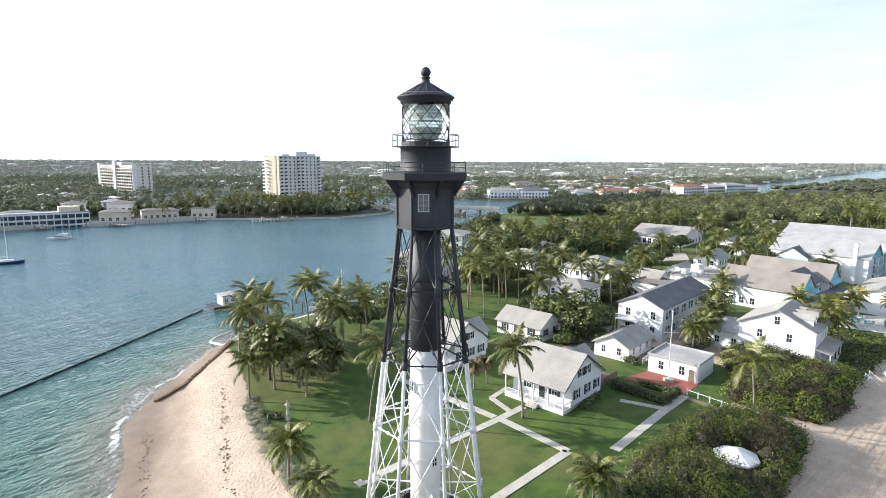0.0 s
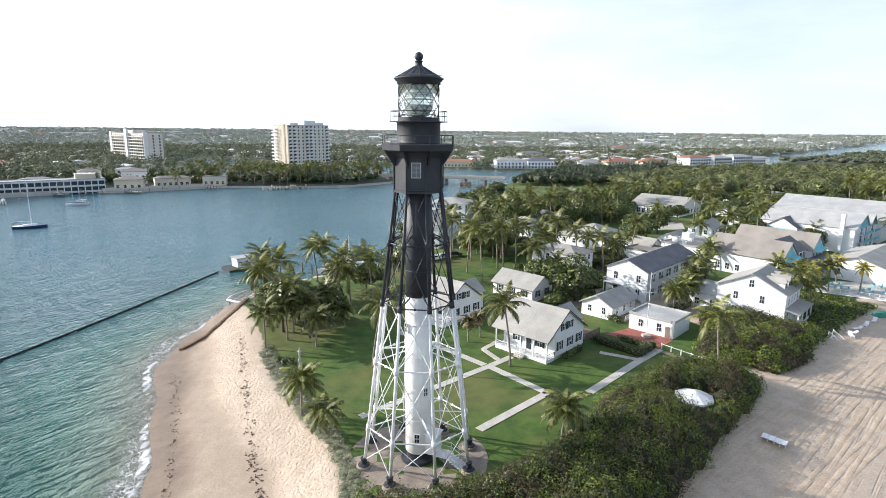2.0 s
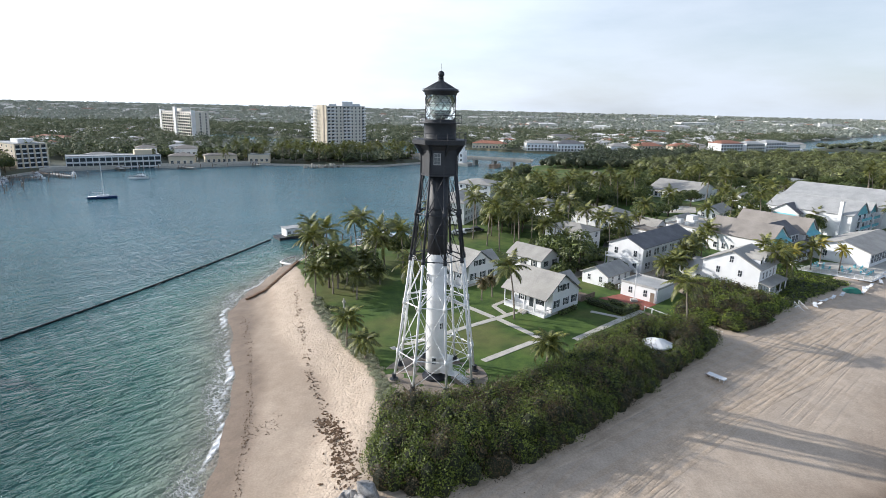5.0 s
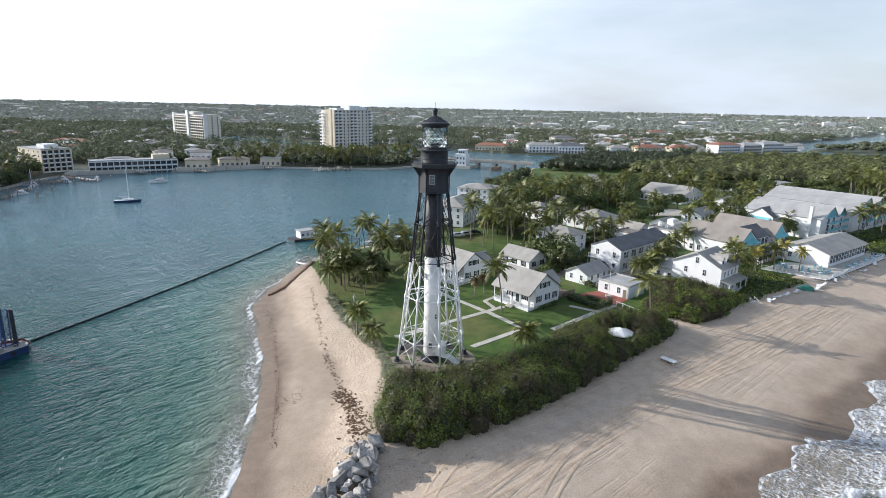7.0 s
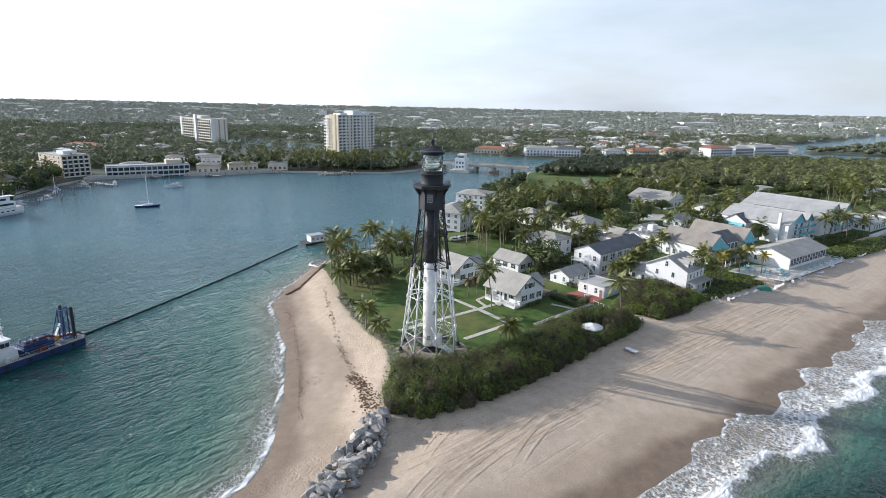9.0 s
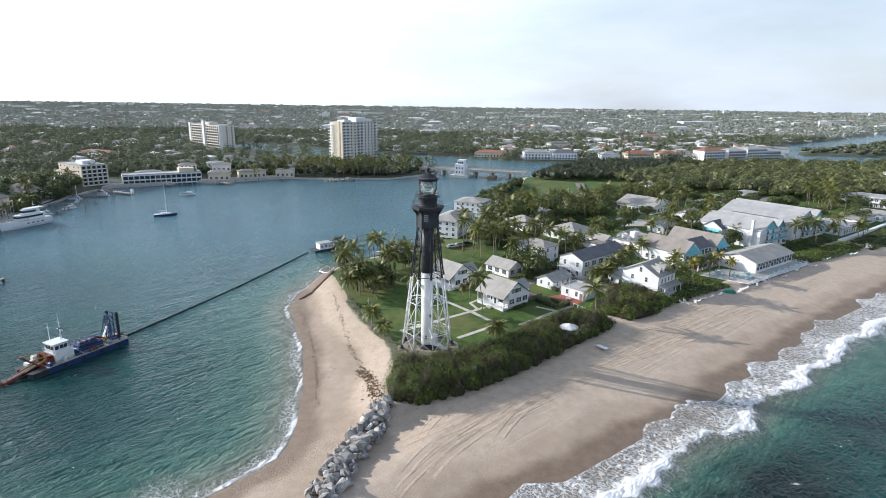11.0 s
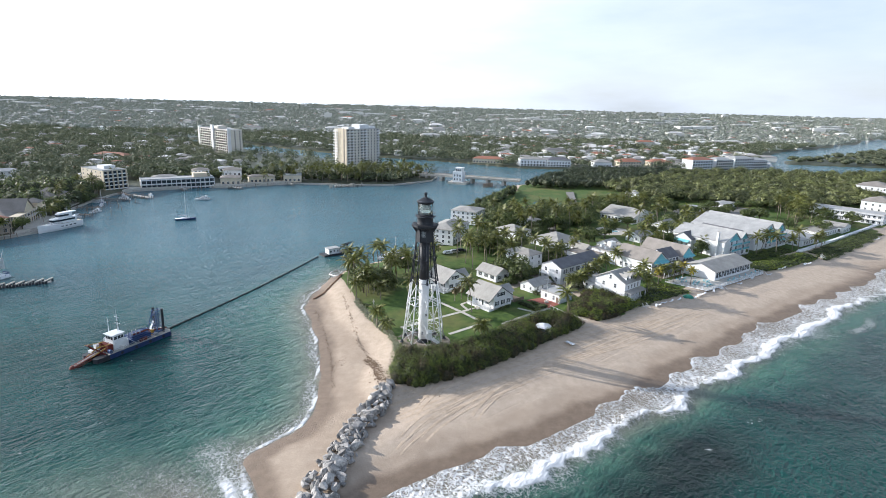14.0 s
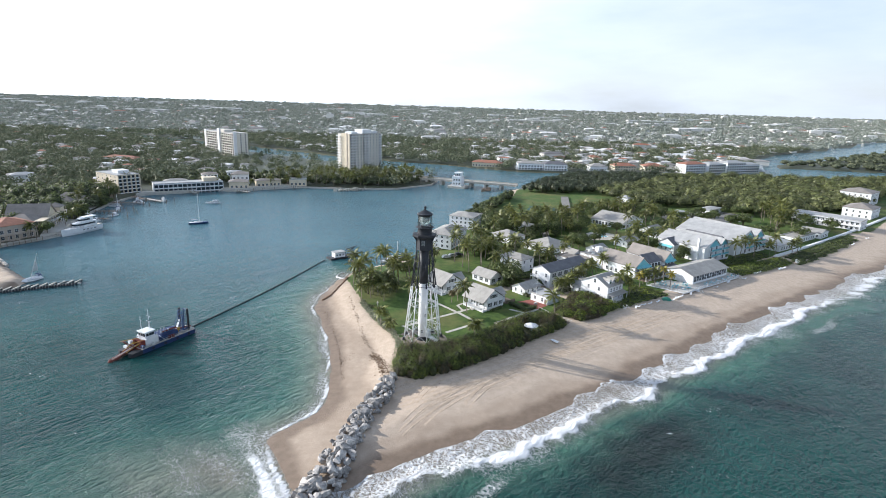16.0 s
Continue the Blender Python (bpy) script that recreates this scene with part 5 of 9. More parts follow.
sb = part("balcony", Shape().box(-1.3, 4.5, 3.0, 0, 9.4, 3.15).box(-1.3, 4.5, -.3, -1.15, 4.65, 3.0).box(-1.3, 9.25, -.3, -1.15, 9.4, 3.0), M_WHITE, h)
railing_into(sb, (-1.25, 4.6, 3.15), (-1.25, 9.35, 3.15), 1.0)
st = Shape()
for i in range(16):
    st.box(-1.3, 4.4 - .28 * (i + 1), 3.0 - .19 * (i + 1), -.2, 4.4 - .28 * i, 3.1 - .19 * (i + 1))
part("outside_stair", st.sheet([(-1.35, 4.5, 4.0), (-1.35, .1, 1.0), (-1.35, .1, .1), (-1.35, 4.5, 3.0)], .05), M_WHITE, h)
h = put("beach_house", "white three-storey beach house with grey gable roof and dormers", (69.6, 38.7), 10.4, 12.2, 6.2, 9.2, "x",
        rows=[("left", z, a, a, 1, .8, 1.4) for z, a in ((.9, 3.5), (.9, 5.0), (.9, 8.2), (3.8, 3.5), (3.8, 8.2), (6.6, 6.1))] + [("front", z, 2.2, 8.4, 4, .8, 1.4) for z in (.9, 3.8)])
for x in (2.6, 5.2, 7.8):
    dm = Shape()
    gable_walls(dm, x - .7, .9, x + .7, 4.2, 6.4, 7.9, 8.7, "y")
    d = part("dormer", dm, M_WHITE, h)
    part("dormer_roof", roof_shape(x - .7, .9, x + .7, 4.2, 7.9, 8.7, "y", .15, .08), M_GREYROOF, d)
    part("dormer_pane", Shape().box(x - .4, .86, 6.9, x + .4, .9, 7.8), M_GLASS, d)
part("porch_roof", Shape().sheet([(-.2, -2.6, 2.9), (10.6, -2.6, 2.9), (10.6, 0, 3.5), (-.2, 0, 3.5)], .15), M_GREYROOF, h)
for x in (0, 3.4, 6.9, 10.2):
    part("porch_post", Shape().box(x - .1, -2.4, -.6, x + .1, -2.2, 2.85), M_WHITE, h)
part("porch_floor", Shape().box(-.2, -2.6, -.6, 10.6, 0, .1), M_WHITE, h)
railing_into(h, (0, -2.5, .1), (7.5, -2.5, .1), .95)
put("side_wing", "low white wing with grey metal roof beside the beach house", (62.6, 47.6), 11, 6.4, 3.4, 4.8, "y", top=M_WHITEROOF, rows=(("left", 1.0, 1.6, 4.6, 2, .8, 1.2),))
put("cottage", "small white cottage with grey gable roof and brown porch", (26.0, 56.0), 7.4, 10.5, 2.8, 5.0, "y", rows=(("front", 1.0, 2.0, 5.4, 2, .8, 1.3), ("left", 1.0, 2, 8.4, 3, .8, 1.3)), shutters=True)
h = put("guest_house", "white two-storey guest house with hipped roof and outside stair", (41.5, 76.5), 8.5, 13, 5.4, 7.0, "hip", rows=[("left", z, 2, 11, 4, .9, 1.3) for z in (.8, 3.5)] + [("front", z, 2, 6.5, 2, .9, 1.3) for z in (.8, 3.5)])
st = Shape()
for i in range(14):
    st.box(1 + .3 * i, -1.2, -.2, 1.3 + .3 * i, -.05, 2.8 - .2 * i)
part("outside_stair", st, M_WHITE, h)
put("bungalow", "grey hip-roofed bungalow with white walls", (60.0, 107), 17, 17, 3.2, 6.6, "hip", rows=(("left", 1.0, 3, 14, 4), ("front", 1.0, 3, 14, 4)))
put("bungalow", "grey hip-roofed bungalow half hidden by palms", (42, 126), 12, 14, 3.6, 6.2, "hip", rows=(("left", 1.0, 3, 11, 3), ("front", 1.0, 2, 10, 3)))
put("villa", "white three-storey waterside villa with pale hip roof", (24.0, 160), 15, 15, 7.0, 8.8, "hip", ang=67, rows=[(s, z, 2, 13, 5, 1.0, 1.2) for s in ("left", "front") for z in (.6, 2.9, 5.2)])
put("villa", "white three-storey waterside villa with grey roof", (10.5, 113), 22, 13, 7.0, 9.4, "hip", ang=67, rows=[("left", z, 2, 11, 4, 1.0, 1.2) for z in (.6, 2.9, 5.2)] + [("front", z, 2, 20, 7, 1.0, 1.2) for z in (.6, 2.9, 5.2)])
put("garden_shed", "small grey-roofed garden house among trees", (56, 160), 8, 12, 2.8, 4.2, "hip", z=3.0)

# ---- beach club ----
A2 = 35.5
U2 = Vector((math.cos(radians(A2)), math.sin(radians(A2)), 0))
V2 = Vector((-U2.y, U2.x, 0))


def loc2(c, u, v):
    p = Vector((*c, 0)) + U2 * u + V2 * v
    return (p.x, p.y)


def awning(parent, x0, x1, y, z0, z1, out=1.2):
    s = Shape().sheet([(x0, y - out, z0), (x1, y - out, z0), (x1, y, z1), (x0, y, z1)], .06)
    s.box(x0, y - out, z0 - .3, x1, y - out + .04, z0)
    return part("awning", s, M_TURQ, parent, "turquoise awning")


HALL = (90.4, 70.2)
h = put("clubhouse_hall", "white clubhouse hall with brown roof and turquoise gable", HALL, 10.5, 18, 5.2, 9.0, "y", top=M_BROWNROOF, ang=A2,
        rows=(("left", .8, 3, 8, 3, 1.0, 1.5), ("front", 3.2, 2.5, 8, 3, 1.5, 1.6)), category="clubhouse")
part("gable_panel", Shape().add([(1.0, -.03, 5.3), (9.5, -.03, 5.3), (5.25, -.03, 8.5)], [(0, 1, 2)]).add([(1.0, -.002, 5.3), (9.5, -.002, 5.3), (5.25, -.002, 8.5)], [(2, 1, 0)]), M_TURQ, h, "pale turquoise gable boarding")
awning(h, .3, 10.2, -.02, 4.7, 5.4)
h = put("clubhouse_hall", "white clubhouse hall with brown roof and turquoise gable", loc2(HALL, 20.8, 0), 8.6, 20, 5.2, 9.0, "y", top=M_BROWNROOF, ang=A2, rows=(("front", 3.2, 2, 6.6, 3, 1.3, 1.6),), category="clubhouse")
part("gable_panel", Shape().add([(.8, -.03, 5.3), (7.8, -.03, 5.3), (4.3, -.03, 8.5)], [(0, 1, 2)]).add([(.8, -.002, 5.3), (7.8, -.002, 5.3), (4.3, -.002, 8.5)], [(2, 1, 0)]), M_TURQ, h, "pale turquoise gable boarding")
awning(h, .2, 8.4, -.02, 4.7, 5.4)
h = put("clubhouse_link", "white link with slate roof between clubhouse halls", loc2(HALL, 10.7, 1.2), 9.9, 9, 5.2, 8.2, "x", top=M_DARKROOF, ang=A2, rows=(("front", 3.0, 1.5, 8.4, 4, 1.6, 1.8),), over=.2, category="clubhouse")
h = thing("clubhouse_porch", "deep clubhouse porch with slate roof and white posts", "porch", pose(*loc2(HALL, .5, -5.6), 3.0, 0, 0, A2))
part("roof", Shape().sheet([(-.3, -.4, 2.6), (28, -.4, 2.6), (28, 5.5, 3.3), (-.3, 5.5, 3.3)], .18), M_DARKROOF, h)
part("floor", Shape().box(0, 0, -.6, 28, 5.5, .15), M_WOOD, h)
for i in range(10):
    part("post", Shape().box(3.05 * i, 0, .15, 3.05 * i + .2, .2, 2.55), M_WHITE, h)
railing_into(h, (.1, .1, .15), (27.6, .1, .15), .9)
h = put("clubhouse_kitchen", "flat-roofed white clubhouse kitchen with roof machines", loc2(HALL, 0, 18.2), 17, 13, 4.8, 5.0, "flat", top=M_GREYROOF, ang=A2, rows=(("left", 1.2, 3, 9, 2, .9, 1.1),), category="clubhouse")
for u, v, a, b, c in ((9, 9.5, 3.2, 2.2, 1.9), (4, 10.5, 1.6, 1.4, 1.3), (6.2, 7.4, 1.4, 1.2, 1.0), (2.4, 7.0, 1.0, 1.2, .9)):
    part("roof_unit", Shape().box(u, v, 4.92, u + a, v + b, 4.92 + c).tube((u + a / 2, v + b / 2, 4.9 + c), (u + a / 2, v + b / 2, 5.05 + c), .4, n=10), M_WHITEIRON, h, "white rooftop ventilation unit")
put("clubhouse_store", "low flat-roofed store beside the clubhouse", loc2(HALL, -9.5, 24), 9, 13, 3.4, 3.6, "flat", top=M_BROWNROOF, ang=A2, category="clubhouse")
put("clubhouse_store", "small white gabled store behind the clubhouse", loc2(HALL, -2.5, 33), 6, 8, 3.6, 5.4, "y", ang=A2, top=M_GREYROOF, category="clubhouse")
PAV = (113.4, 64.0)
h = put("pavilion", "white beach pavilion with broad grey roof and glazed front", PAV, 27, 13.5, 3.7, 5.9, "x", ang=A2, over=.7, category="pavilion", z=3.25)
for i in range(13):
    window_into(h, pose(1.6 + 2.0 * i, 0, .9), 1.6, 2.3, muntin=True)
window_into(h, side_pose("left", 27, 13.5, 3, 1.0), 1.0, 1.4)
deck = thing("deck", "raised white timber beach deck on piles", "deck")
DK = [(93, 62), (105.2, 52.0), (117.5, 60.8), (139.5, 76.6), (135.2, 82.6), (113.0, 66.6), (104.5, 69.5)]
part("deck_floor", Shape().prism(DK, 2.98, 3.24), M_PAVE, deck)
edge = [(93, 62, 3.24), (105.2, 52.0, 3.24), (117.5, 60.8, 3.24), (139.5, 76.6, 3.24), (135.2, 82.6, 3.24)]
for a, b in zip(edge[:-1], edge[1:]):
    railing_into(deck, a, b, 1.0)
    n = max(1, int((Vector(b) - Vector(a)).length / 2.6))
    for i in range(n + 1):
        p = Vector(a).lerp(Vector(b), i / n)
        part("pile", Shape().tube((p.x, p.y, 1.0), (p.x, p.y, 3.1), .16, n=8), M_WOOD, deck)
    part("fascia", Shape().tube(Vector(a) - Vector((0, 0, .2)), Vector(b) - Vector((0, 0, .2)), .18, n=4), M_WHITE, deck)


def deck_table():
    t = thing("dining_table", "white round table on the beach deck", "table", None, "deck tables")
    part("tabletop", Shape().lathe([(.55, .70), (.57, .73), (.55, .76)], 14), M_WHITE, t)
    part("foot", Shape().lathe([(.3, 0), (.28, .04), (.05, .08), (.05, .7)], 10), M_STEEL, t)
    return t


def deck_chair():
    t = thing("deck_chair", "turquoise slatted chair on the beach deck", "chair", None, "deck chairs")
    part("seat", Shape().box(-.25, -.25, .42, .25, .25, .47), M_TURQ, t)
    part("backrest", Shape().sheet([(-.25, .22, .47), (.25, .22, .47), (.25, .34, .95), (-.25, .34, .95)], .04), M_TURQ, t)
    for x in (-.22, .22):
        for y in (-.22, .22):
            part("leg", Shape().tube((x, y, 0), (x, y, .42), .025, n=5), M_TURQ, t)
    return t


dt, dc = deck_table(), deck_chair()
dr_ = random.Random(23)
first_t = first_c = True
for u, v in [(119.5, 63.6), (123, 66.1), (126.5, 68.6), (130, 71.1), (133.5, 73.6), (137, 76.3), (100, 61), (103, 58), (106, 56), (109, 58.4), (105, 61), (101, 65), (109.5, 62.5), (98, 62.6)]:
    m = pose(u, v, 3.25, 0, 0, dr_.uniform(0, 90))
    if first_t:
        dt.matrix_basis, first_t = m, False
    else:
        copy_thing(dt, m)
    for k in range(dr_.choice((2, 3, 4))):
        a = k * 1.57 + dr_.uniform(-.2, .2)
        m = pose(u + .85 * math.cos(a), v + .85 * math.sin(a), 3.25, 0, 0, math.degrees(a) - 90)
        if first_c:
            dc.matrix_basis, first_c = m, False
        else:
            copy_thing(dc, m)


def beach_stair(x, y, ang, n=9, w=1.8, z=3.2):
    t = thing("beach_stair", "white wooden stair down to the sand", "stair", pose(x, y, z, 0, 0, ang))
    for i in range(n):
        part("step", Shape().box(-w / 2, -.32 * (i + 1), -.2 * (i + 1), w / 2, -.32 * i, -.2 * (i + 1) + .07), M_WHITE, t)
    for sx in (-w / 2, w / 2):
        part("stringer", Shape().sheet([(sx, 0, 0), (sx, -.32 * n, -.2 * n), (sx, -.32 * n, -.2 * n - .25), (sx, 0, -.25)], .06), M_WHITE, t)
        railing_into(t, (sx, 0, 0), (sx, -.32 * n, -.2 * n), .95)
    return t


beach_stair(112.5, 57.2, A2, 8)
beach_stair(139.8, 78.5, A2, 8)
beach_stair(184, 107.5, A2 + 10, 14, 2.2)
beach_stair(75.0, 33.5, A2 - 5, 7)
HOT = (133.7, 99.6)
for u, lu, lv, at, dv, rise in ((0, 13.2, 26, .66, 0, 0), (13.3, 6.4, 25, .5, -.3, -.7), (28, 18, 34, .75, -.3, .9), (46.1, 9.4, 38, .58, -.8, .2)):
    h = put("hotel_wing", "white beach hotel wing with pale metal roof and turquoise gable", loc2(HOT, u, dv), lu, lv, 7.6, 11.2 + rise, "y", ang=A2, top=M_WHITEROOF, at=at, category="hotel", over=.5, group="hotel wings",
            rows=(("left", 5.6, 3, 3, 1, .8, 1.3), ("left", 2.4, 3, 3, 1, .8, 1.3)))
    x0 = lu * (2 * at - 1) if at > .5 else .2
    x0 = max(.3, x0)
    part("gable_panel", Shape().add([(x0, -.04, 7.2), (lu - .2, -.04, 7.2), (lu - .2, -.04, 7.6), (lu * at, -.04, 10.7), (x0, -.04, 7.6)], [(0, 1, 2, 3, 4)]).add([(x0, -.003, 7.2), (lu - .2, -.003, 7.2), (lu - .2, -.003, 7.6), (lu * at, -.003, 10.7), (x0, -.003, 7.6)], [(4, 3, 2, 1, 0)]), M_TURQ, h, "turquoise gable boarding")
    n = max(1, int((lu - x0) / 3.2))
    for fl_ in (0, 1, 2):
        z = .2 + 2.6 * fl_
        b = part("balcony", Shape().box(x0, -1.5, z - .15, lu - .2, 0, z), M_WHITE, h)
        part("balcony_front", Shape().box(x0, -1.52, z + .05, lu - .2, -1.46, z + .95), M_TURQ if fl_ else M_WHITE, b)
        for i in range(n + 1):
            xx = x0 + (lu - .2 - x0) * i / n
            part("balcony_post", Shape().box(xx - .07, -1.45, z, xx + .07, -1.3, z + 2.45), M_WHITE, b)
        for i in range(n):
            xx = x0 + (lu - .2 - x0) * (i + .5) / n
            window_into(h, pose(xx, 0, z + .05), 1.7, 2.05, name="balcony_door")
h = put("hotel_link", "recessed white hotel link block with balconies", loc2(HOT, 19.9, 5), 8, 20, 7.2, 9.6, "y", ang=A2, top=M_DARKROOF, category="hotel", over=.1, rows=[("front", z, 1.8, 6.2, 2, 1.4, 1.8) for z in (.4, 2.9, 5.4)])
# side gable with awning on the long white wall, and the chimney
h = thing("hotel_side_wing", "white gabled hotel side wing with turquoise awning", "hotel", pose(*loc2(HOT, -3.0, 14.5), 3.0, 0, 0, A2))
s = Shape()
gable_walls(s, 0, 0, 6, 9, -.3, 6.2, 9.0, "x")
part("wall", s, M_WHITE, h)
part("roof", roof_shape(0, 0, 6, 9, 6.2, 9.0, "x", .4), M_DARKROOF, h)
aw = awning(h, -8.2, -.8, 0, 4.9, 5.7)
aw.matrix_basis = Matrix.Rotation(radians(-90), 4, 'Z')
for z in (1.4, 3.2):
    for s_ in (2, 4.5, 7):
        window_into(h, pose(0, 9 - s_, z, 0, 0, -90), .8, 1.2)
ch = thing("chimney", "tall white masonry chimney on the hotel wall", "chimney", pose(*loc2(HOT, -.55, 3.2), 3.0, 0, 0, A2))
part("shaft", Shape().box(-.6, -.5, -.3, .54, .5, 11.4).box(-.7, -.6, 11.4, .7, .6, 11.7), M_WHITE, ch)
for x, y in ((0, -.25), (0, .25)):
    part("chimney_pot", Shape().tube((x, y, 11.7), (x, y, 12.2), .16, .13, 8), M_CONC, ch)
put("pool_house", "low white pool house with broad pale hip roof", (186, 126), 20, 20, 3.4, 5.6, "hip", ang=A2, top=M_WHITEROOF, rows=(("front", .8, 3, 17, 6, 1.2, 1.6), ("left", .8, 3, 17, 6, 1.2, 1.6)))
put("cabana_block", "long low white cabana with flat grey roof", (207, 146), 24, 9, 3.2, 3.4, "flat", ang=A2, rows=(("front", .7, 2, 22, 8, 1.1, 1.6), ("left", .8, 2, 7, 2)))
put("cabana_block", "low white cabana with grey gable roof", (230, 160), 12, 12, 3.4, 5.0, "y", ang=A2 + 3, top=M_GREYROOF, rows=(("front", .7, 2, 10, 4, 1.1, 1.5), ("left", .8, 2, 10, 4)))
h = put("motel", "long two-storey white motel with open galleries", (272, 186), 14, 40, 6.0, 6.4, "flat", ang=41, top=M_WHITEROOF, category="motel",
        rows=[("left", z, 2, 38, 14, 1.4, 1.5) for z in (.6, 3.6)] + [("front", z, 2, 12, 4, 1.2, 1.4) for z in (.6, 3.6)])
for z in (2.9, 5.9):
    part("gallery", Shape().box(-1.6, 0, z - .15, 0, 40, z), M_WHITE, h)
for i in range(14):
    part("gallery_post", Shape().box(-1.55, 3 * i, -.3, -1.35, 3 * i + .2, 5.9), M_WHITE, h)
put("beach_villa", "white beach villa with brown tiled roof", (308, 226), 22, 18, 7, 10, "hip", ang=41, wall=M_WHITE, top=M_BROWNROOF, rows=[(s_, z, 3, 15, 4) for s_ in ("left", "front") for z in (.8, 4)])
put("beach_villa", "white three-storey beach villa with stepped roofs", (350, 285), 24, 22, 10, 13, "hip", ang=41, wall=M_WHITE, top=M_BROWNROOF, rows=[(s_, z, 3, 19, 5) for s_ in ("left", "front") for z in (.8, 4, 7.2)])
put("club_house", "white club building with wide grey gable roof", (115.5, 171), 24, 22, 3.6, 7.4, "y", top=M_GREYROOF, rows=(("left", .6, 2, 20, 9, 1.3, 2.0), ("front", .8, 3, 21, 6, 1.2, 1.6)), category="clubhouse")
put("cottage", "white cottage with steep grey gable roof among palms", (129, 150), 10, 11, 3.4, 6.2, "x", rows=(("left", 1.0, 3, 8, 2), ("front", 1.0, 3, 8, 2)))
put("cottage", "small white-roofed cottage at the wood's edge", (170, 215), 12, 9, 2.8, 3.6, "hip", top=M_WHITEROOF)
put("cottage", "small white-roofed cottage at the wood's edge", (196, 230), 20, 9, 2.8, 3.6, "hip", top=M_WHITEROOF)
put("cottage", "pale-roofed cottage behind the park", (150, 270), 9, 9, 3.0, 5.0, "hip", top=M_WHITEROOF)
wall_p = thing("beach_wall", "white seawall promenade above the dune", "wall", kind="structure")
pw = [(178, 114), (206, 135), (252.7, 172), (290, 203), (330, 237)]
for a, b in zip(pw[:-1], pw[1:]):
    a, b = Vector((*a, 0)), Vector((*b, 0))
    d = (b - a).normalized()
    n = Vector((-d.y, d.x, 0))
    part("wall_segment", Shape().sheet([a + Vector((0, 0, 4.0)), b + Vector((0, 0, 4.0)), b + n * 1.6 + Vector((0, 0, 4.0)), a + n * 1.6 + Vector((0, 0, 4.0))], 2.4), M_WHITE, wall_p)
court = tagged(part("pavement", Shape().prism([(44, 71), (52, 66.5), (64, 82), (77, 99), (67, 112), (57, 102), (52, 90)], 2.7, 3.045), M_ASPHALT), "grey asphalt court between the houses", "pavement", kind="structure")
lane = tagged(part("pavement", Shape().prism([(24, 49.5), (26, 46.5), (33, 50), (39, 57), (45, 66), (42, 69), (37, 61), (31, 54)], 2.7, 3.05), material("sandy_lane", (0.34, 0.30, 0.25), (0.26, 0.23, 0.19), 0.9, 0.4, 5, 0.2)), "sandy lane between the cottages", "pavement", kind="structure")
drive = tagged(part("pavement", Shape().prism([(92, 228), (97, 228), (103, 262), (108, 290), (102, 290), (97, 262)], 2.7, 3.04), M_ASPHALT), "grey park drive", "pavement", kind="structure")
slab_path([(65, 146), (67, 164), (76, 191), (90, 217), (98, 236)], 4.2, 3.0, M_ASPHALT, "narrow grey asphalt drive to the park", "drive", 6.0)
terrace = tagged(part("pavement", Shape().prism([(84, 141), (104, 143), (110, 157), (96, 163), (86, 154)], 2.7, 3.05), M_PAVE), "pale paved pool terrace of the club", "pavement", kind="structure")
pool = thing("swimming_pool", "small turquoise swimming pool with white coping", "pool", pose(92, 147, 3.05, 0, 0, 20))
part("coping", Shape().box(-.4, -.4, 0, 10.4, 0, .12).box(-.4, 5, 0, 10.4, 5.4, .12).box(-.4, 0, 0, 0, 5, .12).box(10, 0, 0, 10.4, 5, .12), M_WHITE, pool)
part("pool_water", Shape().box(0, 0, -.1, 10, 5, .06), glass("pool_water", (0.10, 0.42, 0.46), .05), pool)
put("cottage", "white garden cottage with grey gable roof beside the club", (104.5, 126), 12, 8, 3.0, 5.2, "x", rows=(("left", 1.0, 2, 6, 2), ("front", 1.0, 2, 10, 4)))
put("cottage", "small white cottage with grey roof behind the annexe", (84, 108), 9, 7, 2.8, 4.6, "x", rows=(("left", 1.0, 2, 5, 2), ("front", 1.0, 2, 7, 3)))
tennis = tagged(part("pavement", Shape().prism([(62, 214), (80, 208), (88, 238), (70, 243)], 2.7, 3.05), material("green_court", (0.035, 0.10, 0.085), (0.03, 0.085, 0.075), 0.8)), "dark green tennis court", "pavement", kind="structure")
car_park = tagged(part("pavement", Shape().prism([(150, 195), (205, 205), (225, 225), (205, 245), (160, 225)], 2.7, 3.04), M_ASPHALT), "grey car park at the wood's edge", "pavement", kind="structure")

# statue by the beach bank, and the clipped hedge beside it
st_x, st_y = -17.2, 26.4
stat = Shape().lathe([(.42, 0), (.42, .12), (.34, .18), (.30, .75), (.36, .80)], 8)
stat.lathe([(.20, .80), (.17, 1.1), (.15, 1.6), (.24, 1.75), (.27, 2.15), (.20, 2.35), (.08, 2.42), (.12, 2.55), (.11, 2.72), (.03, 2.80)], 10)
stat.tube((.2, 0, 2.25), (.42, .12, 1.7), .07, .05, 6).tube((-.2, 0, 2.25), (-.45, .3, 2.0), .07, .05, 6)
stat = tagged(part("statue", stat, M_CONC, smooth=True), "grey stone statue on a pedestal by the beach", "statue")
stat.location = (st_x, st_y, 2.98)
hedge("hedge", [(-20.4, 27.4), (-18.3, 26.6)], 1.3, 1.0, label="clipped grey-green hedge beside the statue")

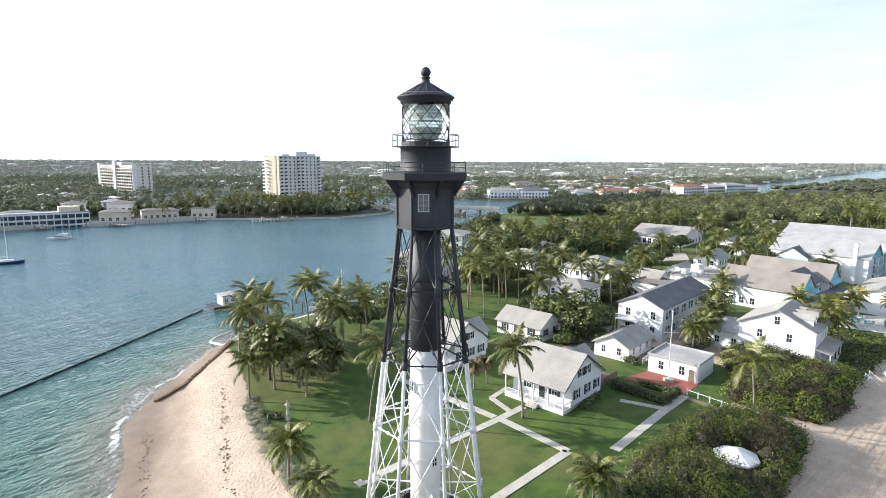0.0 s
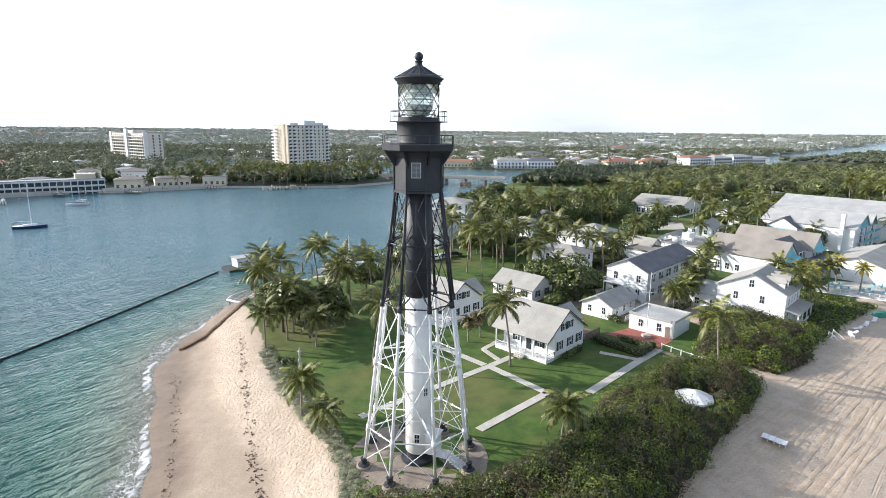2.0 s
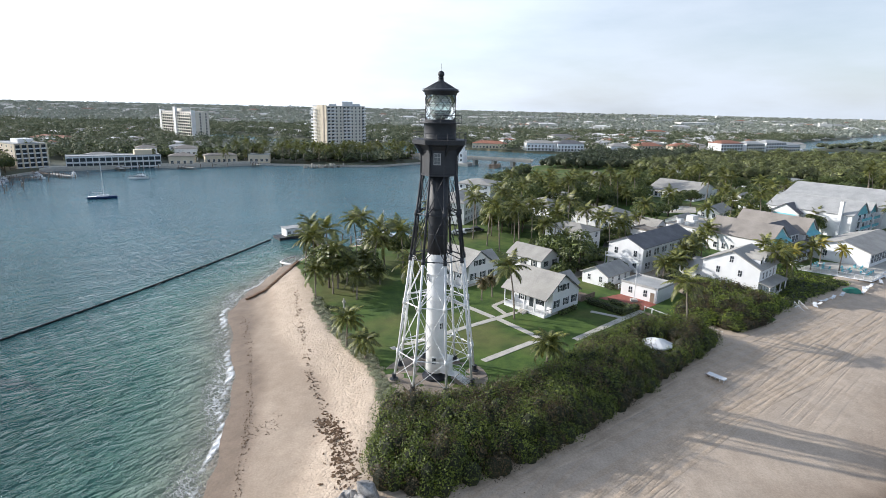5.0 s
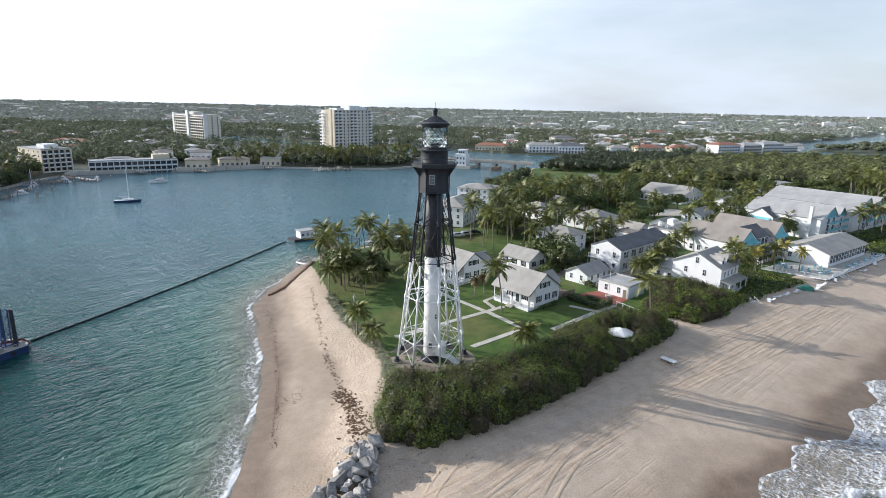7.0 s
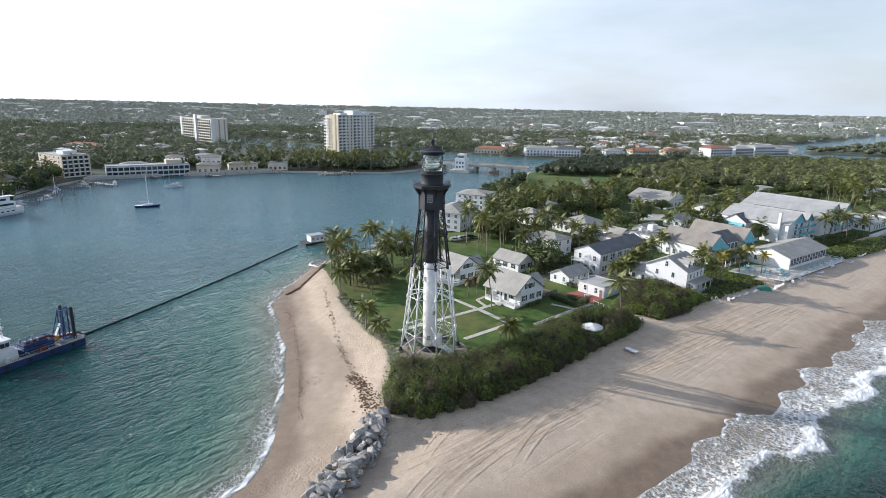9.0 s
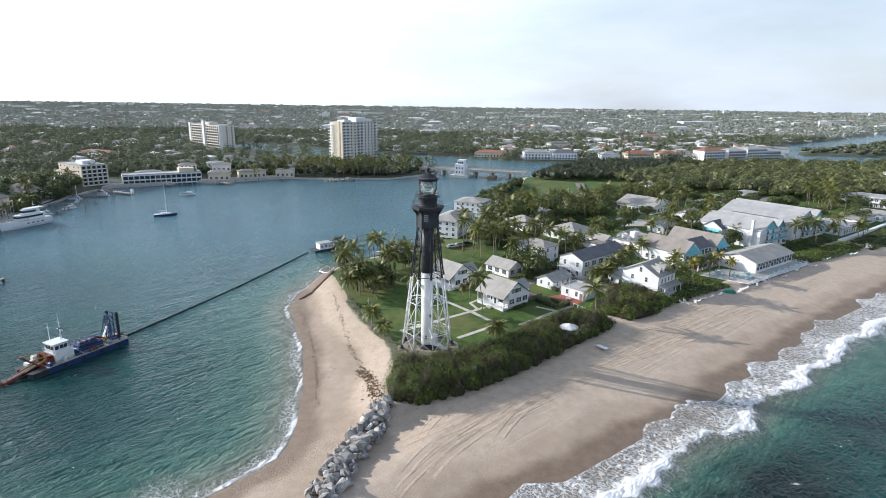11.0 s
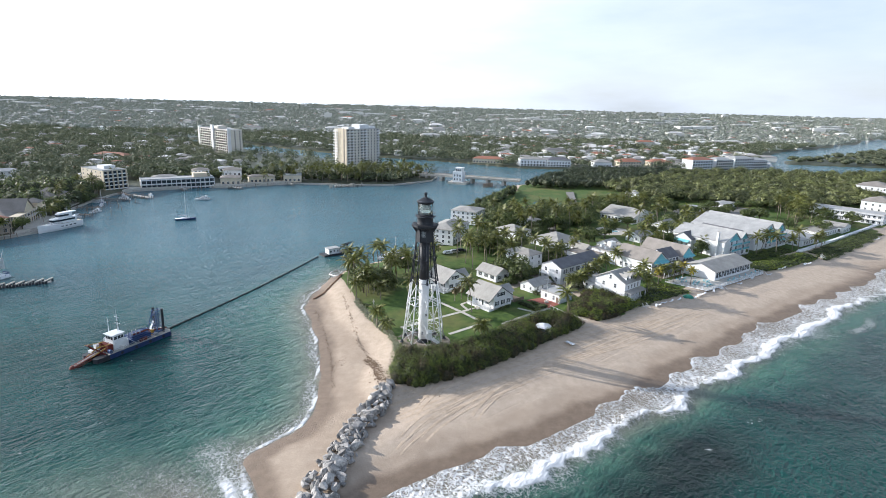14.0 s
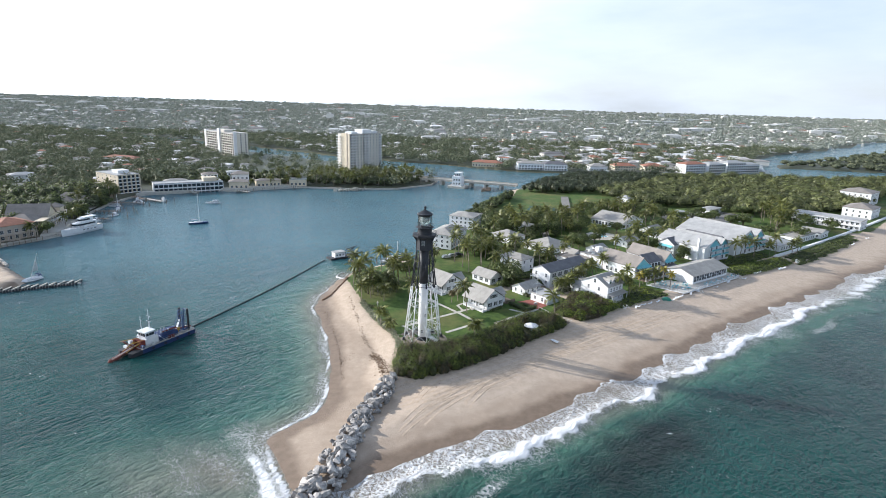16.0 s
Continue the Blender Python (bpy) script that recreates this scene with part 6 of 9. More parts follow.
# umbrella shelter on the dune and the beach loungers
um = thing("parasol", "white octagonal beach parasol above the bushes", "parasol", pose(35.7, 7.6, 3.25))
part("pole", Shape().tube((0, 0, -.9), (0, 0, 3.1), .05, n=8), M_WOOD, um)
for k in range(8):
    a0, a1 = math.tau * k / 8, math.tau * (k + 1) / 8
    p0, p1 = Vector((math.cos(a0) * 2.45, math.sin(a0) * 2.45, 2.25)), Vector((math.cos(a1) * 2.45, math.sin(a1) * 2.45, 2.25))
    part("canopy_panel", Shape().sheet([p0, p1, Vector((0, 0, 3.1))], .03).sheet([p0 - Vector((0, 0, .25)), p1 - Vector((0, 0, .25)), p1, p0], .02), M_CANVAS, um)
    part("rib", Shape().tube((0, 0, 3.05), p0 - Vector((0, 0, .03)), .02, n=4), M_WOOD, um)
tb = thing("garden_table", "small white table under the parasol", "table", pose(35.7, 7.6, 3.0))
part("tabletop", Shape().lathe([(.7, .85), (.72, .88), (.7, .91)], 16), M_WHITE, tb)
for k in range(4):
    part("leg", Shape().tube((.45 * math.cos(k * 1.57 + .8), .45 * math.sin(k * 1.57 + .8), -.1), (.3 * math.cos(k * 1.57 + .8), .3 * math.sin(k * 1.57 + .8), .86), .03), M_WHITE, tb)


def lounger():
    t = thing("sun_lounger", "white plastic sun lounger on the sand", "lounger", None, "beach loungers")
    part("seat", Shape().box(-.33, -1.0, .3, .33, .35, .36).box(-.35, -1.0, .26, -.29, .35, .32), M_HULL, t)
    part("backrest", Shape().sheet([(-.33, .35, .36), (.33, .35, .36), (.33, .95, .75), (-.33, .95, .75)], .05), M_HULL, t)
    for x in (-.3, .3):
        for y in (-.85, .3):
            part("leg", Shape().tube((x, y, -.02), (x, y, .3), .035, n=5), M_HULL, t)
    return t


lo = lounger()
lo_spots = [(41.5, 1.5), (42.0, 1.0), (42.5, .5), (42.9, .1), (79.4, 34), (83.3, 37.2), (86.7, 39.2), (99.4, 46.6), (101.2, 48.2), (103, 49.4), (131.6, 70), (142.1, 76.2), (97.6, 44.6), (151, 84.5), (153, 86), (155, 87.2), (168, 94), (170, 95.3), (172, 96.5), (188, 110), (240, 148), (243, 150), (262, 166)]
lo_spots += [(x + 1.0 + .3 * (k % 3), y + .9 - .25 * (k % 2)) for k, (x, y) in enumerate(lo_spots[4:]) if k % 3 == 0] + [(90.5, 41.6), (108, 52.6), (123, 62.8)]
for i, (x, y) in enumerate(lo_spots):
    m = pose(x, y, ground_z(x, y) + .02, 0, 0, A2 + (20 if i < 4 else 35 * math.sin(i * 2.1)) - 90 * (i >= 4) + (80 if i < 4 else 0))
    if i == 0:
        lo.matrix_basis = m
    else:
        copy_thing(lo, m)
tp = thing("tarpaulin", "heap of loungers under a green tarpaulin", "tarpaulin", pose(95, 44.8, ground_z(95, 44.8)))
s = Shape()
n = 9
for j in range(n):
    for i in range(n):
        u, v = i / (n - 1) * 2 - 1, j / (n - 1) * 2 - 1
        z = 1.0 * (1 - max(abs(u), abs(v)) ** 4) + .12 * math.sin(5 * u + 3 * v)
        s.v.append((u * 1.8, v * 1.2, max(z, -.05)))
s.f = [(j * n + i, j * n + i + 1, (j + 1) * n + i + 1, (j + 1) * n + i) for j in range(n - 1) for i in range(n - 1)]
part("sheet", s, material("green_tarp", (0.03, 0.20, 0.14), rough=0.5), tp, smooth=True)


# fence of posts along the boardwalk; dark boards added for hedge and shade behind the cottage
fn = thing("rail_fence", "low white post and rail fence along the boardwalk", "fence")
fp = [Vector((41.9, 29.6, 3.0)), Vector((45.6, 23.6, 3.0)), Vector((51.4, 17.0, 2.9))]
for a, b in zip(fp[:-1], fp[1:]):
    n = int((b - a).length / 1.7)
    for i in range(n):
        p, q = a.lerp(b, i / n), a.lerp(b, (i + 1) / n)
        part("post", Shape().box(p.x - .07, p.y - .07, 2.6, p.x + .07, p.y + .07, p.z + 1.0), M_WHITE, fn)
        part("rail", Shape().tube(p + Vector((0, 0, .85)), q + Vector((0, 0, .85)), .05, n=4), M_WHITE, fn)
dk = thing("garden_deck", "dark boards added for the hedge and shade beside the cottage", "deck", pose(30.2, 34.2, 3.0, 0, 0, ANG))
for i in range(18):
    part("board", Shape().box(0, .3 * i, .12, 5.2, .3 * i + .28, .2), M_WOOD, dk)
for i in range(12):
    part("fence_board", Shape().box(.1 + .42 * i, -.12, -.1, .48 + .42 * i, -.06, 1.2), M_WOOD, dk)


def parked_car(x, y, rz, paint, label):
    t = thing("car", label, "car", pose(x, y, ground_z(x, y) + .06, 0, 0, rz))
    s = Shape()
    prof = [(-2.2, .35), (2.2, .35), (2.25, .75), (1.2, .95), (.6, 1.45), (-1.3, 1.48), (-2.0, 1.0), (-2.25, .9)]
    s.add([(px, -.85, pz) for px, pz in prof] + [(px, .85, pz) for px, pz in prof], [tuple(range(8)), tuple(reversed(range(8, 16)))] + [(i, 8 + i, 8 + (i + 1) % 8, (i + 1) % 8) for i in range(8)])
    part("body", s, paint, t)
    part("side_glass", Shape().box(-1.3, -.865, .98, .75, .865, 1.36), M_GLASS, t)
    part("windscreen", Shape().sheet([(.66, -.75, 1.42), (1.18, -.75, .98), (1.18, .75, .98), (.66, .75, 1.42)][::-1], .04), M_GLASS, t)
    for px in (-1.35, 1.35):
        for py in (-.82, .82):
            w = part("wheel", Shape().tube((px, py - .12, .33), (px, py + .12, .33), .33, n=14), M_RUBBER, t)
            part("rim", Shape().tube((px, py - .13, .33), (px, py + .13, .33), .19, n=10), M_STEEL, w)
    return t


for i, (x, y, rz) in enumerate([(8, 96, 20), (11, 98.5, 22), (14, 101, 18), (60, 92, 60), (62.5, 95.5, 62), (172, 212, 40), (178, 217, 42), (184, 222, 40), (168, 222, 40), (176, 228, 42)]):
    parked_car(x, y, rz, (M_HULL, M_STEEL, M_BLACK, M_HULL, M_BLUEPAINT)[i % 5], ("white parked car", "grey parked car", "black parked car", "white parked car", "blue parked car")[i % 5] + " on the asphalt")

# ---- sea grape, dune plants ----
BUSH = [(-6.2, -10), (-6.8, -20), (-6.4, -25), (-4, -26.6), (-1, -26.3), (4, -24.3), (9, -21.2), (14.5, -17.2), (21, -12), (32, -2), (42.3, 7.6), (49, 14.8), (42.5, 20.8), (33, 15.5), (25.5, 9.5), (20, 3.2), (14.5, -2.6), (8.8, -6.8), (2, -9.6)]


def thicket(name, label, poly, n, seed, rad, high, mat, leaves, size, base=None, gap=1.0, second=None, share=.2, avoid=(), inner=None):
    """A dense shrub mass: inner lumps of twigs, by default in a shade-dark colour, and a coat of leaves, in one thing.
    """
    pts = scatter(poly, n, seed, gap, avoid)
    r = random.Random(seed)
    t = thing(name, label, "shrubs", kind="stuff")
    edge = poly + poly[:1]
    cs, rs, core = [], [], Shape()
    for x, y in pts:
        d = float(seg_dist(np.array([x]), np.array([y]), edge)[0])
        big = float(wobble(np.array([x]), np.array([y]), .55, seed)[0])
        k = min(1.0, .55 + d / 5)
        zz = ground_z(x, y) if base is None else base
        hh = high * k * r.uniform(.8, 1.1) * (1 + .22 * big)
        rr = rad * r.uniform(.8, 1.2)
        cs.append((x, y, zz + hh * .42))
        rs.append((rr, hh * .6))
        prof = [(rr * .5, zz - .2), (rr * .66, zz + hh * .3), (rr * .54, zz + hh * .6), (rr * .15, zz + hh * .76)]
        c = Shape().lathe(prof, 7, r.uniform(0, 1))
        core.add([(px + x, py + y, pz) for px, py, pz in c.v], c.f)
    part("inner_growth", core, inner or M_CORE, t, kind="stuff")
    cs, rs = np.array(cs), np.array(rs)
    pick = np.array([r.random() < share for _ in cs])
    if second is None:
        pick[:] = False
    cloud("leaves", "", "", cs[~pick], rs[~pick], leaves, size, mat, seed, parent=t)
    if pick.any():
        cloud("leaves", "", "", cs[pick], rs[pick], leaves, size, second, seed + 1, parent=t)
    return t


thicket("sea_grape", "dense sea grape thicket with round green leaves", BUSH, 360, 3, 1.65, 4.6, M_GRAPE, 680, .105, gap=1.02, second=M_GRAPER, share=.3, avoid=((35.7, 7.6, 3.3), (34.5, 5.2, 2.6)))
thicket("sea_grape", "dense sea grape thicket by the beach house", [(47.5, 27), (50, 22.5), (55, 19.5), (60, 22), (66, 27.5), (72, 33), (69, 38), (62, 46), (57, 44), (54, 36)], 150, 4, 1.8, 3.4, M_GRAPE, 480, .14, gap=1.2, second=M_GRAPER, share=.4)
thicket("dune_shrubs", "low dark green dune shrubs", [(73, 32.5), (84, 41), (97, 50), (91, 57), (86, 61), (80, 47), (74, 37)], 120, 5, 1.5, 1.5, M_GRAPE, 110, .18, gap=1.2, second=M_TREE, share=.4)
thicket("dune_shrubs", "low green dune shrubs below the hotel", [(140, 80), (152, 86), (172, 98.5), (181, 106), (178, 112), (160, 101), (141, 90)], 170, 6, 1.7, 1.7, M_TREE, 100, .22, gap=1.3, second=M_GRAPE, share=.5)
thicket("dune_shrubs", "low green plants on the dune slope", [(184, 104), (206, 121), (232, 142), (252, 160), (250, 168), (228, 150), (205, 131), (184, 116)], 150, 7, 1.8, 1.3, M_TREE, 80, .25, gap=1.6)
thicket("dune_shrubs", "dense dark green shrubs between pavilion and hotel", [(127, 89), (150, 98), (177, 117), (172, 121), (146, 104), (124, 94)], 110, 9, 1.6, 1.6, M_GRAPE, 110, .2, gap=1.3, second=M_TREE, share=.5)
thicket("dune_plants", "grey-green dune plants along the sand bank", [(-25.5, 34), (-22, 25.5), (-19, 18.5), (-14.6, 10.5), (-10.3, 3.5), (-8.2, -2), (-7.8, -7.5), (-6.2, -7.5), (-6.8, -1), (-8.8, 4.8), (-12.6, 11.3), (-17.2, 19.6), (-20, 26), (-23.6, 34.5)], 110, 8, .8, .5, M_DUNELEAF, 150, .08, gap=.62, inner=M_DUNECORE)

# ---- palms ----
pal = {"a": palm_parts(11, 9.2, .10), "b": palm_parts(12, 10.6, .16), "c": palm_parts(13, 6.3, .08, 22, 3.9), "d": palm_parts(14, 12.5, .10), "e": palm_parts(15, 5.2, .05, 28, 3.7),
       "y": palm_parts(16, 6.5, .05, 20, 2.6, M_PALMY, label="young coconut palm with yellow fronds"),
       "p": palm_parts(17, 3.4, .1, 30, 3.1, M_PALM, 1.25, "bushy pandanus with drooping strap leaves"), "q": palm_parts(18, 4.0, .1, 34, 2.0, M_PANDAN, 1.5, "screw pine with brown hanging leaves")}
spots = [("b", 15.1, 24.1, 40), ("a", 45.7, 19.2, 10), ("e", 16.5, 1.0, 0), ("b", -6.0, 24.8, 200), ("a", -29.5, 49.6, 170), ("c", -23.9, 33.1, 0), ("e", -15.7, 33.7, 50), ("a", -20.6, 40.7, 90),
         ("e", -14.4, 10.1, 30), ("p", -10.8, 5.4, 80), ("c", 79.5, 82.4, 10), ("c", 88.3, 87.0, 60), ("c", 84.8, 62.5, 30), ("a", 75.5, 44.0, 240), ("y", 101.3, 65.4, 0), ("y", 101.6, 58.6, 120), ("c", 96.0, 61.0, 10),
         ("c", 80.6, 46.3, 50), ("a", 50.8, 82.1, 20), ("d", 15.4, 81.8, 0), ("d", 18.0, 73.7, 90), ("a", 28.5, 70.0, 140), ("d", 39.3, 86.5, 30), ("a", 23.9, 86.3, 310),
         ("a", -30.1, 64.6, 20), ("b", -24.4, 51.2, 300), ("c", -21.1, 45.1, 80), ("c", -19.1, 44.1, 10), ("a", -14.1, 52.8, 210), ("b", -11.9, 57.1, 60), ("a", -7.4, 57.7, 330), ("c", -15.0, 43.9, 45), ("p", -11.9, 43.9, 15),
         ("q", 9.8, 34.5, 0), ("q", 12.2, 36.6, 70), ("e", 52.5, 47.5, 0), ("e", 56, 50.5, 66), ("e", 59, 53, 150), ("c", 61, 55.5, 20), ("c", 64.5, 58, 80),
         ("c", -21, 37, 25), ("c", -17.0, 38.5, 110), ("b", -26, 44, 300), ("a", -9, 64, 100), ("c", -3, 68, 20), ("b", -17, 68, 20), ("a", -20.5, 72, 60), ("a", 2, 76, 15), ("b", -2, 84, 200),
         ("d", 12, 90, 40), ("a", 18, 95, 280), ("d", 24, 78, 180), ("b", 30, 92, 75), ("a", 35, 99, 20), ("d", 21, 104, 10), ("c", 34, 66, 10), ("b", 33, 75, 250), ("a", 27, 98, 99), ("a", 47, 92, 5), ("c", 55, 86, 30), ("c", 58, 90, 70), ("c", 52, 97, 20), ("b", 64, 97, 200), ("e", 66, 104, 0),
         ("y", 88, 56, 40), ("e", 92, 63.5, 10), ("c", 68, 66, 20), ("c", 72, 70, 90), ("c", 128, 108, 10), ("a", 153, 107, 50), ("b", 156, 109, 150), ("a", 164, 110, 10), ("c", 176, 117, 80), ("c", 190, 121, 0), ("c", 196, 126, 60), ("a", 182, 122, 30)]
# trees also keep out of the strip before each building
OPEN = FOOT + [(x - 1.5, y - 7.5, 4.6) for x, y, _ in FOOT] + [(84 + 5 * k, 150 + 4 * k, 7) for k in range(5)]
club_zone = [(100, 100), (122, 118), (132, 136), (150, 160), (160, 185), (130, 230), (108, 205), (100, 172), (84, 150), (78, 124)]
spots += [(rnd.choice("abcda"), x, y, rnd.uniform(0, 360)) for x, y in scatter(club_zone, 30, 31, 4.4, OPEN)]
vill_zone = [(14, 96), (40, 98), (58, 104), (56, 140), (80, 150), (100, 168), (104, 190), (84, 200), (52, 202), (30, 185), (34, 150), (26, 125), (14, 108)]
spots += [(rnd.choice("abcde"), x, y, rnd.uniform(0, 360)) for x, y in scatter(vill_zone, 46, 32, 4.2, OPEN)]
spots += [(rnd.choice("pepc"), x, y, rnd.uniform(0, 360)) for x, y in scatter([(-33, 62), (-26, 44), (-14, 42), (-2, 58), (6, 100), (-4, 92), (-20, 80)], 5, 33, 5.0, FOOT)]
spots += [(rnd.choice("abdc"), x, y, rnd.uniform(0, 360)) for x, y in scatter([(205, 165), (235, 185), (262, 225), (240, 235), (215, 200)], 18, 34, 4.0, FOOT)]
# the park's palm avenue on the far bank
spots += [(rnd.choice("abca"), x, y, rnd.uniform(0, 360)) for x, y in scatter([(-135, 306), (-112, 320), (-70, 318), (-36, 325), (-8, 356), (-6, 376), (-30, 395), (-70, 375), (-110, 350), (-140, 330)], 66, 35, 4.4, FOOT)]
used = set()
for kind_, x, y, rz in spots:
    sc = rnd.uniform(.88, 1.12) if len(used) > 30 else 1.0
    m = pose(x, y, ground_z(x, y), 0, 0, rz) @ Matrix.Scale(sc, 4)
    src = pal[kind_]
    if kind_ not in used:
        used.add(kind_)
        src.matrix_basis = pose(x, y, ground_z(x, y), 0, 0, rz)
    else:
        o = copy_thing(src, m)
        o.scale = (sc, sc, sc)

# ---- broad-leaved trees near the houses ----
trees = [tree_parts(21, 6.5, 3.6), tree_parts(22, 8.5, 4.6), tree_parts(23, 4.6, 2.8)]
tspots = scatter(vill_zone, 105, 41, 2.9, OPEN) + scatter([(104, 190), (98, 236), (140, 262), (150, 240), (150, 225), (122, 205)], 30, 44, 4.0, OPEN) + scatter(club_zone, 24, 42, 4, OPEN) + scatter([(-30, 66), (-24, 46), (-14, 46), (-2, 60), (4, 100), (-16, 86)], 4, 43, 5.2, FOOT)
tspots += scatter([(205, 150), (262, 190), (240, 238), (150, 238), (148, 200), (165, 188)], 46, 45, 5.0, FOOT)
tspots += [(-21, 49), (-16, 55), (-22.5, 41), (-24.5, 47.5), (34, 60), (35.5, 57), (124, 104), (127, 106.5), (74, 118), (78, 122), (82, 127), (60, 148), (64, 152), (30, 64)]
for i, (x, y) in enumerate(tspots):
    if i < 3:
        trees[i].matrix_basis = pose(x, y, ground_z(x, y), 0, 0, i * 47)
    else:
        sc = rnd.uniform(.75, 1.15)
        o = copy_thing(trees[i % 3], pose(x, y, ground_z(x, y), 0, 0, i * 47))
        o.scale = (sc, sc, sc)

# low garden shrubs between the cottages
for i, (x, y) in enumerate(scatter([(22, 60), (36, 50), (50, 50), (66, 62), (70, 72), (58, 104), (36, 94), (24, 76)], 80, 46, 2.2, FOOT)):
    o = copy_thing(trees[2], pose(x, y, ground_z(x, y) - .9, 0, 0, i * 61))
    sc = rnd.uniform(.42, .78)
    o.scale = (sc, sc, sc)
    tagged(o, "low dark green garden shrub beside the cottages", "shrub", "garden shrubs")

# ---- woods ----
M_WOODS = leaf_material("hammock_leaf", (0.105, 0.125, 0.044), (0.235, 0.25, 0.092), patch=0.11, depth=0.75)
# dark base colour stands for the shade within the crowns
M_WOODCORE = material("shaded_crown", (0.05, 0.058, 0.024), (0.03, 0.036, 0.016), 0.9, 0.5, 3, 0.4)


def wood(name, label, poly, n, seed, gap, height, rad, mat, leaves, size, avoid=(), squat=.36, jit=.5):
    """Many separate trees: trunks, inner crowns with shade painted into their colour, and a coat of leaves over rounded
    lumps.
    """
    pts = scatter(poly, n, seed, gap, avoid)
    r = random.Random(seed)
    cs, rs, trunks, core = [], [], Shape(), Shape()
    for x, y in pts:
        z = ground_z(x, y)
        k = r.uniform(.6, 1.25)
        hh, rr = height * (.35 + .65 * k) * r.uniform(.9, 1.1), rad * k
        trunks.tube((x, y, z - .3), (x + r.uniform(-.4, .4), y + r.uniform(-.4, .4), z + hh * .6), .22, .12, 5)
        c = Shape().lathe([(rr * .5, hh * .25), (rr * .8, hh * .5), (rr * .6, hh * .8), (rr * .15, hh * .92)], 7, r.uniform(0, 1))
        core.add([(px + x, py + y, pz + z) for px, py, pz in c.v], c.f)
        a0 = r.uniform(0, math.tau)
        for q in range(4):
            a = a0 + q * 1.9
            o = rr * (.5 if q else .05)
            cs.append((x + math.cos(a) * o, y + math.sin(a) * o, z + hh * (r.uniform(.5, .68) if q else .72)))
            rs.append((rr * r.uniform(.48, .62), hh * squat * r.uniform(.75, 1.0)))
    t = thing(name, label, "woods", kind="stuff")
    part("trunks", trunks, M_BARK, t, kind="stuff")
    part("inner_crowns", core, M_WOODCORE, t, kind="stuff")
    cloud("crowns", "", "", cs, rs, leaves, size, mat, seed, parent=t, jit=jit, low=-.15)
    return t


wood("casuarina_wood", "dark row of casuarina trees beside the park", [(72, 316), (100, 360), (136, 416), (205, 438), (240, 432), (215, 390), (165, 350), (150, 318), (120, 312), (90, 310)], 240, 51, 4.2, 6.6, 3.8, M_PINE, 75, .55, squat=.5)
wood("mangrove", "dark shore trees along the inlet", [(16, 186), (34, 238), (50, 272), (60, 298), (64, 300), (58, 268), (46, 240), (30, 195)], 60, 52, 3, 5, 3.0, M_TREE, 70, .4, FOOT)
wood("hardwood_wood", "broad dense green woodland between beach and waterway", [(140, 312), (165, 345), (215, 388), (242, 430), (334, 432), (418, 432), (516, 462), (600, 490), (720, 560), (620, 500), (500, 420), (400, 340), (330, 265), (300, 250), (268, 240), (240, 242), (225, 232), (206, 250), (160, 262), (145, 285)], 560, 53, 7.2, 7.0, 5.8, M_WOODS, 150, .62, FOOT, squat=.55, jit=.28)
wood("hardwood_wood", "broad dense green woodland farther along the barrier", [(420, 350), (520, 440), (640, 530), (800, 590), (1500, 1150), (1500, 1080), (900, 720), (620, 470)], 420, 54, 10, 10, 9.0, M_WOODS, 50, 1.2)
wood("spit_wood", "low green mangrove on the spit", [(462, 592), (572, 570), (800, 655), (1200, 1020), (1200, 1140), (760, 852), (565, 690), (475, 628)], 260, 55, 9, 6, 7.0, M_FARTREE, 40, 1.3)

# ---- jetty boulders ----
boulders = []
for k in range(9):
    r = random.Random(100 + k)
    bm = bmesh.new()
    ext = Vector((r.uniform(.95, 1.3), r.uniform(.7, .95), r.uniform(.55, .8)))
    for q in range(15):
        d = Vector((r.uniform(-1, 1), r.uniform(-1, 1), r.uniform(-1, 1)))
        d = d / max(abs(d.x), abs(d.y), abs(d.z)) * r.uniform(.82, 1.0)
        bm.verts.new((d.x * ext.x * .9, d.y * ext.y * .9, d.z * ext.z * .9))
    hull = bmesh.ops.convex_hull(bm, input=bm.verts[:])
    bmesh.ops.delete(bm, geom=list({v for v in hull["geom_interior"] + hull["geom_unused"] if isinstance(v, bmesh.types.BMVert)}), context='VERTS')
    bmesh.ops.dissolve_limit(bm, angle_limit=radians(14), verts=bm.verts[:], edges=bm.edges[:])
    bmesh.ops.bevel(bm, geom=bm.edges[:], offset=.05, segments=1, affect='EDGES')
    me = bpy.data.meshes.new("boulder")
    bm.to_mesh(me)
    bm.free()
    me.materials.append(M_ROCK)
    boulders.append(me)
jet = [(-8.2, -26.8, 2.4), (-10.0, -35.0, 3.2), (-13.0, -43.0, 2.6), (-14.6, -52.0, 3.2), (-16.4, -61.0, 3.5), (-18.2, -69.5, 3.9), (-22.5, -81.0, 3.6)]
r = random.Random(5)
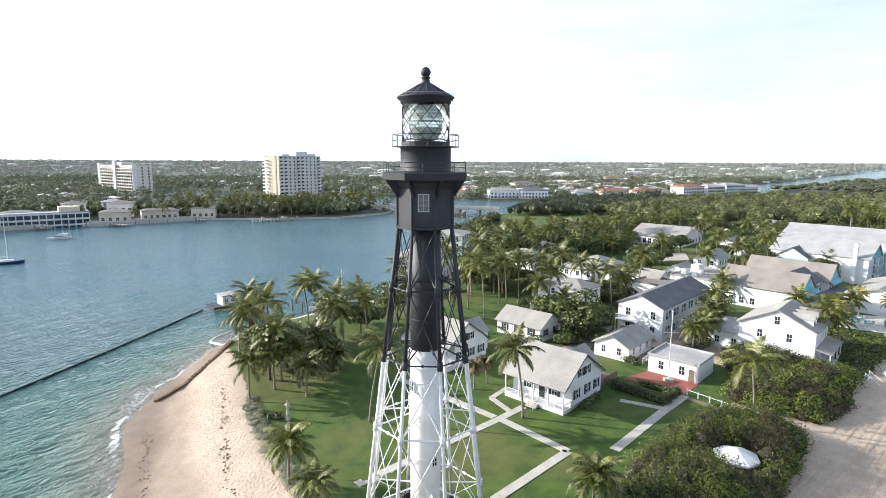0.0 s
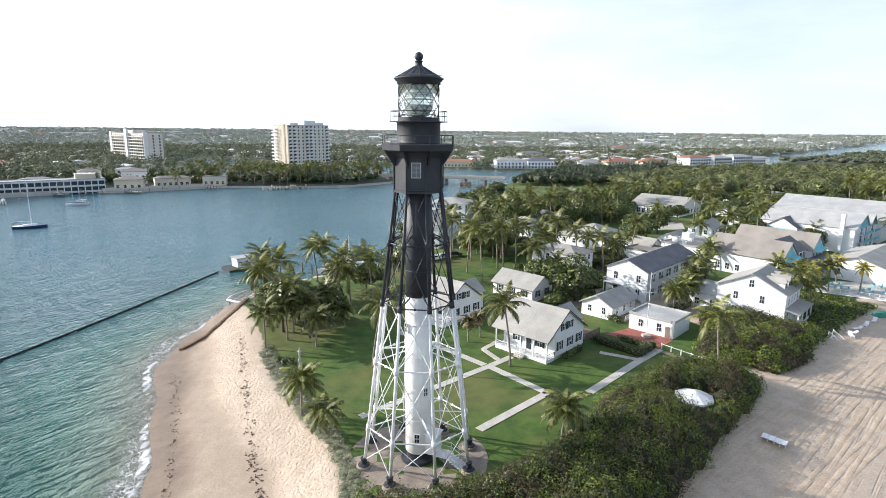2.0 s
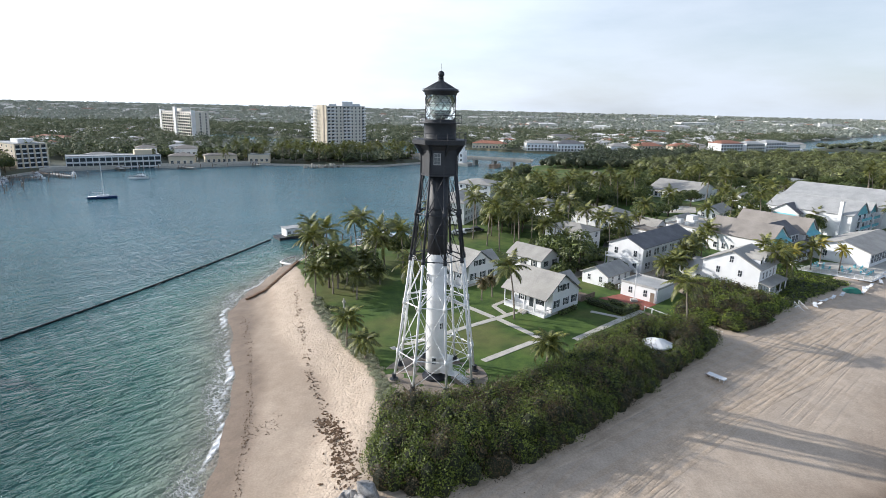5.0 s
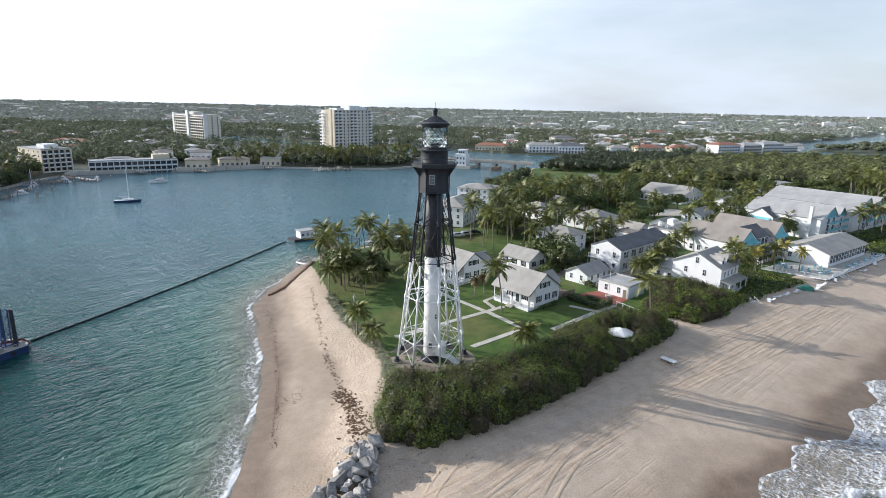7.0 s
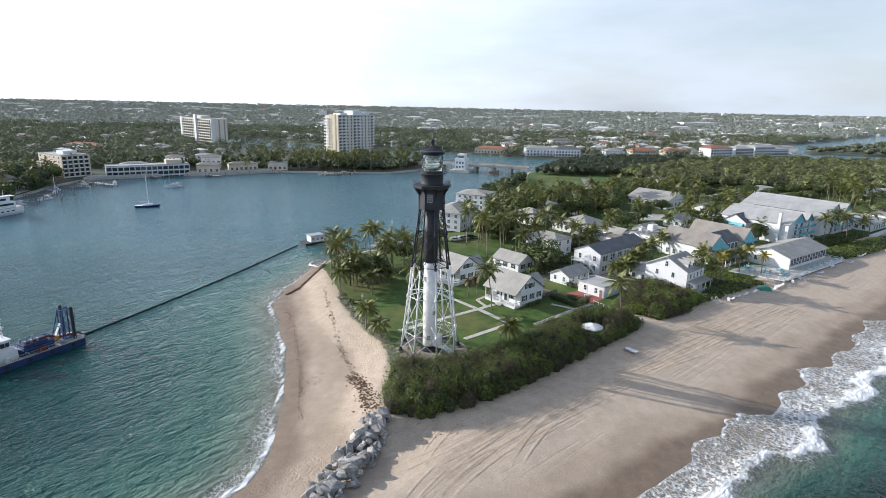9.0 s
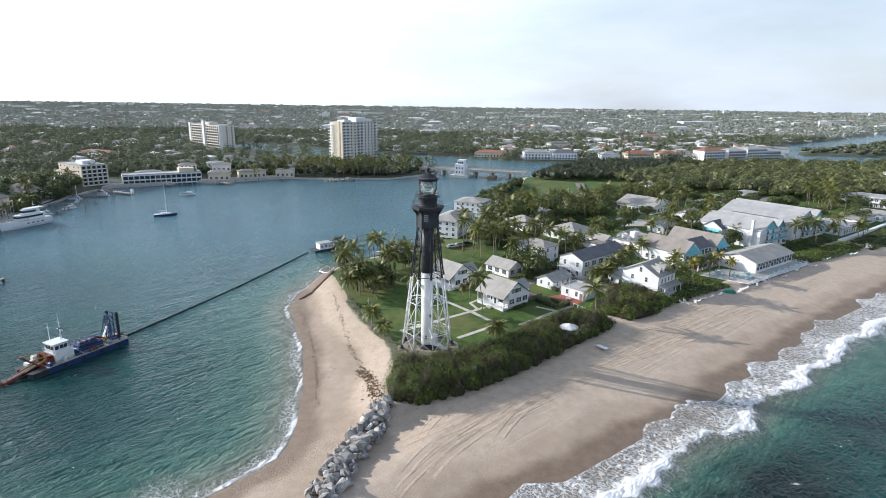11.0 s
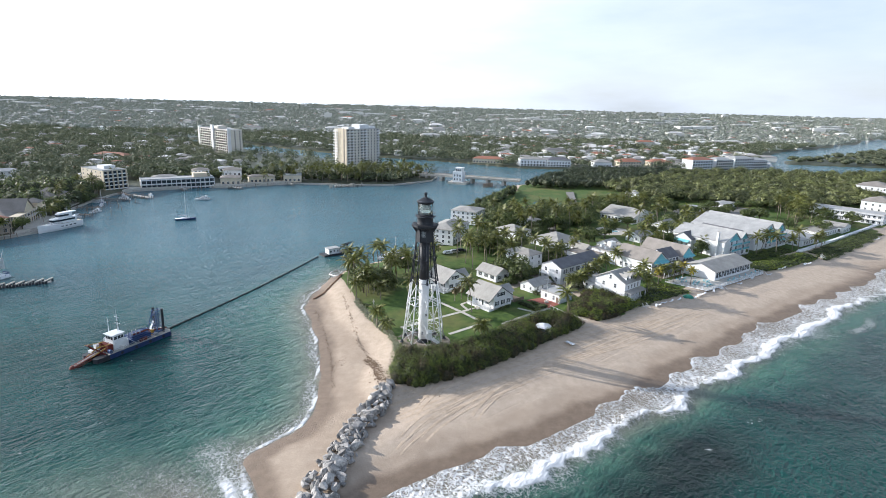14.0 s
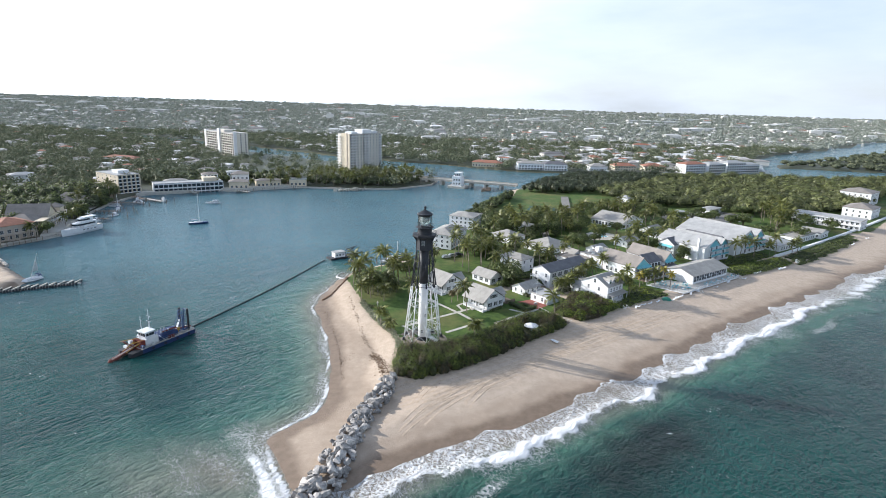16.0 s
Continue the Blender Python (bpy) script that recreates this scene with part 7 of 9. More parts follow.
for (ax, ay, aw), (bx, by, bw) in zip(jet[:-1], jet[1:]):
    a, b = Vector((ax, ay, 0)), Vector((bx, by, 0))
    side = Vector((-(b - a).y, (b - a).x, 0)).normalized()
    nn = int((b - a).length * 5.4)
    for i in range(nn):
        u = (i + r.random()) / nn
        hw = aw + (bw - aw) * u
        w = r.uniform(-1, 1)
        p = a.lerp(b, u) + side * w * hw
        sz = r.uniform(.55, 1.0) if r.random() < .55 else r.uniform(.95, 1.45)
        if abs(w) > .75:
            sz *= .8
        g = max(ground_z(p.x, p.y), -.5)
        ob = new("boulder", boulders[r.randrange(9)])
        ob.matrix_basis = pose(p.x, p.y, g + sz * .3 + (1 - w * w) * .95, r.uniform(-28, 28), r.uniform(-28, 28), r.uniform(0, 360)) @ Matrix.Scale(sz, 4)
        tagged(ob, "grey angular granite boulder of the jetty", "boulder", "jetty boulders")

# dry seaweed along the tide lines
weed = Shape()
r = random.Random(9)


def weed_line(pts, n, spread, size=1.0):
    for a, b in zip(pts[:-1], pts[1:]):
        for _ in range(n):
            u = r.random()
            x = a[0] + (b[0] - a[0]) * u + r.gauss(0, spread)
            y = a[1] + (b[1] - a[1]) * u + r.gauss(0, spread)
            z = ground_z(x, y)
            if z < .25:
                continue
            for _k in range(2):
                k = r.uniform(.04, .14) * r.uniform(.6, size)
                t0 = r.uniform(0, 6.3)
                px, py = x + r.gauss(0, .2), y + r.gauss(0, .2)
                weed.add([(px + k * math.cos(t0 + q * 1.57) * (1 if q % 2 else .5), py + k * math.sin(t0 + q * 1.57) * (1 if q % 2 else .5), z + .05 + r.uniform(0, .03)) for q in range(4)] + [(px, py, z + .10), (px, py, z - .15)],
                         [(0, 1, 4), (1, 2, 4), (2, 3, 4), (3, 0, 4), (1, 0, 5), (2, 1, 5), (3, 2, 5), (0, 3, 5)])


weed_line([(-29.5, 40), (-25.9, 27.6), (-21.4, 12), (-18.5, 1.9), (-14.3, -8.5), (-11, -14)], 44, .3, 2.2)
weed_line([(-14.5, -9), (-11.4, -15.5), (-9.2, -24)], 190, .8, 3.4)
weed_line([(-37.4, 30.3), (-31, 12.8), (-25.4, -5.9), (-23.6, -13.2), (-21.4, -23.7)], 44, .28)
weed_line([(-21.3, -7.4), (-22.6, -12.0)], 34, .8)
weed_line([(-6, -29), (3, -30), (12, -24)], 14, .9)
part_weed = tagged(part("seaweed", weed, M_SEAWEED), "dark dry seaweed strewn along the tide line", "seaweed", kind="stuff")

# tyre tracks along the ocean beach: pairs of shallow pressed grooves with raised rims
tracks = Shape()
r = random.Random(44)
TD, TN = Vector((.80, .60, 0)), Vector((-.60, .80, 0))
for k in range(13):
    off = r.uniform(14, 26)
    s0, s1 = max(r.choice((0, 2, 4, 20, 34)), 12 + (off - 14) * .95), r.uniform(70, 150)
    sweep, ph, amp = r.uniform(-9, 5), r.uniform(0, 6), r.uniform(.3, 1.2)
    for side in (-.85, .85):
        rows_ = []
        n = int((s1 - s0) / 1.1)
        for i in range(n + 1):
            u = s0 + (s1 - s0) * i / n
            o = off + side + sweep * math.exp(-(u - s0) / 12) + amp * math.sin(u * .06 + ph)
            c = Vector((-9, -65, 0)) + TD * u + TN * o
            fade = min(1, i / 4, (n - i) / 4) * (.6 + .4 * math.sin(u * .35 + ph * 2))
            for w, hh in ((-.30, -.025), (-.17, .045), (0, -.005), (.17, .045), (.30, -.025)):
                q = c + TN * w
                rows_.append((q.x, q.y, ground_z(q.x, q.y) + .012 + hh * max(fade, .08)))
        tracks.add(rows_, [(i * 5 + j, (i + 1) * 5 + j, (i + 1) * 5 + j + 1, i * 5 + j + 1) for i in range(n) for j in range(4)])
tagged(part("tyre_tracks", tracks, M_SAND, smooth=True), "tyre tracks pressed into the beach sand", "tracks", kind="stuff")

# ---- waterfront works ----
M_OLDWOOD = material("red_brown_timber", (0.25, 0.15, 0.09), (0.16, 0.10, 0.065), 0.9, 0.9, 8, 0.3)
gr = thing("groyne", "low weathered timber groyne on the point", "groyne")
gp = [(-40, 40), (-38.2, 45), (-36.4, 49.8), (-34.6, 56), (-33.8, 61.5)]
for a, b in zip(gp[:-1], gp[1:]):
    n = 6
    for i in range(n):
        x, y = a[0] + (b[0] - a[0]) * i / n, a[1] + (b[1] - a[1]) * i / n
        x2, y2 = a[0] + (b[0] - a[0]) * (i + .95) / n, a[1] + (b[1] - a[1]) * (i + .95) / n
        g = max(ground_z(x, y), 0)
        part("plank", Shape().sheet([(x - .3, y, g + .38), (x2 - .3, y2, g + .38), (x2 + .3, y2, g + .38), (x + .3, y, g + .38)][::-1], .9), M_OLDWOOD, gr)
rail = thing("pipe_bend", "white curved discharge pipe on the point", "pipe")
part("bend", Shape().path([(-33.8, 62, 1.9), (-36.8, 63.5, 1.8), (-39.5, 66.5, 1.4), (-39.5, 70, 1.2), (-37, 72.5, 1.5)], .25, 8), M_WHITEIRON, rail, smooth=True)
part("support", Shape().tube((-36.8, 63.5, -.5), (-36.8, 63.5, 1.7), .12).tube((-39.5, 68, -1), (-39.5, 68, 1.3), .12), M_WOOD, rail)


def pier(name, label, a, b, w, z, mat=None, step=2.5):
    t = thing(name, label, "dock")
    a, b = Vector((*a, 0)), Vector((*b, 0))
    d = (b - a).normalized()
    s = Vector((-d.y, d.x, 0)) * w / 2
    up = Vector((0, 0, z))
    n = max(2, int((b - a).length / 1.0))
    for i in range(n):
        p, q = a.lerp(b, i / n), a.lerp(b, (i + .94) / n)
        part("plank", Shape().sheet([p - s + up, q - s + up, q + s + up, p + s + up], .12), mat or M_WOOD, t)
    m = max(1, int((b - a).length / step))
    for i in range(m + 1):
        p = a.lerp(b, i / m)
        for e in (s, -s):
            part("pile", Shape().tube(p + e + Vector((0, 0, -1.5)), p + e + Vector((0, 0, z + .8)), .16, n=7), M_WOOD, t)
    return t


pier("dock", "old timber dock with tall piles near the point", (-30, 82), (-37, 92), 3, 1.5)
pier("dock", "timber dock behind the palms", (-14, 94), (-22, 104), 2.5, 1.5)
pier("dock", "long grey dock by the condominium", (-221, 246), (-208, 236), 2.5, 1.4)
pier("dock", "white dock before the apartments", (-190, 274), (-183, 266), 3, 1.4, M_CONC)
pier("dock", "timber dock before the lodge", (-157, 285), (-147, 279), 3, 1.4, M_CONC)
pier("dock", "small dock before the motel row", (-121, 312), (-114, 305), 2, 1.4, M_CONC)
pier("dock", "concrete fender pier on the park bank", (-62, 314), (-80, 304), 5, 1.2, M_CONC, 2)
pier("dock", "yacht dock before the tan villa", (-206, 150), (-197, 156), 3, 1.5)
pier("dock", "timber quay before the red-roofed house", (-214, 98), (-202, 119), 3, 1.6, M_CONC)
gy_ = thing("groyne", "rubble groyne with timber cross beams", "groyne")
for i in range(34):
    u = i / 33
    x, y = -170 + 28 * u, 37 + 16 * u
    if i % 3 == 0:
        part("beam", Shape().box(x - .3, y - 2.4, .95, x + .3, y + 2.0, 1.3), M_CONC, gy_, "pale weathered cross beam")
    for k, yy in enumerate((-1.9, 1.7)):
        part("pile", Shape().tube((x, y + yy, -2), (x, y + yy, .85 + .25 * ((i * 7 + k * 3) % 4) / 3), .36, n=7), M_BLACK, gy_)
    part("rubble", Shape().lathe([(1.2, -1.2), (1.1, -.1), (.6, .4)], 7), M_ROCK, gy_).location = (x, y, 0)
# loose mooring piles
for i, (x, y) in enumerate([(-204, 232), (-199, 236), (-212, 214), (-206, 205), (-201, 200), (-205, 182), (-198, 178), (-140, 292), (-132, 297), (-117, 300), (-196, 172), (-203, 196), (-28, 96), (-25, 93), (-34, 86), (-20, 99), (-17, 101)]):
    p = thing("mooring_pile", "dark wooden mooring pile in the water", "pile", pose(x, y, 0), "mooring piles")
    part("shaft", Shape().tube((0, 0, -3), (0.05, 0, 2.6), .22, .18, 8), M_WOOD, p)
    part("cap", Shape().lathe([(.2, 2.58), (.2, 2.65), (.02, 2.85)], 8), M_BLACK, p)

# ---- boats ----
def hull_shape(L, B, H, draft=.4, bow=.45, n=14, sheer=.25):
    """A hull along +y, stern at y = 0, with a pointed raised bow."""
    s = Shape()
    for i in range(n + 1):
        u = i / n
        w = B / 2 * (1 - max(0, (u - (1 - bow)) / bow) ** 2.2) * (.88 + .12 * min(1, u * 4))
        w = max(w, .03)
        top = H * (1 + sheer * max(0, u - .4) ** 1.5 * 2)
        s.v += [(-w, u * L, top), (-w * .92, u * L, top * .35), (-w * .55, u * L * .985, -draft), (w * .55, u * L * .985, -draft), (w * .92, u * L, top * .35), (w, u * L, top)]
    for i in range(n):
        for k in range(5):
            s.f.append((i * 6 + k, i * 6 + k + 1, (i + 1) * 6 + k + 1, (i + 1) * 6 + k))
        s.f.append((i * 6 + 5, i * 6, (i + 1) * 6, (i + 1) * 6 + 5))
    s.f += [(5, 4, 3, 2, 1, 0), tuple(range(n * 6, n * 6 + 6))]
    return s


def sailboat(x, y, rz, L, hullmat, mast=12, label="moored sailing boat with bare mast", roll=0):
    t = thing("sailboat", label, "boat", pose(x, y, 0, 0, roll, rz))
    part("hull", hull_shape(L, L * .3, .95), hullmat, t, smooth=False)
    part("deck", Shape().prism([(-L * .13, .15), (L * .13, .15), (L * .135, L * .55), (.05, L * .95), (-.05, L * .95), (-L * .135, L * .55)], .96, 1.03), M_HULL, t)
    part("cabin", Shape().prism([(-.7, L * .3), (.7, L * .3), (.75, L * .5), (.3, L * .72), (-.3, L * .72), (-.75, L * .5)], 1.03, 1.55), M_HULL, t)
    part("cockpit_cover", Shape().sheet([(-.9, .6, 2.5), (.9, .6, 2.5), (.9, 2.4, 2.6), (-.9, 2.4, 2.6)], .06).tube((-.85, .7, 1), (-.85, .7, 2.5), .03).tube((.85, .7, 1), (.85, .7, 2.5), .03).tube((-.85, 2.3, 1), (-.85, 2.3, 2.5), .03).tube((.85, 2.3, 1), (.85, 2.3, 2.5), .03), M_BLUEPAINT, t)
    part("mast", Shape().tube((0, L * .55, 1.5), (0, L * .55, mast), .17, .1, 8), M_HULL, t)
    part("boom", Shape().tube((0, L * .55, 2.4), (0, L * .12, 2.5), .07, n=6).tube((0, L * .5, 2.55), (0, L * .15, 2.65), .16, n=6), M_CANVAS, t)
    for p in ((0, L * .97, 1.3), (0, .1, 1.0), (-L * .14, L * .5, 1), (L * .14, L * .5, 1)):
        part("stay", Shape().tube(p, (0, L * .55, mast - .2), .018, n=4), M_STEEL, t)
    part("spreader", Shape().tube((-.9, L * .55, mast * .6), (.9, L * .55, mast * .6), .03, n=4), M_STEEL, t)
    return t


sailboat(-146, 166.0, -68, 11, M_BLUEPAINT, 18)
s2 = sailboat(-161.0, 58.5, 160, 8.5, M_HULL, 14, "stranded white sailing boat heeling with torn sail", -27)
part("sail", Shape().sheet([(0, 4.6, 5.0), (.05, 2.3, 4.4), (.25, 3.0, 7.8), (0, 4.65, 11.4)], .02), M_CANVAS, s2, "half-hoisted white mainsail")


def motor_yacht(x, y, rz, L, label="white motor yacht moored along the dock", tall=1.0):
    t = thing("motor_yacht", label, "boat", pose(x, y, 0, 0, 0, rz))
    B = L * .24
    k = L / 26 * tall
    part("hull", hull_shape(L, B, 2.5 * k, .5, .5), M_HULL, t)
    part("deck", Shape().prism([(-B * .42, .2), (B * .42, .2), (B * .44, L * .5), (.1, L * .93), (-.1, L * .93), (-B * .44, L * .5)], 2.52 * k, 2.62 * k), M_PAVE, t)
    part("main_cabin", Shape().prism([(-B * .38, L * .14), (B * .38, L * .14), (B * .38, L * .5), (B * .22, L * .68), (-B * .22, L * .68), (-B * .38, L * .5)], 2.6 * k, 4.7 * k), M_HULL, t)
    part("window_band", Shape().prism([(-B * .385, L * .18), (B * .385, L * .18), (B * .385, L * .5), (B * .225, L * .685), (-B * .225, L * .685), (-B * .385, L * .5)], 3.5 * k, 4.2 * k), M_GLASS, t)
    part("upper_cabin", Shape().prism([(-B * .3, L * .22), (B * .3, L * .22), (B * .3, L * .44), (B * .2, L * .54), (-B * .2, L * .54), (-B * .3, L * .44)], 4.7 * k, 6.4 * k), M_HULL, t)
    part("window_band", Shape().prism([(-B * .305, L * .3), (B * .305, L * .3), (B * .305, L * .44), (B * .205, L * .545), (-B * .205, L * .545), (-B * .305, L * .44)], 5.3 * k, 6.0 * k), M_GLASS, t)
    part("hardtop", Shape().prism([(-B * .33, L * .12), (B * .33, L * .12), (B * .33, L * .46), (-B * .33, L * .46)], 6.5 * k, 6.7 * k), M_HULL, t)
    part("mast", Shape().tube((0, L * .3, 6.6 * k), (0, L * .28, 9 * k), .12, .05).tube((-1 * k, L * .29, 7.8 * k), (1 * k, L * .29, 7.8 * k), .06), M_HULL, t)
    for i in range(4):
        for sx in (-1, 1):
            yy = L * (.2 + .1 * i)
            part("porthole", Shape().box(sx * B * .478 - .04, yy, 1.4 * k, sx * B * .478 + .04, yy + .9 * k, 1.8 * k), M_GLASS, t)
    railing_into(t, (-B * .4, L * .5, 2.6 * k), (-.2, L * .94, 3.0 * k), .9, M_STEEL)
    railing_into(t, (B * .4, L * .5, 2.6 * k), (.2, L * .94, 3.0 * k), .9, M_STEEL)
    return t


motor_yacht(-189.0, 149.0, 162, 23.5, tall=1.4)
motor_yacht(-153, 235, 118, 10, "small white cabin cruiser on the inlet")
motor_yacht(-212, 236, 200, 10, "white motor boat tied to the dock")
motor_yacht(-200, 168, 150, 9, "blue-white motor boat among mooring piles")
motor_yacht(-14, 99.5, 120, 11, "white sport boat at the timber dock")
sailboat(-11, 104, 100, 9, M_HULL, 9)
motor_yacht(248, 452, 80, 16, "white motor yacht on the waterway")
motor_yacht(-214, 92, 100, 7, "small grey launch near the sand")

# work barge with a small cabin at the pipeline's end
bg = thing("work_barge", "flat work barge with white cabin and pipe crane", "barge", pose(-43.4, 102.5, 0, 0, 0, 38))
part("pontoon", Shape().box(-7, -2.6, -.4, 7, 2.6, .8), M_BLACK, bg)
part("cabin", Shape().box(-4.4, -1.9, .8, .8, 1.9, 3.2), M_WHITE, bg)
part("cabin_roof", Shape().box(-4.7, -2.2, 3.2, 1.1, 2.2, 3.4), M_WHITEROOF, bg)
for x in (-3.5, -1.8, -.1):
    window_into(bg, pose(x, -1.9, 1.6), .8, .8)
part("crane_frame", Shape().path([(2.2, -1.2, .8), (3.4, -1.2, 3.6), (8.5, 0, 4.8)], .2, 6).path([(2.2, 1.2, .8), (3.4, 1.2, 3.6), (8.5, 0, 4.8)], .2, 6).path([(5.5, -1.4, .8), (6.4, 0, 4.3), (5.5, 1.4, .8)], .17, 5).tube((3.4, -1.2, 3.6), (3.4, 1.2, 3.6), .14).tube((8.5, 0, 4.6), (8.5, 0, .6), .06), M_BLACK, bg)
pl = thing("floating_pipe", "long black floating dredge pipeline", "pipe")
pa, pb = Vector((-78.2, 11.5, .15)), Vector((-50.5, 97.0, .15))
nseg = 16
pp = [pa.lerp(pb, i / nseg) + Vector((1.4 * math.sin(math.pi * i / nseg), -.3 * math.sin(math.pi * i / nseg), 0)) for i in range(nseg + 1)]
for a, b in zip(pp[:-1], pp[1:]):
    part("pipe_length", Shape().tube(a, b, .155, n=10).tube(a, a.lerp(b, .05), .22, n=10), M_RUBBER, pl)

# ---- cutter dredge ----
dr = thing("dredge", "blue cutter dredge with white wheelhouse and red ladder", "dredge", pose(-83.4, -1.6, 0, 0, 0, math.degrees(math.atan2(23.3, 11.9)) - 90) @ Matrix.Scale(.86, 4))
part("hull", Shape().prism([(-3.9, -9), (3.9, -9), (3.9, 13), (2.2, 14), (-2.2, 14), (-3.9, 13)], -.6, 1.5), M_BLUEPAINT, dr)
part("pontoon", Shape().prism([(2.2, -13.5), (3.9, -13), (3.9, -9.01), (1.3, -9.01), (1.3, -12)], -.6, 1.45), M_BLACK, dr)
part("pontoon", Shape().prism([(-3.9, -13), (-2.2, -13.5), (-1.3, -12), (-1.3, -9.01), (-3.9, -9.01)], -.6, 1.45), M_BLACK, dr)
part("deck", Shape().prism([(-3.8, -9), (3.8, -9), (3.8, 12.9), (2.1, 13.9), (-2.1, 13.9), (-3.8, 12.9)], 1.5, 1.58), M_CONC, dr)
part("lower_house", Shape().box(-2.4, -6.5, 1.58, 2.4, -1.5, 3.9), M_HULL, dr)
for x in (-1.4, .3):
    window_into(dr, pose(x, -6.5, 2.3), .8, .8)
wh = part("wheelhouse", Shape().prism([(-1.9, -6.2), (1.9, -6.2), (2.0, -2.6), (-2.0, -2.6)], 3.9, 6.4), M_HULL, dr)
for x in (-1.25, 0, 1.25):
    part("pane", Shape().box(x - .52, -6.23, 4.9, x + .52, -6.15, 5.9), M_GLASS, wh)
for y in (-5.4, -4.2, -3.2):
    part("pane", Shape().box(1.88, y - .45, 4.9, 2.02, y + .45, 5.9), M_GLASS, wh)
    part("pane", Shape().box(-2.02, y - .45, 4.9, -1.88, y + .45, 5.9), M_GLASS, wh)
part("wheelhouse_roof", Shape().prism([(-2.2, -6.6), (2.2, -6.6), (2.2, -2.3), (-2.2, -2.3)], 6.4, 6.58), M_HULL, dr)
part("mast", Shape().tube((-.3, -3, 6.6), (0, -3, 14), .11, .06).tube((.3, -3, 6.6), (0, -3, 14), .11, .06).tube((-1.3, -3, 9.4), (1.3, -3, 9.4), .08).tube((-.9, -3, 11.4), (.9, -3, 11.4), .07).tube((-1.8, -4.9, 6.6), (-1.8, -4.9, 11.4), .1, .06).tube((-2.5, -4.9, 10.2), (-1.1, -4.9, 10.2), .06), M_HULL, dr)
part("radar", Shape().lathe([(.28, 9.6), (.3, 9.9), (.1, 10)], 10).box(-.7, -.08, 8.3, .7, .08, 8.5), M_BLACK, dr).location = (0, -3, 0)
part("engine_house", Shape().box(-2.6, -1.2, 1.58, 2.6, 6.5, 3.3).box(-2.0, 0, 3.3, 2.0, 5.5, 3.7), M_BLUEPAINT, dr)
for y in (.8, 2.2, 3.6):
    part("exhaust", Shape().tube((-1, y, 3.6), (-1, y, 4.6), .18, n=8).tube((1, y, 3.6), (1, y, 4.4), .3, n=8), M_STEEL, dr)
la = part("ladder", Shape().path([(-.75, -7.4, 2.3), (-.75, -13, 1.5), (-.6, -18.2, .3)], .22, 6).path([(.75, -7.4, 2.3), (.75, -13, 1.5), (.6, -18.2, .3)], .22, 6).path([(-.75, -7.4, 1.5), (-.7, -13, .7), (-.6, -18.0, -.2)], .16, 6).path([(.75, -7.4, 1.5), (.7, -13, .7), (.6, -18.0, -.2)], .16, 6), M_RUST, dr, "red oxide lattice cutter ladder")
for i in range(9):
    y, z = -8.0 - 1.15 * i, 2.2 - .17 * i
    part("cross_bar", Shape().tube((-.75, y, z), (.75, y, z), .1).tube((-.75, y, z - .75), (-.75, y - 1.1, z - .1), .08).tube((.75, y, z - .75), (.75, y - 1.1, z - .1), .08), M_RUST, la)
part("suction_pipe", Shape().path([(0, -6.6, 2.4), (0, -12, 1.7), (0, -18, .4)], .3, 8), M_CONC, la, "grey suction pipe in the ladder")
part("cutter_head", Shape().lathe([(.2, -.9), (.8, -.5), (.9, .1), (.4, .7)], 9), M_RUST, la).matrix_basis = pose(0, -18.6, .0, 90, 0, 0)
part("gantry_base", Shape().box(-2.3, -8.4, 1.58, -.95, -6.7, 3.9).box(.95, -8.4, 1.58, 2.3, -6.7, 3.9).box(-2.3, -8.0, 3.4, 2.3, -7.1, 4.0), M_RUST, dr, "red oxide gantry before the deckhouse")
for x in (-1.5, 1.5):
    part("hydraulic_ram", Shape().tube((x, -7.6, 3.4), (x * .8, -11.2, 2.2), .17, n=8).tube((x * .8, -11.2, 2.2), (x * .75, -13.4, 1.5), .09, n=6), M_YELLOW, dr, "yellow hydraulic ram")
    part("side_stair", Shape().sheet([(x * 1.75, -1.4, 3.9), (x * 2.2, -1.4, 3.9), (x * 2.2, .8, 1.6), (x * 1.75, .8, 1.6)], .12), M_HULL, dr)
for z in (2.4, 3.0):
    part("pipe_rack", Shape().tube((3.3, -1, z), (3.3, 7, z), .13, n=7).tube((-3.3, 2, z), (-3.3, 8, z), .13, n=7), M_BLUEFRAME, dr)
part("tower_stair", Shape().sheet([(-.9, 8.0, 2.0), (-.1, 8.0, 2.0), (-.1, 9.9, 5.6), (-.9, 9.9, 5.6)], .1), M_HULL, dr, "white stair to the spud tower")
part("bridge_wing", Shape().box(-3.0, -5.9, 3.9, 3.0, -2.3, 4.0).box(-3.0, -5.9, 4.0, -2.92, -2.3, 4.9).box(2.92, -5.9, 4.0, 3.0, -2.3, 4.9), M_HULL, dr)
for x, y in ((-3.9, -5), (-3.9, 0), (-3.9, 5), (-3.9, 10), (3.9, -5), (3.9, 0), (3.9, 5), (3.9, 10)):
    part("tyre_fender", Shape().tube((x - .14, y, .8), (x + .14, y, .8), .5, n=12), M_RUBBER, dr)
part("a_frame", Shape().tube((-2.6, -9.5, 1.5), (-.5, -13.2, 5.4), .18).tube((2.6, -9.5, 1.5), (.5, -13.2, 5.4), .18).tube((-.5, -13.2, 5.4), (.5, -13.2, 5.4), .16).tube((0, -13.2, 5.4), (0, -6.5, 3.9), .05), M_RUST, dr)
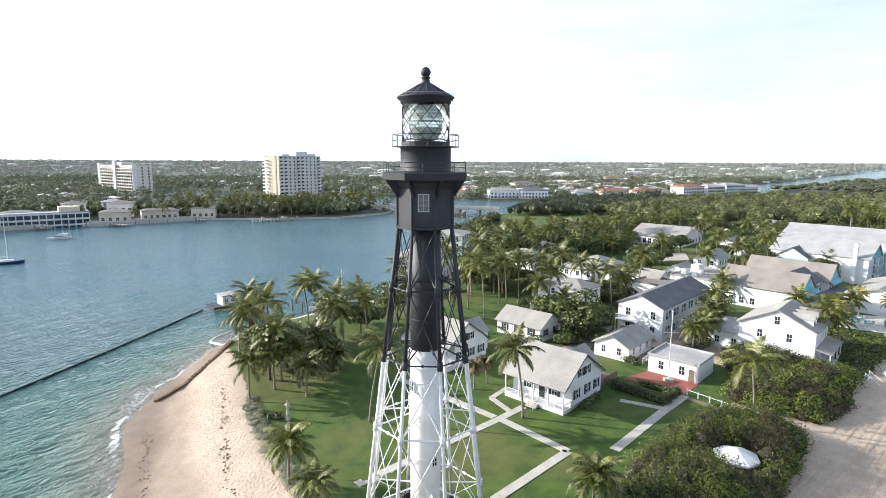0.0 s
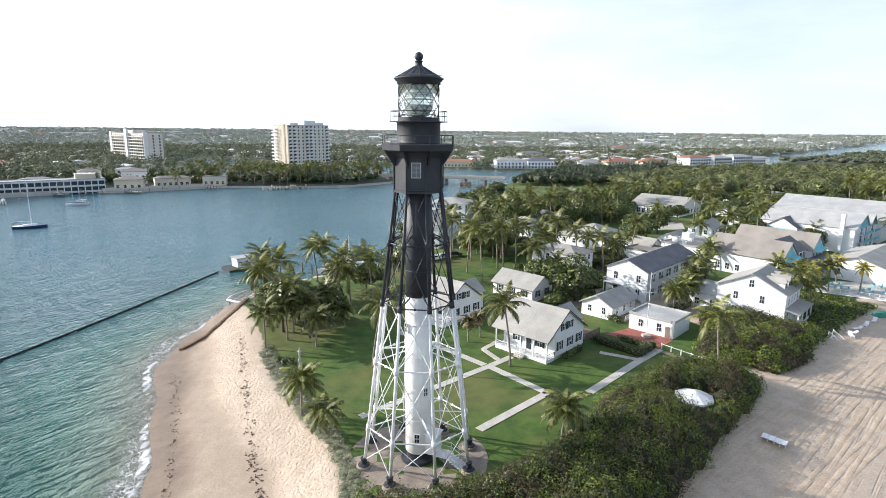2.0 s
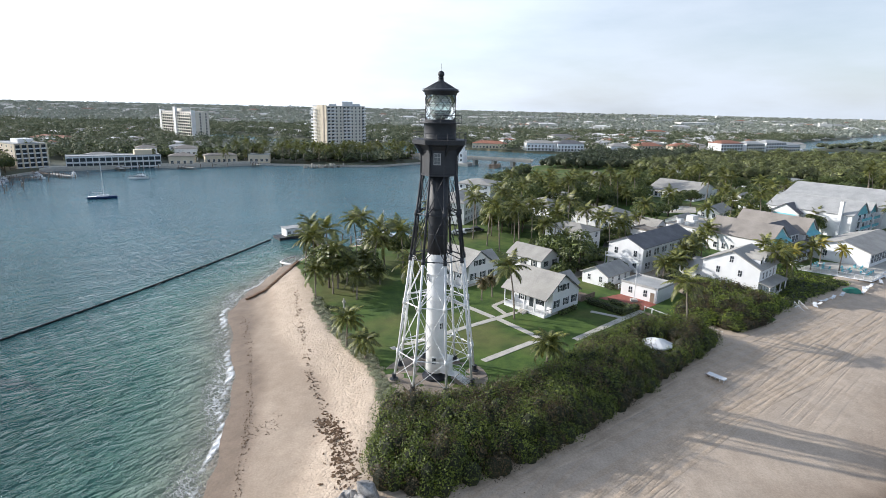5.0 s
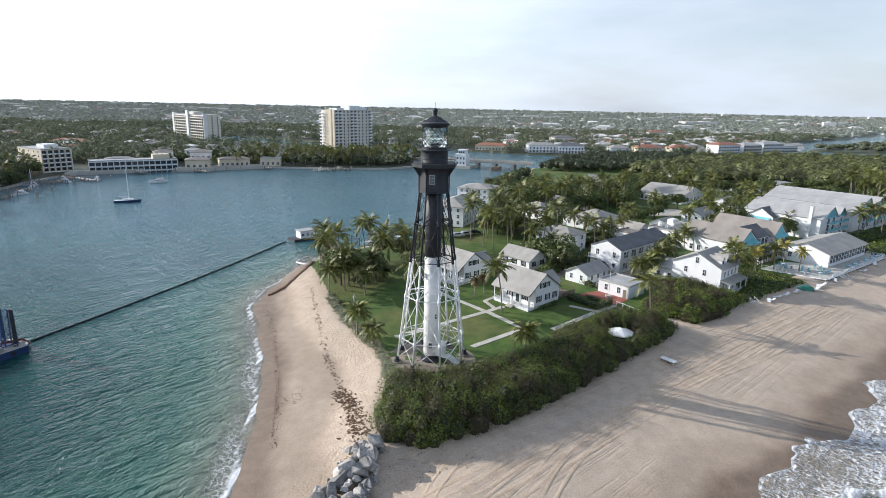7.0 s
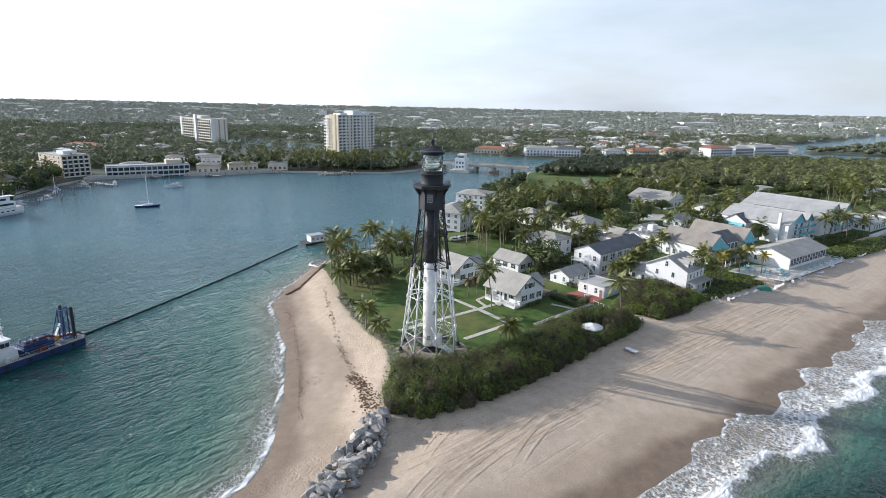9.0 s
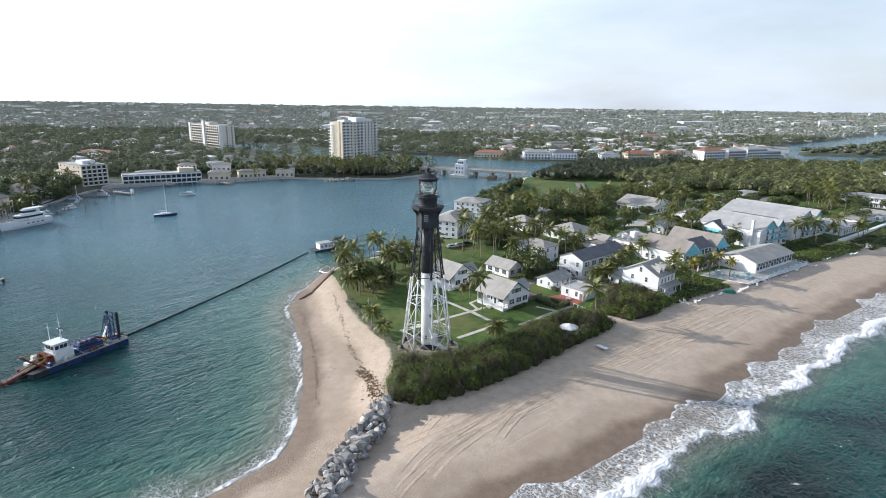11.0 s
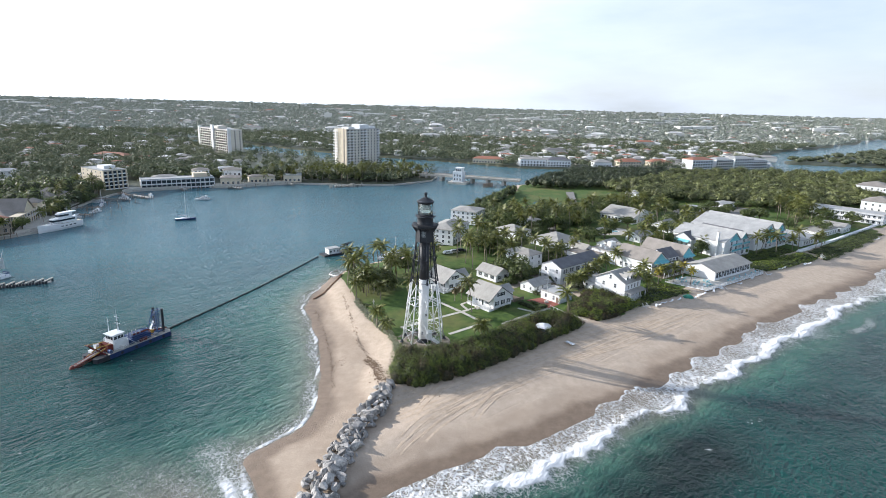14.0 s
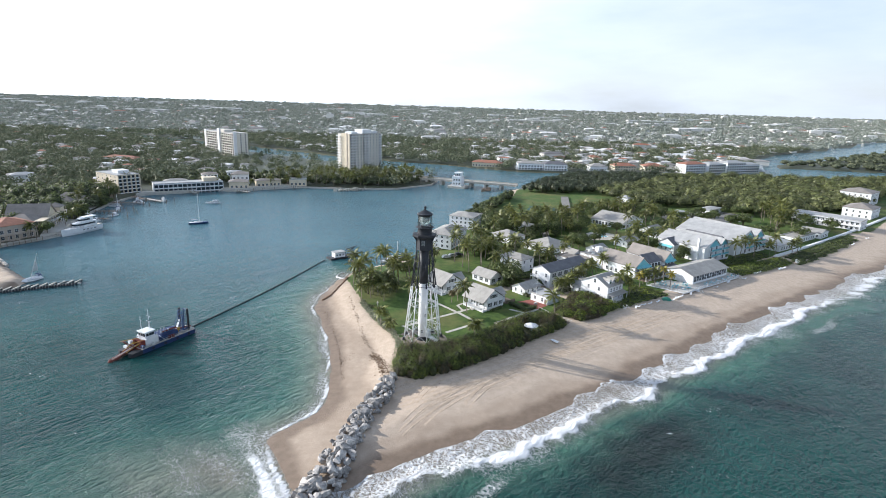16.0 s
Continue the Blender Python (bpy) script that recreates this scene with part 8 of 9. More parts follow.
part("work_boat", Shape().box(-3.6, -11.2, 1.5, -1.7, -7.0, 2.3).box(-3.3, -9.5, 2.3, -2.0, -7.8, 3.6), M_HULL, dr, "white skiff beside the ladder")
spt = part("spud_tower", Shape().box(-1.5, 9.7, 1.5, 1.5, 12.7, 1.8), M_BLUEFRAME, dr, "blue lattice spud tower")
for x in (-1.3, 1.3):
    for y in (10.0, 12.4):
        part("corner_post", Shape().tube((x, y, 1.8), (x * .8, y, 9.2), .16, n=6), M_BLUEFRAME, spt)
for z in (3.4, 5.4, 7.4, 9.1):
    for y in (10.0, 12.4):
        part("cross_bar", Shape().tube((-1.2, y, z), (1.2, y, z), .1), M_BLUEFRAME, spt)
    for x in (-1.15, 1.15):
        part("cross_bar", Shape().tube((x, 10, z), (x, 12.4, z), .1), M_BLUEFRAME, spt)
for z0, z1 in ((1.8, 3.4), (3.4, 5.4), (5.4, 7.4), (7.4, 9.1)):
    for p, q in (((-1.2, 10, z0), (1.2, 10, z1)), ((1.2, 12.4, z0), (-1.2, 12.4, z1)), ((-1.2, 10, z0), (-1.2, 12.4, z1)), ((1.2, 12.4, z0), (1.2, 10, z1))):
        part("diagonal", Shape().tube(p, q, .07), M_BLUEFRAME, spt)
part("spud", Shape().tube((2.3, 11.5, -2), (2.3, 11.5, 10), .4, n=10), M_BLACK, dr)
part("spud", Shape().tube((-2.3, 11.5, -2), (-2.3, 11.5, 9.6), .4, n=10), M_BLACK, dr)
for x, y, w_, l_, h_, mt in ((-3.2, 7.2, 1.2, 1.6, 1.2, M_BLUEFRAME), (2.0, 7.4, 1.4, 1.2, .9, M_STEEL), (-3.3, -1.0, .7, 1.6, 1.4, M_STEEL), (2.75, 2.0, .8, 2.4, 1.1, M_RUST), (-3.4, 3.6, .7, 1.2, .9, M_YELLOW), (2.7, -4.6, .9, 1.0, 1.2, M_WHITEIRON), (.6, 7.6, .8, .8, 1.6, M_YELLOW), (-1.2, 8.0, 1.0, 1.4, .8, M_RUST)):
    part("deck_gear", Shape().box(x, y, 1.58, x + w_, y + l_, 1.58 + h_).box(x + w_ * .2, y + l_ * .2, 1.58 + h_, x + w_ * .7, y + l_ * .6, 1.75 + h_), mt, dr)
for x in (-2.9, 2.9):
    part("winch", Shape().tube((x - .6, -8.2, 2.3), (x + .6, -8.2, 2.3), .5, n=12).box(x - .7, -8.6, 1.58, x + .7, -7.8, 2.1), M_BLUEFRAME, dr)
part("discharge_pipe", Shape().path([(.9, 1.0, 3.9), (.9, 6.5, 3.9), (.4, 8.5, 2.6), (.2, 13.8, 1.9), (.1, 15.2, .3)], .28, 8), M_RUST, dr)
part("stay_frame", Shape().tube((-2.4, 8.6, 1.5), (-1.0, 10.0, 8.6), .12).tube((2.4, 8.6, 1.5), (1.0, 10.0, 8.6), .12).tube((-1.7, 9.3, 5.0), (1.7, 9.3, 5.0), .1), M_BLUEFRAME, dr)
part("boom", Shape().tube((1.6, -6.8, 3.9), (2.6, -12.5, 4.6), .12).tube((-1.6, -6.8, 3.9), (-2.6, -12.5, 4.6), .12), M_YELLOW, dr)
for x in (-2.35, 2.35):
    railing_into(dr, (x, -6.6, 3.9), (x, -1.6, 3.9), .9, M_HULL)
for x in (-3.7, 3.7):
    railing_into(dr, (x, -8.8, 1.58), (x, 12.5, 1.58), 1.0, M_STEEL)

# ---- bascule bridge ----
br = thing("bridge", "low concrete bascule bridge across the waterway", "bridge")
ba, bb = Vector((-34, 372, 0)), Vector((72, 334, 0))
bd = (bb - ba).normalized()
bs = Vector((-bd.y, bd.x, 0))
for i in range(8):
    p, q = ba.lerp(bb, i / 8), ba.lerp(bb, (i + .985) / 8)
    z = Vector((0, 0, 5.0))
    part("span", Shape().sheet([p - bs * 5 + z, q - bs * 5 + z, q + bs * 5 + z, p + bs * 5 + z], 1.0), M_CONC, br)
    for e in (-5, 5):
        part("parapet", Shape().sheet([p + bs * (e - .15) + Vector((0, 0, 5.9)), q + bs * (e - .15) + Vector((0, 0, 5.9)), q + bs * (e + .15) + Vector((0, 0, 5.9)), p + bs * (e + .15) + Vector((0, 0, 5.9))], .85), M_CONC, br)
for i in range(1, 8):
    p = ba.lerp(bb, i / 8)
    part("pier", Shape().box(-1, -4.5, -3, 1, 4.5, 4.1), M_CONC, br).matrix_basis = Matrix.Translation(p) @ Matrix.Rotation(math.atan2(bd.y, bd.x), 4, 'Z')
bt = thing("bridge_house", "white bridge tender's tower on a concrete pier", "tower", pose(20, 341, 0, 0, 0, -20))
part("pier_base", Shape().box(-8, -6, -3, 8, 6, 2.0), M_CONC, bt)
part("tower", Shape().box(-4.2, -4.5, 2, 4.2, 4.5, 10.5).box(-2.2, -3.6, 10.5, 3.0, 3.6, 13.6), M_WHITE, bt)
part("tower_roof", Shape().box(-2.7, -4.1, 13.6, 3.5, 4.1, 14.0).box(-4.4, -4.7, 10.5, -2.3, 4.7, 10.8), M_WHITE, bt)
for z in (3.5, 6.8):
    for x in (-2.4, 0, 2.4):
        window_into(bt, pose(x, -4.5, z), 1.2, 1.6)
for x in (-1.2, .4, 2.0):
    window_into(bt, pose(x, -3.6, 11.2), 1.2, 1.6, muntin=False)
fe = thing("fender", "dark timber bridge fender", "fender")
for i in range(10):
    part("pile", Shape().tube((40 + i * .9, 322 + i * .8, -2), (40 + i * .9, 322 + i * .8, 3.2), .35, n=7), M_WOOD, fe)
part("wale", Shape().tube((40, 322, 2.2), (48.5, 329.6, 2.2), .3).tube((40, 322, 1.0), (48.5, 329.6, 1.0), .3), M_WOOD, fe)

# ---- far bank ----
def facade(t, lu, lv, side, floors, cols, z0, fh, w, h, balcony=0.0, mat=None, skip=()):
    """Rows of windows, with a balcony slab and parapet along each floor where wanted."""
    length = lu if side in ("front", "back") else lv
    for f in range(floors):
        z = z0 + fh * f
        for c in range(cols):
            if c in skip:
                continue
            window_into(t, side_pose(side, lu, lv, length * (c + .5) / cols, z), w, h, muntin=False)
        if balcony:
            b = part("balcony", Shape().box(0, -balcony, z - .3, length, -.01, z - .12), mat or M_WHITE, t)
            if side == "left":
                b.matrix_basis = pose(0, lv, 0, 0, 0, -90)
            part("parapet", Shape().box(0, -balcony - .04, z - .12, length, -balcony + .06, z + .45), mat or M_WHITE, b)


def block(name, label, corner, lu, lv, hgt, ang, wall=None, cat="apartments"):
    t = thing(name, label, cat, pose(corner[0], corner[1], ground_z(*corner), 0, 0, ang))
    part("wall", Shape().box(0, 0, -1, lu, lv, hgt), wall or M_WHITE, t)
    part("roof", roof_shape(0, 0, lu, lv, hgt, hgt, "flat"), M_WHITEROOF, t)
    footprint(t, lu, lv)
    return t


# tall tower: cream end wall, white front with balcony stacks
tw = block("apartment_tower", "tall white apartment tower with cream end wall and balconies", (-89, 418.5), 44, 18, 37.0, 50, M_IVORY)
part("end_wall", Shape().box(-.25, .1, -.9, -.02, 12.5, 37.8), M_CREAM, tw, "cream windowless end wall")
part("end_pier", Shape().box(-.5, 3.2, -.9, -.27, 4.6, 38.0), M_TAN, tw)
for c in range(10):
    x = 2.2 + 4.4 * c
    for f in range(13):
        z = 1.0 + 2.8 * f
        if c in (0, 1, 4, 5, 9):
            b = part("balcony", Shape().box(x - 2.0, -1.5, z - .3, x + 2.0, 0, z - .1).box(x - 2.0, -1.52, z - .1, x + 2.0, -1.42, z + .85), M_WHITE, tw)
            window_into(tw, pose(x, 0, z), 2.6, 2.0, muntin=False)
        else:
            window_into(tw, pose(x, 0, z + .5), 1.4, 1.4, muntin=False)
for f in range(13):
    b = part("balcony", Shape().box(-2.2, 12.8, .7 + 2.8 * f, 0, 18, .9 + 2.8 * f).box(-2.2, 12.8, .9 + 2.8 * f, -2.1, 18, 1.8 + 2.8 * f), M_WHITE, tw)
part("penthouse", Shape().box(6, 4, 37.1, 14, 14, 39.0).box(20, 3, 37.1, 32, 15, 41.2).box(34, 4, 37.1, 42, 14, 39.4), M_WHITE, tw)
bl = block("apartment_block", "white slab apartment block with long balconies", (-240, 512), 18, 72, 28.0, 47, M_IVORY)
facade(bl, 18, 72, "left", 9, 15, 2.0, 2.9, 3.6, 2.0, 1.6, M_IVORY)
facade(bl, 18, 72, "front", 9, 3, 2.0, 2.9, 1.6, 1.5)
for bx in ((-2.2, 31, -.9, 0, 36, 32.5), (-.6, -1, -.9, 3.5, 0, 29.5), (-.6, 69, -.9, 3.5, 73, 29.5)):
    part("stair_tower", Shape().box(*bx), M_WHITE, bl)
part("penthouse", Shape().box(3, 27, 28.1, 13, 44, 31.0), M_IVORY, bl)
cd = block("condominium", "cream five-storey condominium with dark windows", (-233, 249.6), 16, 32, 13.5, 55, M_CREAM)
facade(cd, 16, 32, "front", 5, 5, .4, 2.6, 2.7, 2.2, 1.2)
facade(cd, 16, 32, "left", 5, 5, 1.2, 2.6, 1.0, 1.1)
part("penthouse", Shape().box(6, 10, 13.6, 14, 20, 15.8), M_WHITE, cd)
ap = block("apartment_row", "long three-storey white apartments facing the water", (-213, 262), 50, 13, 10.2, 32)
facade(ap, 50, 13, "front", 3, 15, .5, 3.2, 2.8, 2.5, 1.0)
part("stair_house", Shape().box(36, 3, 10.2, 46, 11, 13.2), M_CREAM, ap)
for i in range(16):
    part("pier_wall", Shape().box(3.33 * i - .14, -1.15, -.8, 3.33 * i + .14, 0, 10.3), M_WHITE, ap)
for i in range(6):
    part("pier_wall", Shape().box(3.2 * i - .3, -1.35, -.8, 3.2 * i + .3, 0, 13.5), M_CREAM, cd)
for nm, lab, c, lu, lv, e, rg, rf, wl_, tp_, an in (
        ("lodge", "cream lodge with tan tiled hip roof", (-166, 289), 15, 12, 5.4, 7.2, "hip", M_CREAM, M_BROWNROOF, 18),
        ("lodge", "low cream motel row with tan roof", (-148, 302), 20, 8, 5.0, 6.4, "hip", M_CREAM, M_BROWNROOF, 28),
        ("lodge", "two-storey cream lodge on the point", (-124, 314), 14, 10, 5.2, 5.6, "flat", M_CREAM, M_WHITEROOF, 10),
        ("house", "white house with brown hip roof behind the lodges", (-172, 312), 14, 12, 8, 10, "hip", M_WHITE, M_BROWNROOF, 20),
        ("villa", "tan house with terracotta roof and verandas", (-214, 106), 17, 18, 7.6, 10.4, "hip", M_TAN, M_REDROOF, 60),
        ("house", "white-roofed house behind the villas", (-262, 165), 14, 22, 3.5, 4.6, "hip", M_WHITE, M_WHITEROOF, 50),
        ("house", "white-roofed house behind the villas", (-290, 190), 12, 16, 3.5, 4.6, "hip", M_CREAM, M_REDROOF, 50),
        ("mansion", "long white waterway mansion with grey roof", (91, 476), 28, 14, 7.5, 10.0, "hip", M_WHITE, M_GREYROOF, 3),
        ("mansion", "white waterway mansion with dark hip roof", (120, 474), 26, 14, 7.5, 10.5, "hip", M_WHITE, M_DARKROOF, 3),
        ("mansion", "white waterway house with grey hip roof", (174, 482), 20, 14, 5.5, 8.5, "hip", M_WHITE, M_GREYROOF, 6),
        ("mansion", "waterway house with terracotta roof", (40, 500), 34, 14, 5, 7.5, "hip", M_CREAM, M_REDROOF, -14),
        ("mansion", "waterway house with terracotta roof", (204, 490), 26, 16, 6, 9, "hip", M_CREAM, M_REDROOF, 6),
        ("mansion", "waterway house with terracotta roof", (240, 494), 24, 16, 6, 9, "hip", M_CREAM, M_REDROOF, 2)):
    b = put(nm, lab, c, lu, lv, e, rg, rf, wl_, tp_, z=max(ground_z(*c), 1.8), ang=an,
            rows=[("front", z, 2, lu - 2, max(2, int(lu / 3.2)), 1.5, 1.7) for z in np.arange(.7, e - 1.8, 3.0)] + [("left", z, 2, lv - 2, max(2, int(lv / 3.6)), 1.3, 1.6) for z in np.arange(.7, e - 1.8, 3.0)])
    if e > 6:
        for z in (3.0,):
            vb = part("veranda", Shape().box(-1.8, 0, z - .2, 0, lv, z).box(0, -1.8, z - .2, lu, 0, z), wl_, b)
            for i in range(5):
                part("veranda_post", Shape().box(-1.75, lv * i / 4 - .15, -.8, -1.45, lv * i / 4 + .15, z - .2), wl_, vb)
                part("veranda_post", Shape().box(lu * i / 4 - .15, -1.75, -.8, lu * i / 4 + .15, -1.45, z - .2), wl_, vb)
for i, (x, y, lu, hh) in enumerate(((284, 486, 30, 10), (316, 498, 26, 12), (344, 512, 30, 12), (372, 528, 26, 10))):
    b = block("condominium", "white waterway condominium with long balconies", (x, y), lu, 16, hh, 22)
    facade(b, lu, 16, "front", int(hh / 3), 8, .8, 3.0, 2.4, 2.0, 1.4, M_IVORY if i % 2 else M_WHITE)
    part("hip_roof", roof_shape(0, 0, lu, 16, hh + .5, hh + 3, "hip"), M_REDROOF if i == 0 else M_WHITEROOF, b)


# seawalls and terraces along the inlet's banks
sw = thing("seawall", "grey concrete seawall along the town bank", "wall", kind="structure")
for line in (MAIN[5:28], BANK[11:18]):
    for a, b in zip(line[:-1], line[1:]):
        a, b = Vector((*a, 0)), Vector((*b, 0))
        d = (b - a).normalized()
        n = Vector((-d.y, d.x, 0)) * .5
        part("wall_segment", Shape().sheet([a - n + Vector((0, 0, 1.3)), b - n + Vector((0, 0, 1.3)), b + n + Vector((0, 0, 1.3)), a + n + Vector((0, 0, 1.3))], 2.6), M_CONC, sw)
for poly in ([(-221, 250), (-217, 258), (-195, 271), (-178, 287), (-181, 291), (-199, 277), (-222, 262)], [(-176, 288), (-159, 286), (-141, 301), (-118, 315), (-121, 321), (-145, 309), (-163, 295)], [(-214, 142), (-203, 120), (-199, 129), (-206, 150)]):
    tagged(part("pavement", Shape().prism(poly, 1.2, 2.5), M_PAVE), "pale paved terrace behind the seawall", "pavement", kind="structure")
wood("bank_trees", "dark leafy trees round the waterside villas", [(-252, 108), (-236, 120), (-212, 150), (-214, 176), (-224, 205), (-228, 240), (-242, 256), (-290, 262), (-330, 210), (-300, 140)], 120, 56, 5.0, 8, 4.2, M_TREE, 70, .5, FOOT)
wood("bank_trees", "leafy trees behind the waterside lodges", [(-196, 300), (-160, 322), (-120, 336), (-150, 352), (-200, 350), (-236, 322)], 70, 57, 5.0, 8, 4.0, M_TREE, 70, .5, FOOT)


def arcade_villa(label, corner, ang, lu, blocks, wall, top, cols, eave=6.2):
    """A two-storey villa of several roofed blocks behind a columned gallery on its water side."""
    t = thing("villa", label, "villa", pose(*corner, max(ground_z(*corner), 1.8), 0, 0, ang))
    for x0, y0, x1, y1, e, rg, kind in blocks:
        w = Shape()
        if kind in ("x", "y"):
            gable_walls(w, x0, y0, x1, y1, -.8, e, rg, kind)
        else:
            w.box(x0, y0, -.8, x1, y1, e)
        part("wall", w, wall, t)
        part("roof", roof_shape(x0, y0, x1, y1, e, rg, kind, .7), top, t)
        n = max(2, int((x1 - x0) / 3))
        for z in (.3, 3.6):
            for i in range(n):
                window_into(t, pose(x0 + (x1 - x0) * (i + .5) / n, y0, z), 1.7, 2.2, name="gallery_door")
        for z in (.9, 4.1):
            for i in range(3):
                window_into(t, pose(x0, y1 - (y1 - y0) * (i + .5) / 3, z, 0, 0, -90), 1.1, 1.5)
    g = part("gallery", Shape().box(0, -2.6, 3.05, lu, 1.5, 3.3).box(-.2, -2.8, eave - .1, lu + .2, 1.5, eave + .15), wall, t, "pale gallery slab on columns")
    for i in range(cols + 1):
        x = .2 + (lu - .4) * i / cols
        part("column", Shape().lathe([(.30, -.8), (.30, -.5), (.2, -.4), (.17, 2.8), (.3, 3.05)], 10), M_WHITE, g).location = (x, -2.4, 0)
        part("column", Shape().lathe([(.26, 3.3), (.18, 3.45), (.15, eave - .35), (.26, eave - .1)], 10), M_WHITE, g).location = (x, -2.4, 0)
    railing_into(t, (.2, -2.45, 3.3), (lu - .2, -2.45, 3.3), .95)
    part("terrace", Shape().box(-1, -6.5, -.9, lu + 1, 0, -.05), M_PAVE, t)
    footprint(t, lu, max(b[3] for b in blocks))
    return t


arcade_villa("pale waterside villa with brown roofs and columned galleries", (-208.5, 127), 104, 34,
             ((0, 2, 12.5, 16, 6.2, 9.4, "hip"), (11.5, -.6, 23, 19, 7.2, 12.6, "y"), (22, 1.4, 33.6, 15, 6.4, 10.2, "hip"), (28.6, -1.2, 34, 5, 8.6, 10.8, "hip")), M_CREAM, M_BROWNROOF, 12)
arcade_villa("tan waterside villa with brown hip roof and deep galleries", (-226.5, 186), 100, 18,
             ((0, 1, 9, 12, 5.6, 8.6, "hip"), (8.4, 0, 18, 14, 6.4, 9.8, "hip")), M_CREAM, M_BROWNROOF, 7, 5.6)
put("boathouse", "low boathouse with flat white roof by the docks", (-258, 238), 21, 9, 3.4, 3.5, "flat", M_CREAM, M_WHITEROOF, z=2.2, ang=27, rows=(("front", .7, 2, 19, 6, 1.6, 1.7),))
for c, lu, lv, e, rg, an, tp_ in (((-214, 282), 17, 10, 5.0, 6.6, 32, M_GREYROOF), ((-192, 302), 12, 9, 8.6, 10.2, 30, M_BROWNROOF), ((-178, 318), 12, 9, 8.8, 10.2, 20, M_WHITEROOF), ((-300, 222), 16, 11, 5.6, 7.4, 50, M_WHITEROOF), ((-312, 244), 16, 10, 3.6, 5.0, 40, M_GREYROOF), ((-338, 284), 18, 12, 5.8, 7.6, 45, M_WHITEROOF), ((-268, 278), 20, 11, 6.0, 7.8, 30, M_WHITEROOF)):
    put("house", "white town house with hip roof among trees", c, lu, lv, e, rg, "hip", M_WHITE, tp_, z=ground_z(*c), ang=an, rows=[("front", z, 2, lu - 2, 4, 1.2, 1.4) for z in np.arange(.8, e - 1.8, 2.9)] + [("left", z, 2, lv - 2, 3, 1.2, 1.4) for z in np.arange(.8, e - 1.8, 2.9)])
pier("dock", "timber dock with boats before the condominium", (-222, 220), (-203, 221), 2.6, 1.4)
pier("dock", "pale finger dock before the condominium", (-208, 239), (-192, 230), 3.0, 1.3, M_CONC)
pier("dock", "narrow timber dock below the shore trees", (-216, 190), (-202, 192), 2.0, 1.4)
pier("dock", "narrow timber dock beside the yacht", (-211, 166), (-196, 170), 2.2, 1.4)
motor_yacht(-203, 226, 75, 9, "small white motor boat tied to the timber dock")
motor_yacht(-212, 213.5, 100, 8, "small white launch beside the timber dock")
motor_yacht(-199, 186, 160, 8, "small white launch by the mooring piles")
motor_yacht(-193, 236, 40, 9, "white day boat at the finger dock")
sailboat(-207, 200, 25, 8, M_HULL, 10, "small sailing boat moored below the shore trees")
for i, (x, y) in enumerate([(-195, 226), (-188, 228), (-198, 216), (-193, 214), (-200, 206), (-194, 196), (-189, 190), (-191, 182), (-187, 175), (-196, 240), (-186, 236), (-178, 276), (-174, 272), (-168, 279), (-146, 288)]):
    p = thing("mooring_pile", "dark wooden mooring pile in the water", "pile", pose(x, y, 0, 2 * math.sin(i * 2.3), 2 * math.cos(i * 1.7), 0), "mooring piles")
    part("shaft", Shape().tube((0, 0, -3), (0.05, 0, 3.0), .24, .2, 8), M_WOOD, p)
    part("cap", Shape().lathe([(.22, 2.98), (.22, 3.05), (.02, 3.25)], 8), M_WHITEIRON, p)
# the broken fender pier on the park bank: clustered pale piles
fp_ = thing("pile_pier", "row of pale clustered fender piles off the park bank", "piles")
r = random.Random(61)
for i in range(26):
    u = i / 25
    x, y = -84 + 25 * u + r.uniform(-.8, .8), 301 + 12 * u + r.uniform(-1.6, 1.6)
    part("pile", Shape().tube((x, y, -2), (x + r.uniform(-.2, .2), y, r.uniform(1.4, 3.0)), .55, .5, 8), M_CONC, fp_)
# palms and big trees along the villas' bank
for i, (x, y, k) in enumerate([(-204, 143, "a"), (-211, 161, "c"), (-213, 166, "c"), (-215, 172, "a"), (-218, 178, "d"), (-220, 204, "b"), (-224, 210, "a"), (-226, 226, "d"), (-206, 118, "c"), (-234, 240, "a"), (-178, 292, "c"), (-150, 297, "c"), (-136, 306, "a"), (-128, 330, "d"), (-232, 262, "d"), (-240, 232, "b"), (-229, 196, "d")]):
    copy_thing(pal[k], pose(x, y, ground_z(x, y), 0, 0, i * 67))
for i, (x, y) in enumerate([(-203, 125.5), (-216, 168), (-217, 180), (-221, 206), (-222, 214), (-227, 232), (-232, 222), (-236, 208), (-238, 196), (-242, 180), (-240, 166), (-236, 152), (-232, 140)]):
    o = copy_thing(trees[i % 2], pose(x, y, ground_z(x, y), 0, 0, i * 71))
    o.scale = (1.05, 1.05, 1.1)
wood("bank_trees", "tall dark shore trees behind the villas", [(-226, 160), (-232, 200), (-234, 232), (-262, 232), (-300, 216), (-300, 170), (-262, 142), (-240, 140)], 90, 58, 5.2, 11, 4.6, M_TREE, 80, .5, FOOT)


wood("park_trees", "low dense trees under the palms of the park bank", [(-134, 310), (-112, 323), (-70, 321), (-38, 328), (-12, 357), (-12, 374), (-34, 388), (-70, 368), (-110, 346), (-138, 328)], 95, 59, 4.2, 4.6, 3.4, M_TREE, 75, .42, FOOT)


# boats at the far marina
for i, (x, y, rz) in enumerate(((408, 548, 20), (414, 556, 24), (418, 566, 60), (422, 576, 64), (428, 588, 60), (404, 538, 20), (436, 600, 70), (262, 478, 85), (196, 472, 80), (150, 458, 85))):
    motor_yacht(x, y, rz, 12 + i % 3 * 2, "white motor cruiser moored at the far marina")

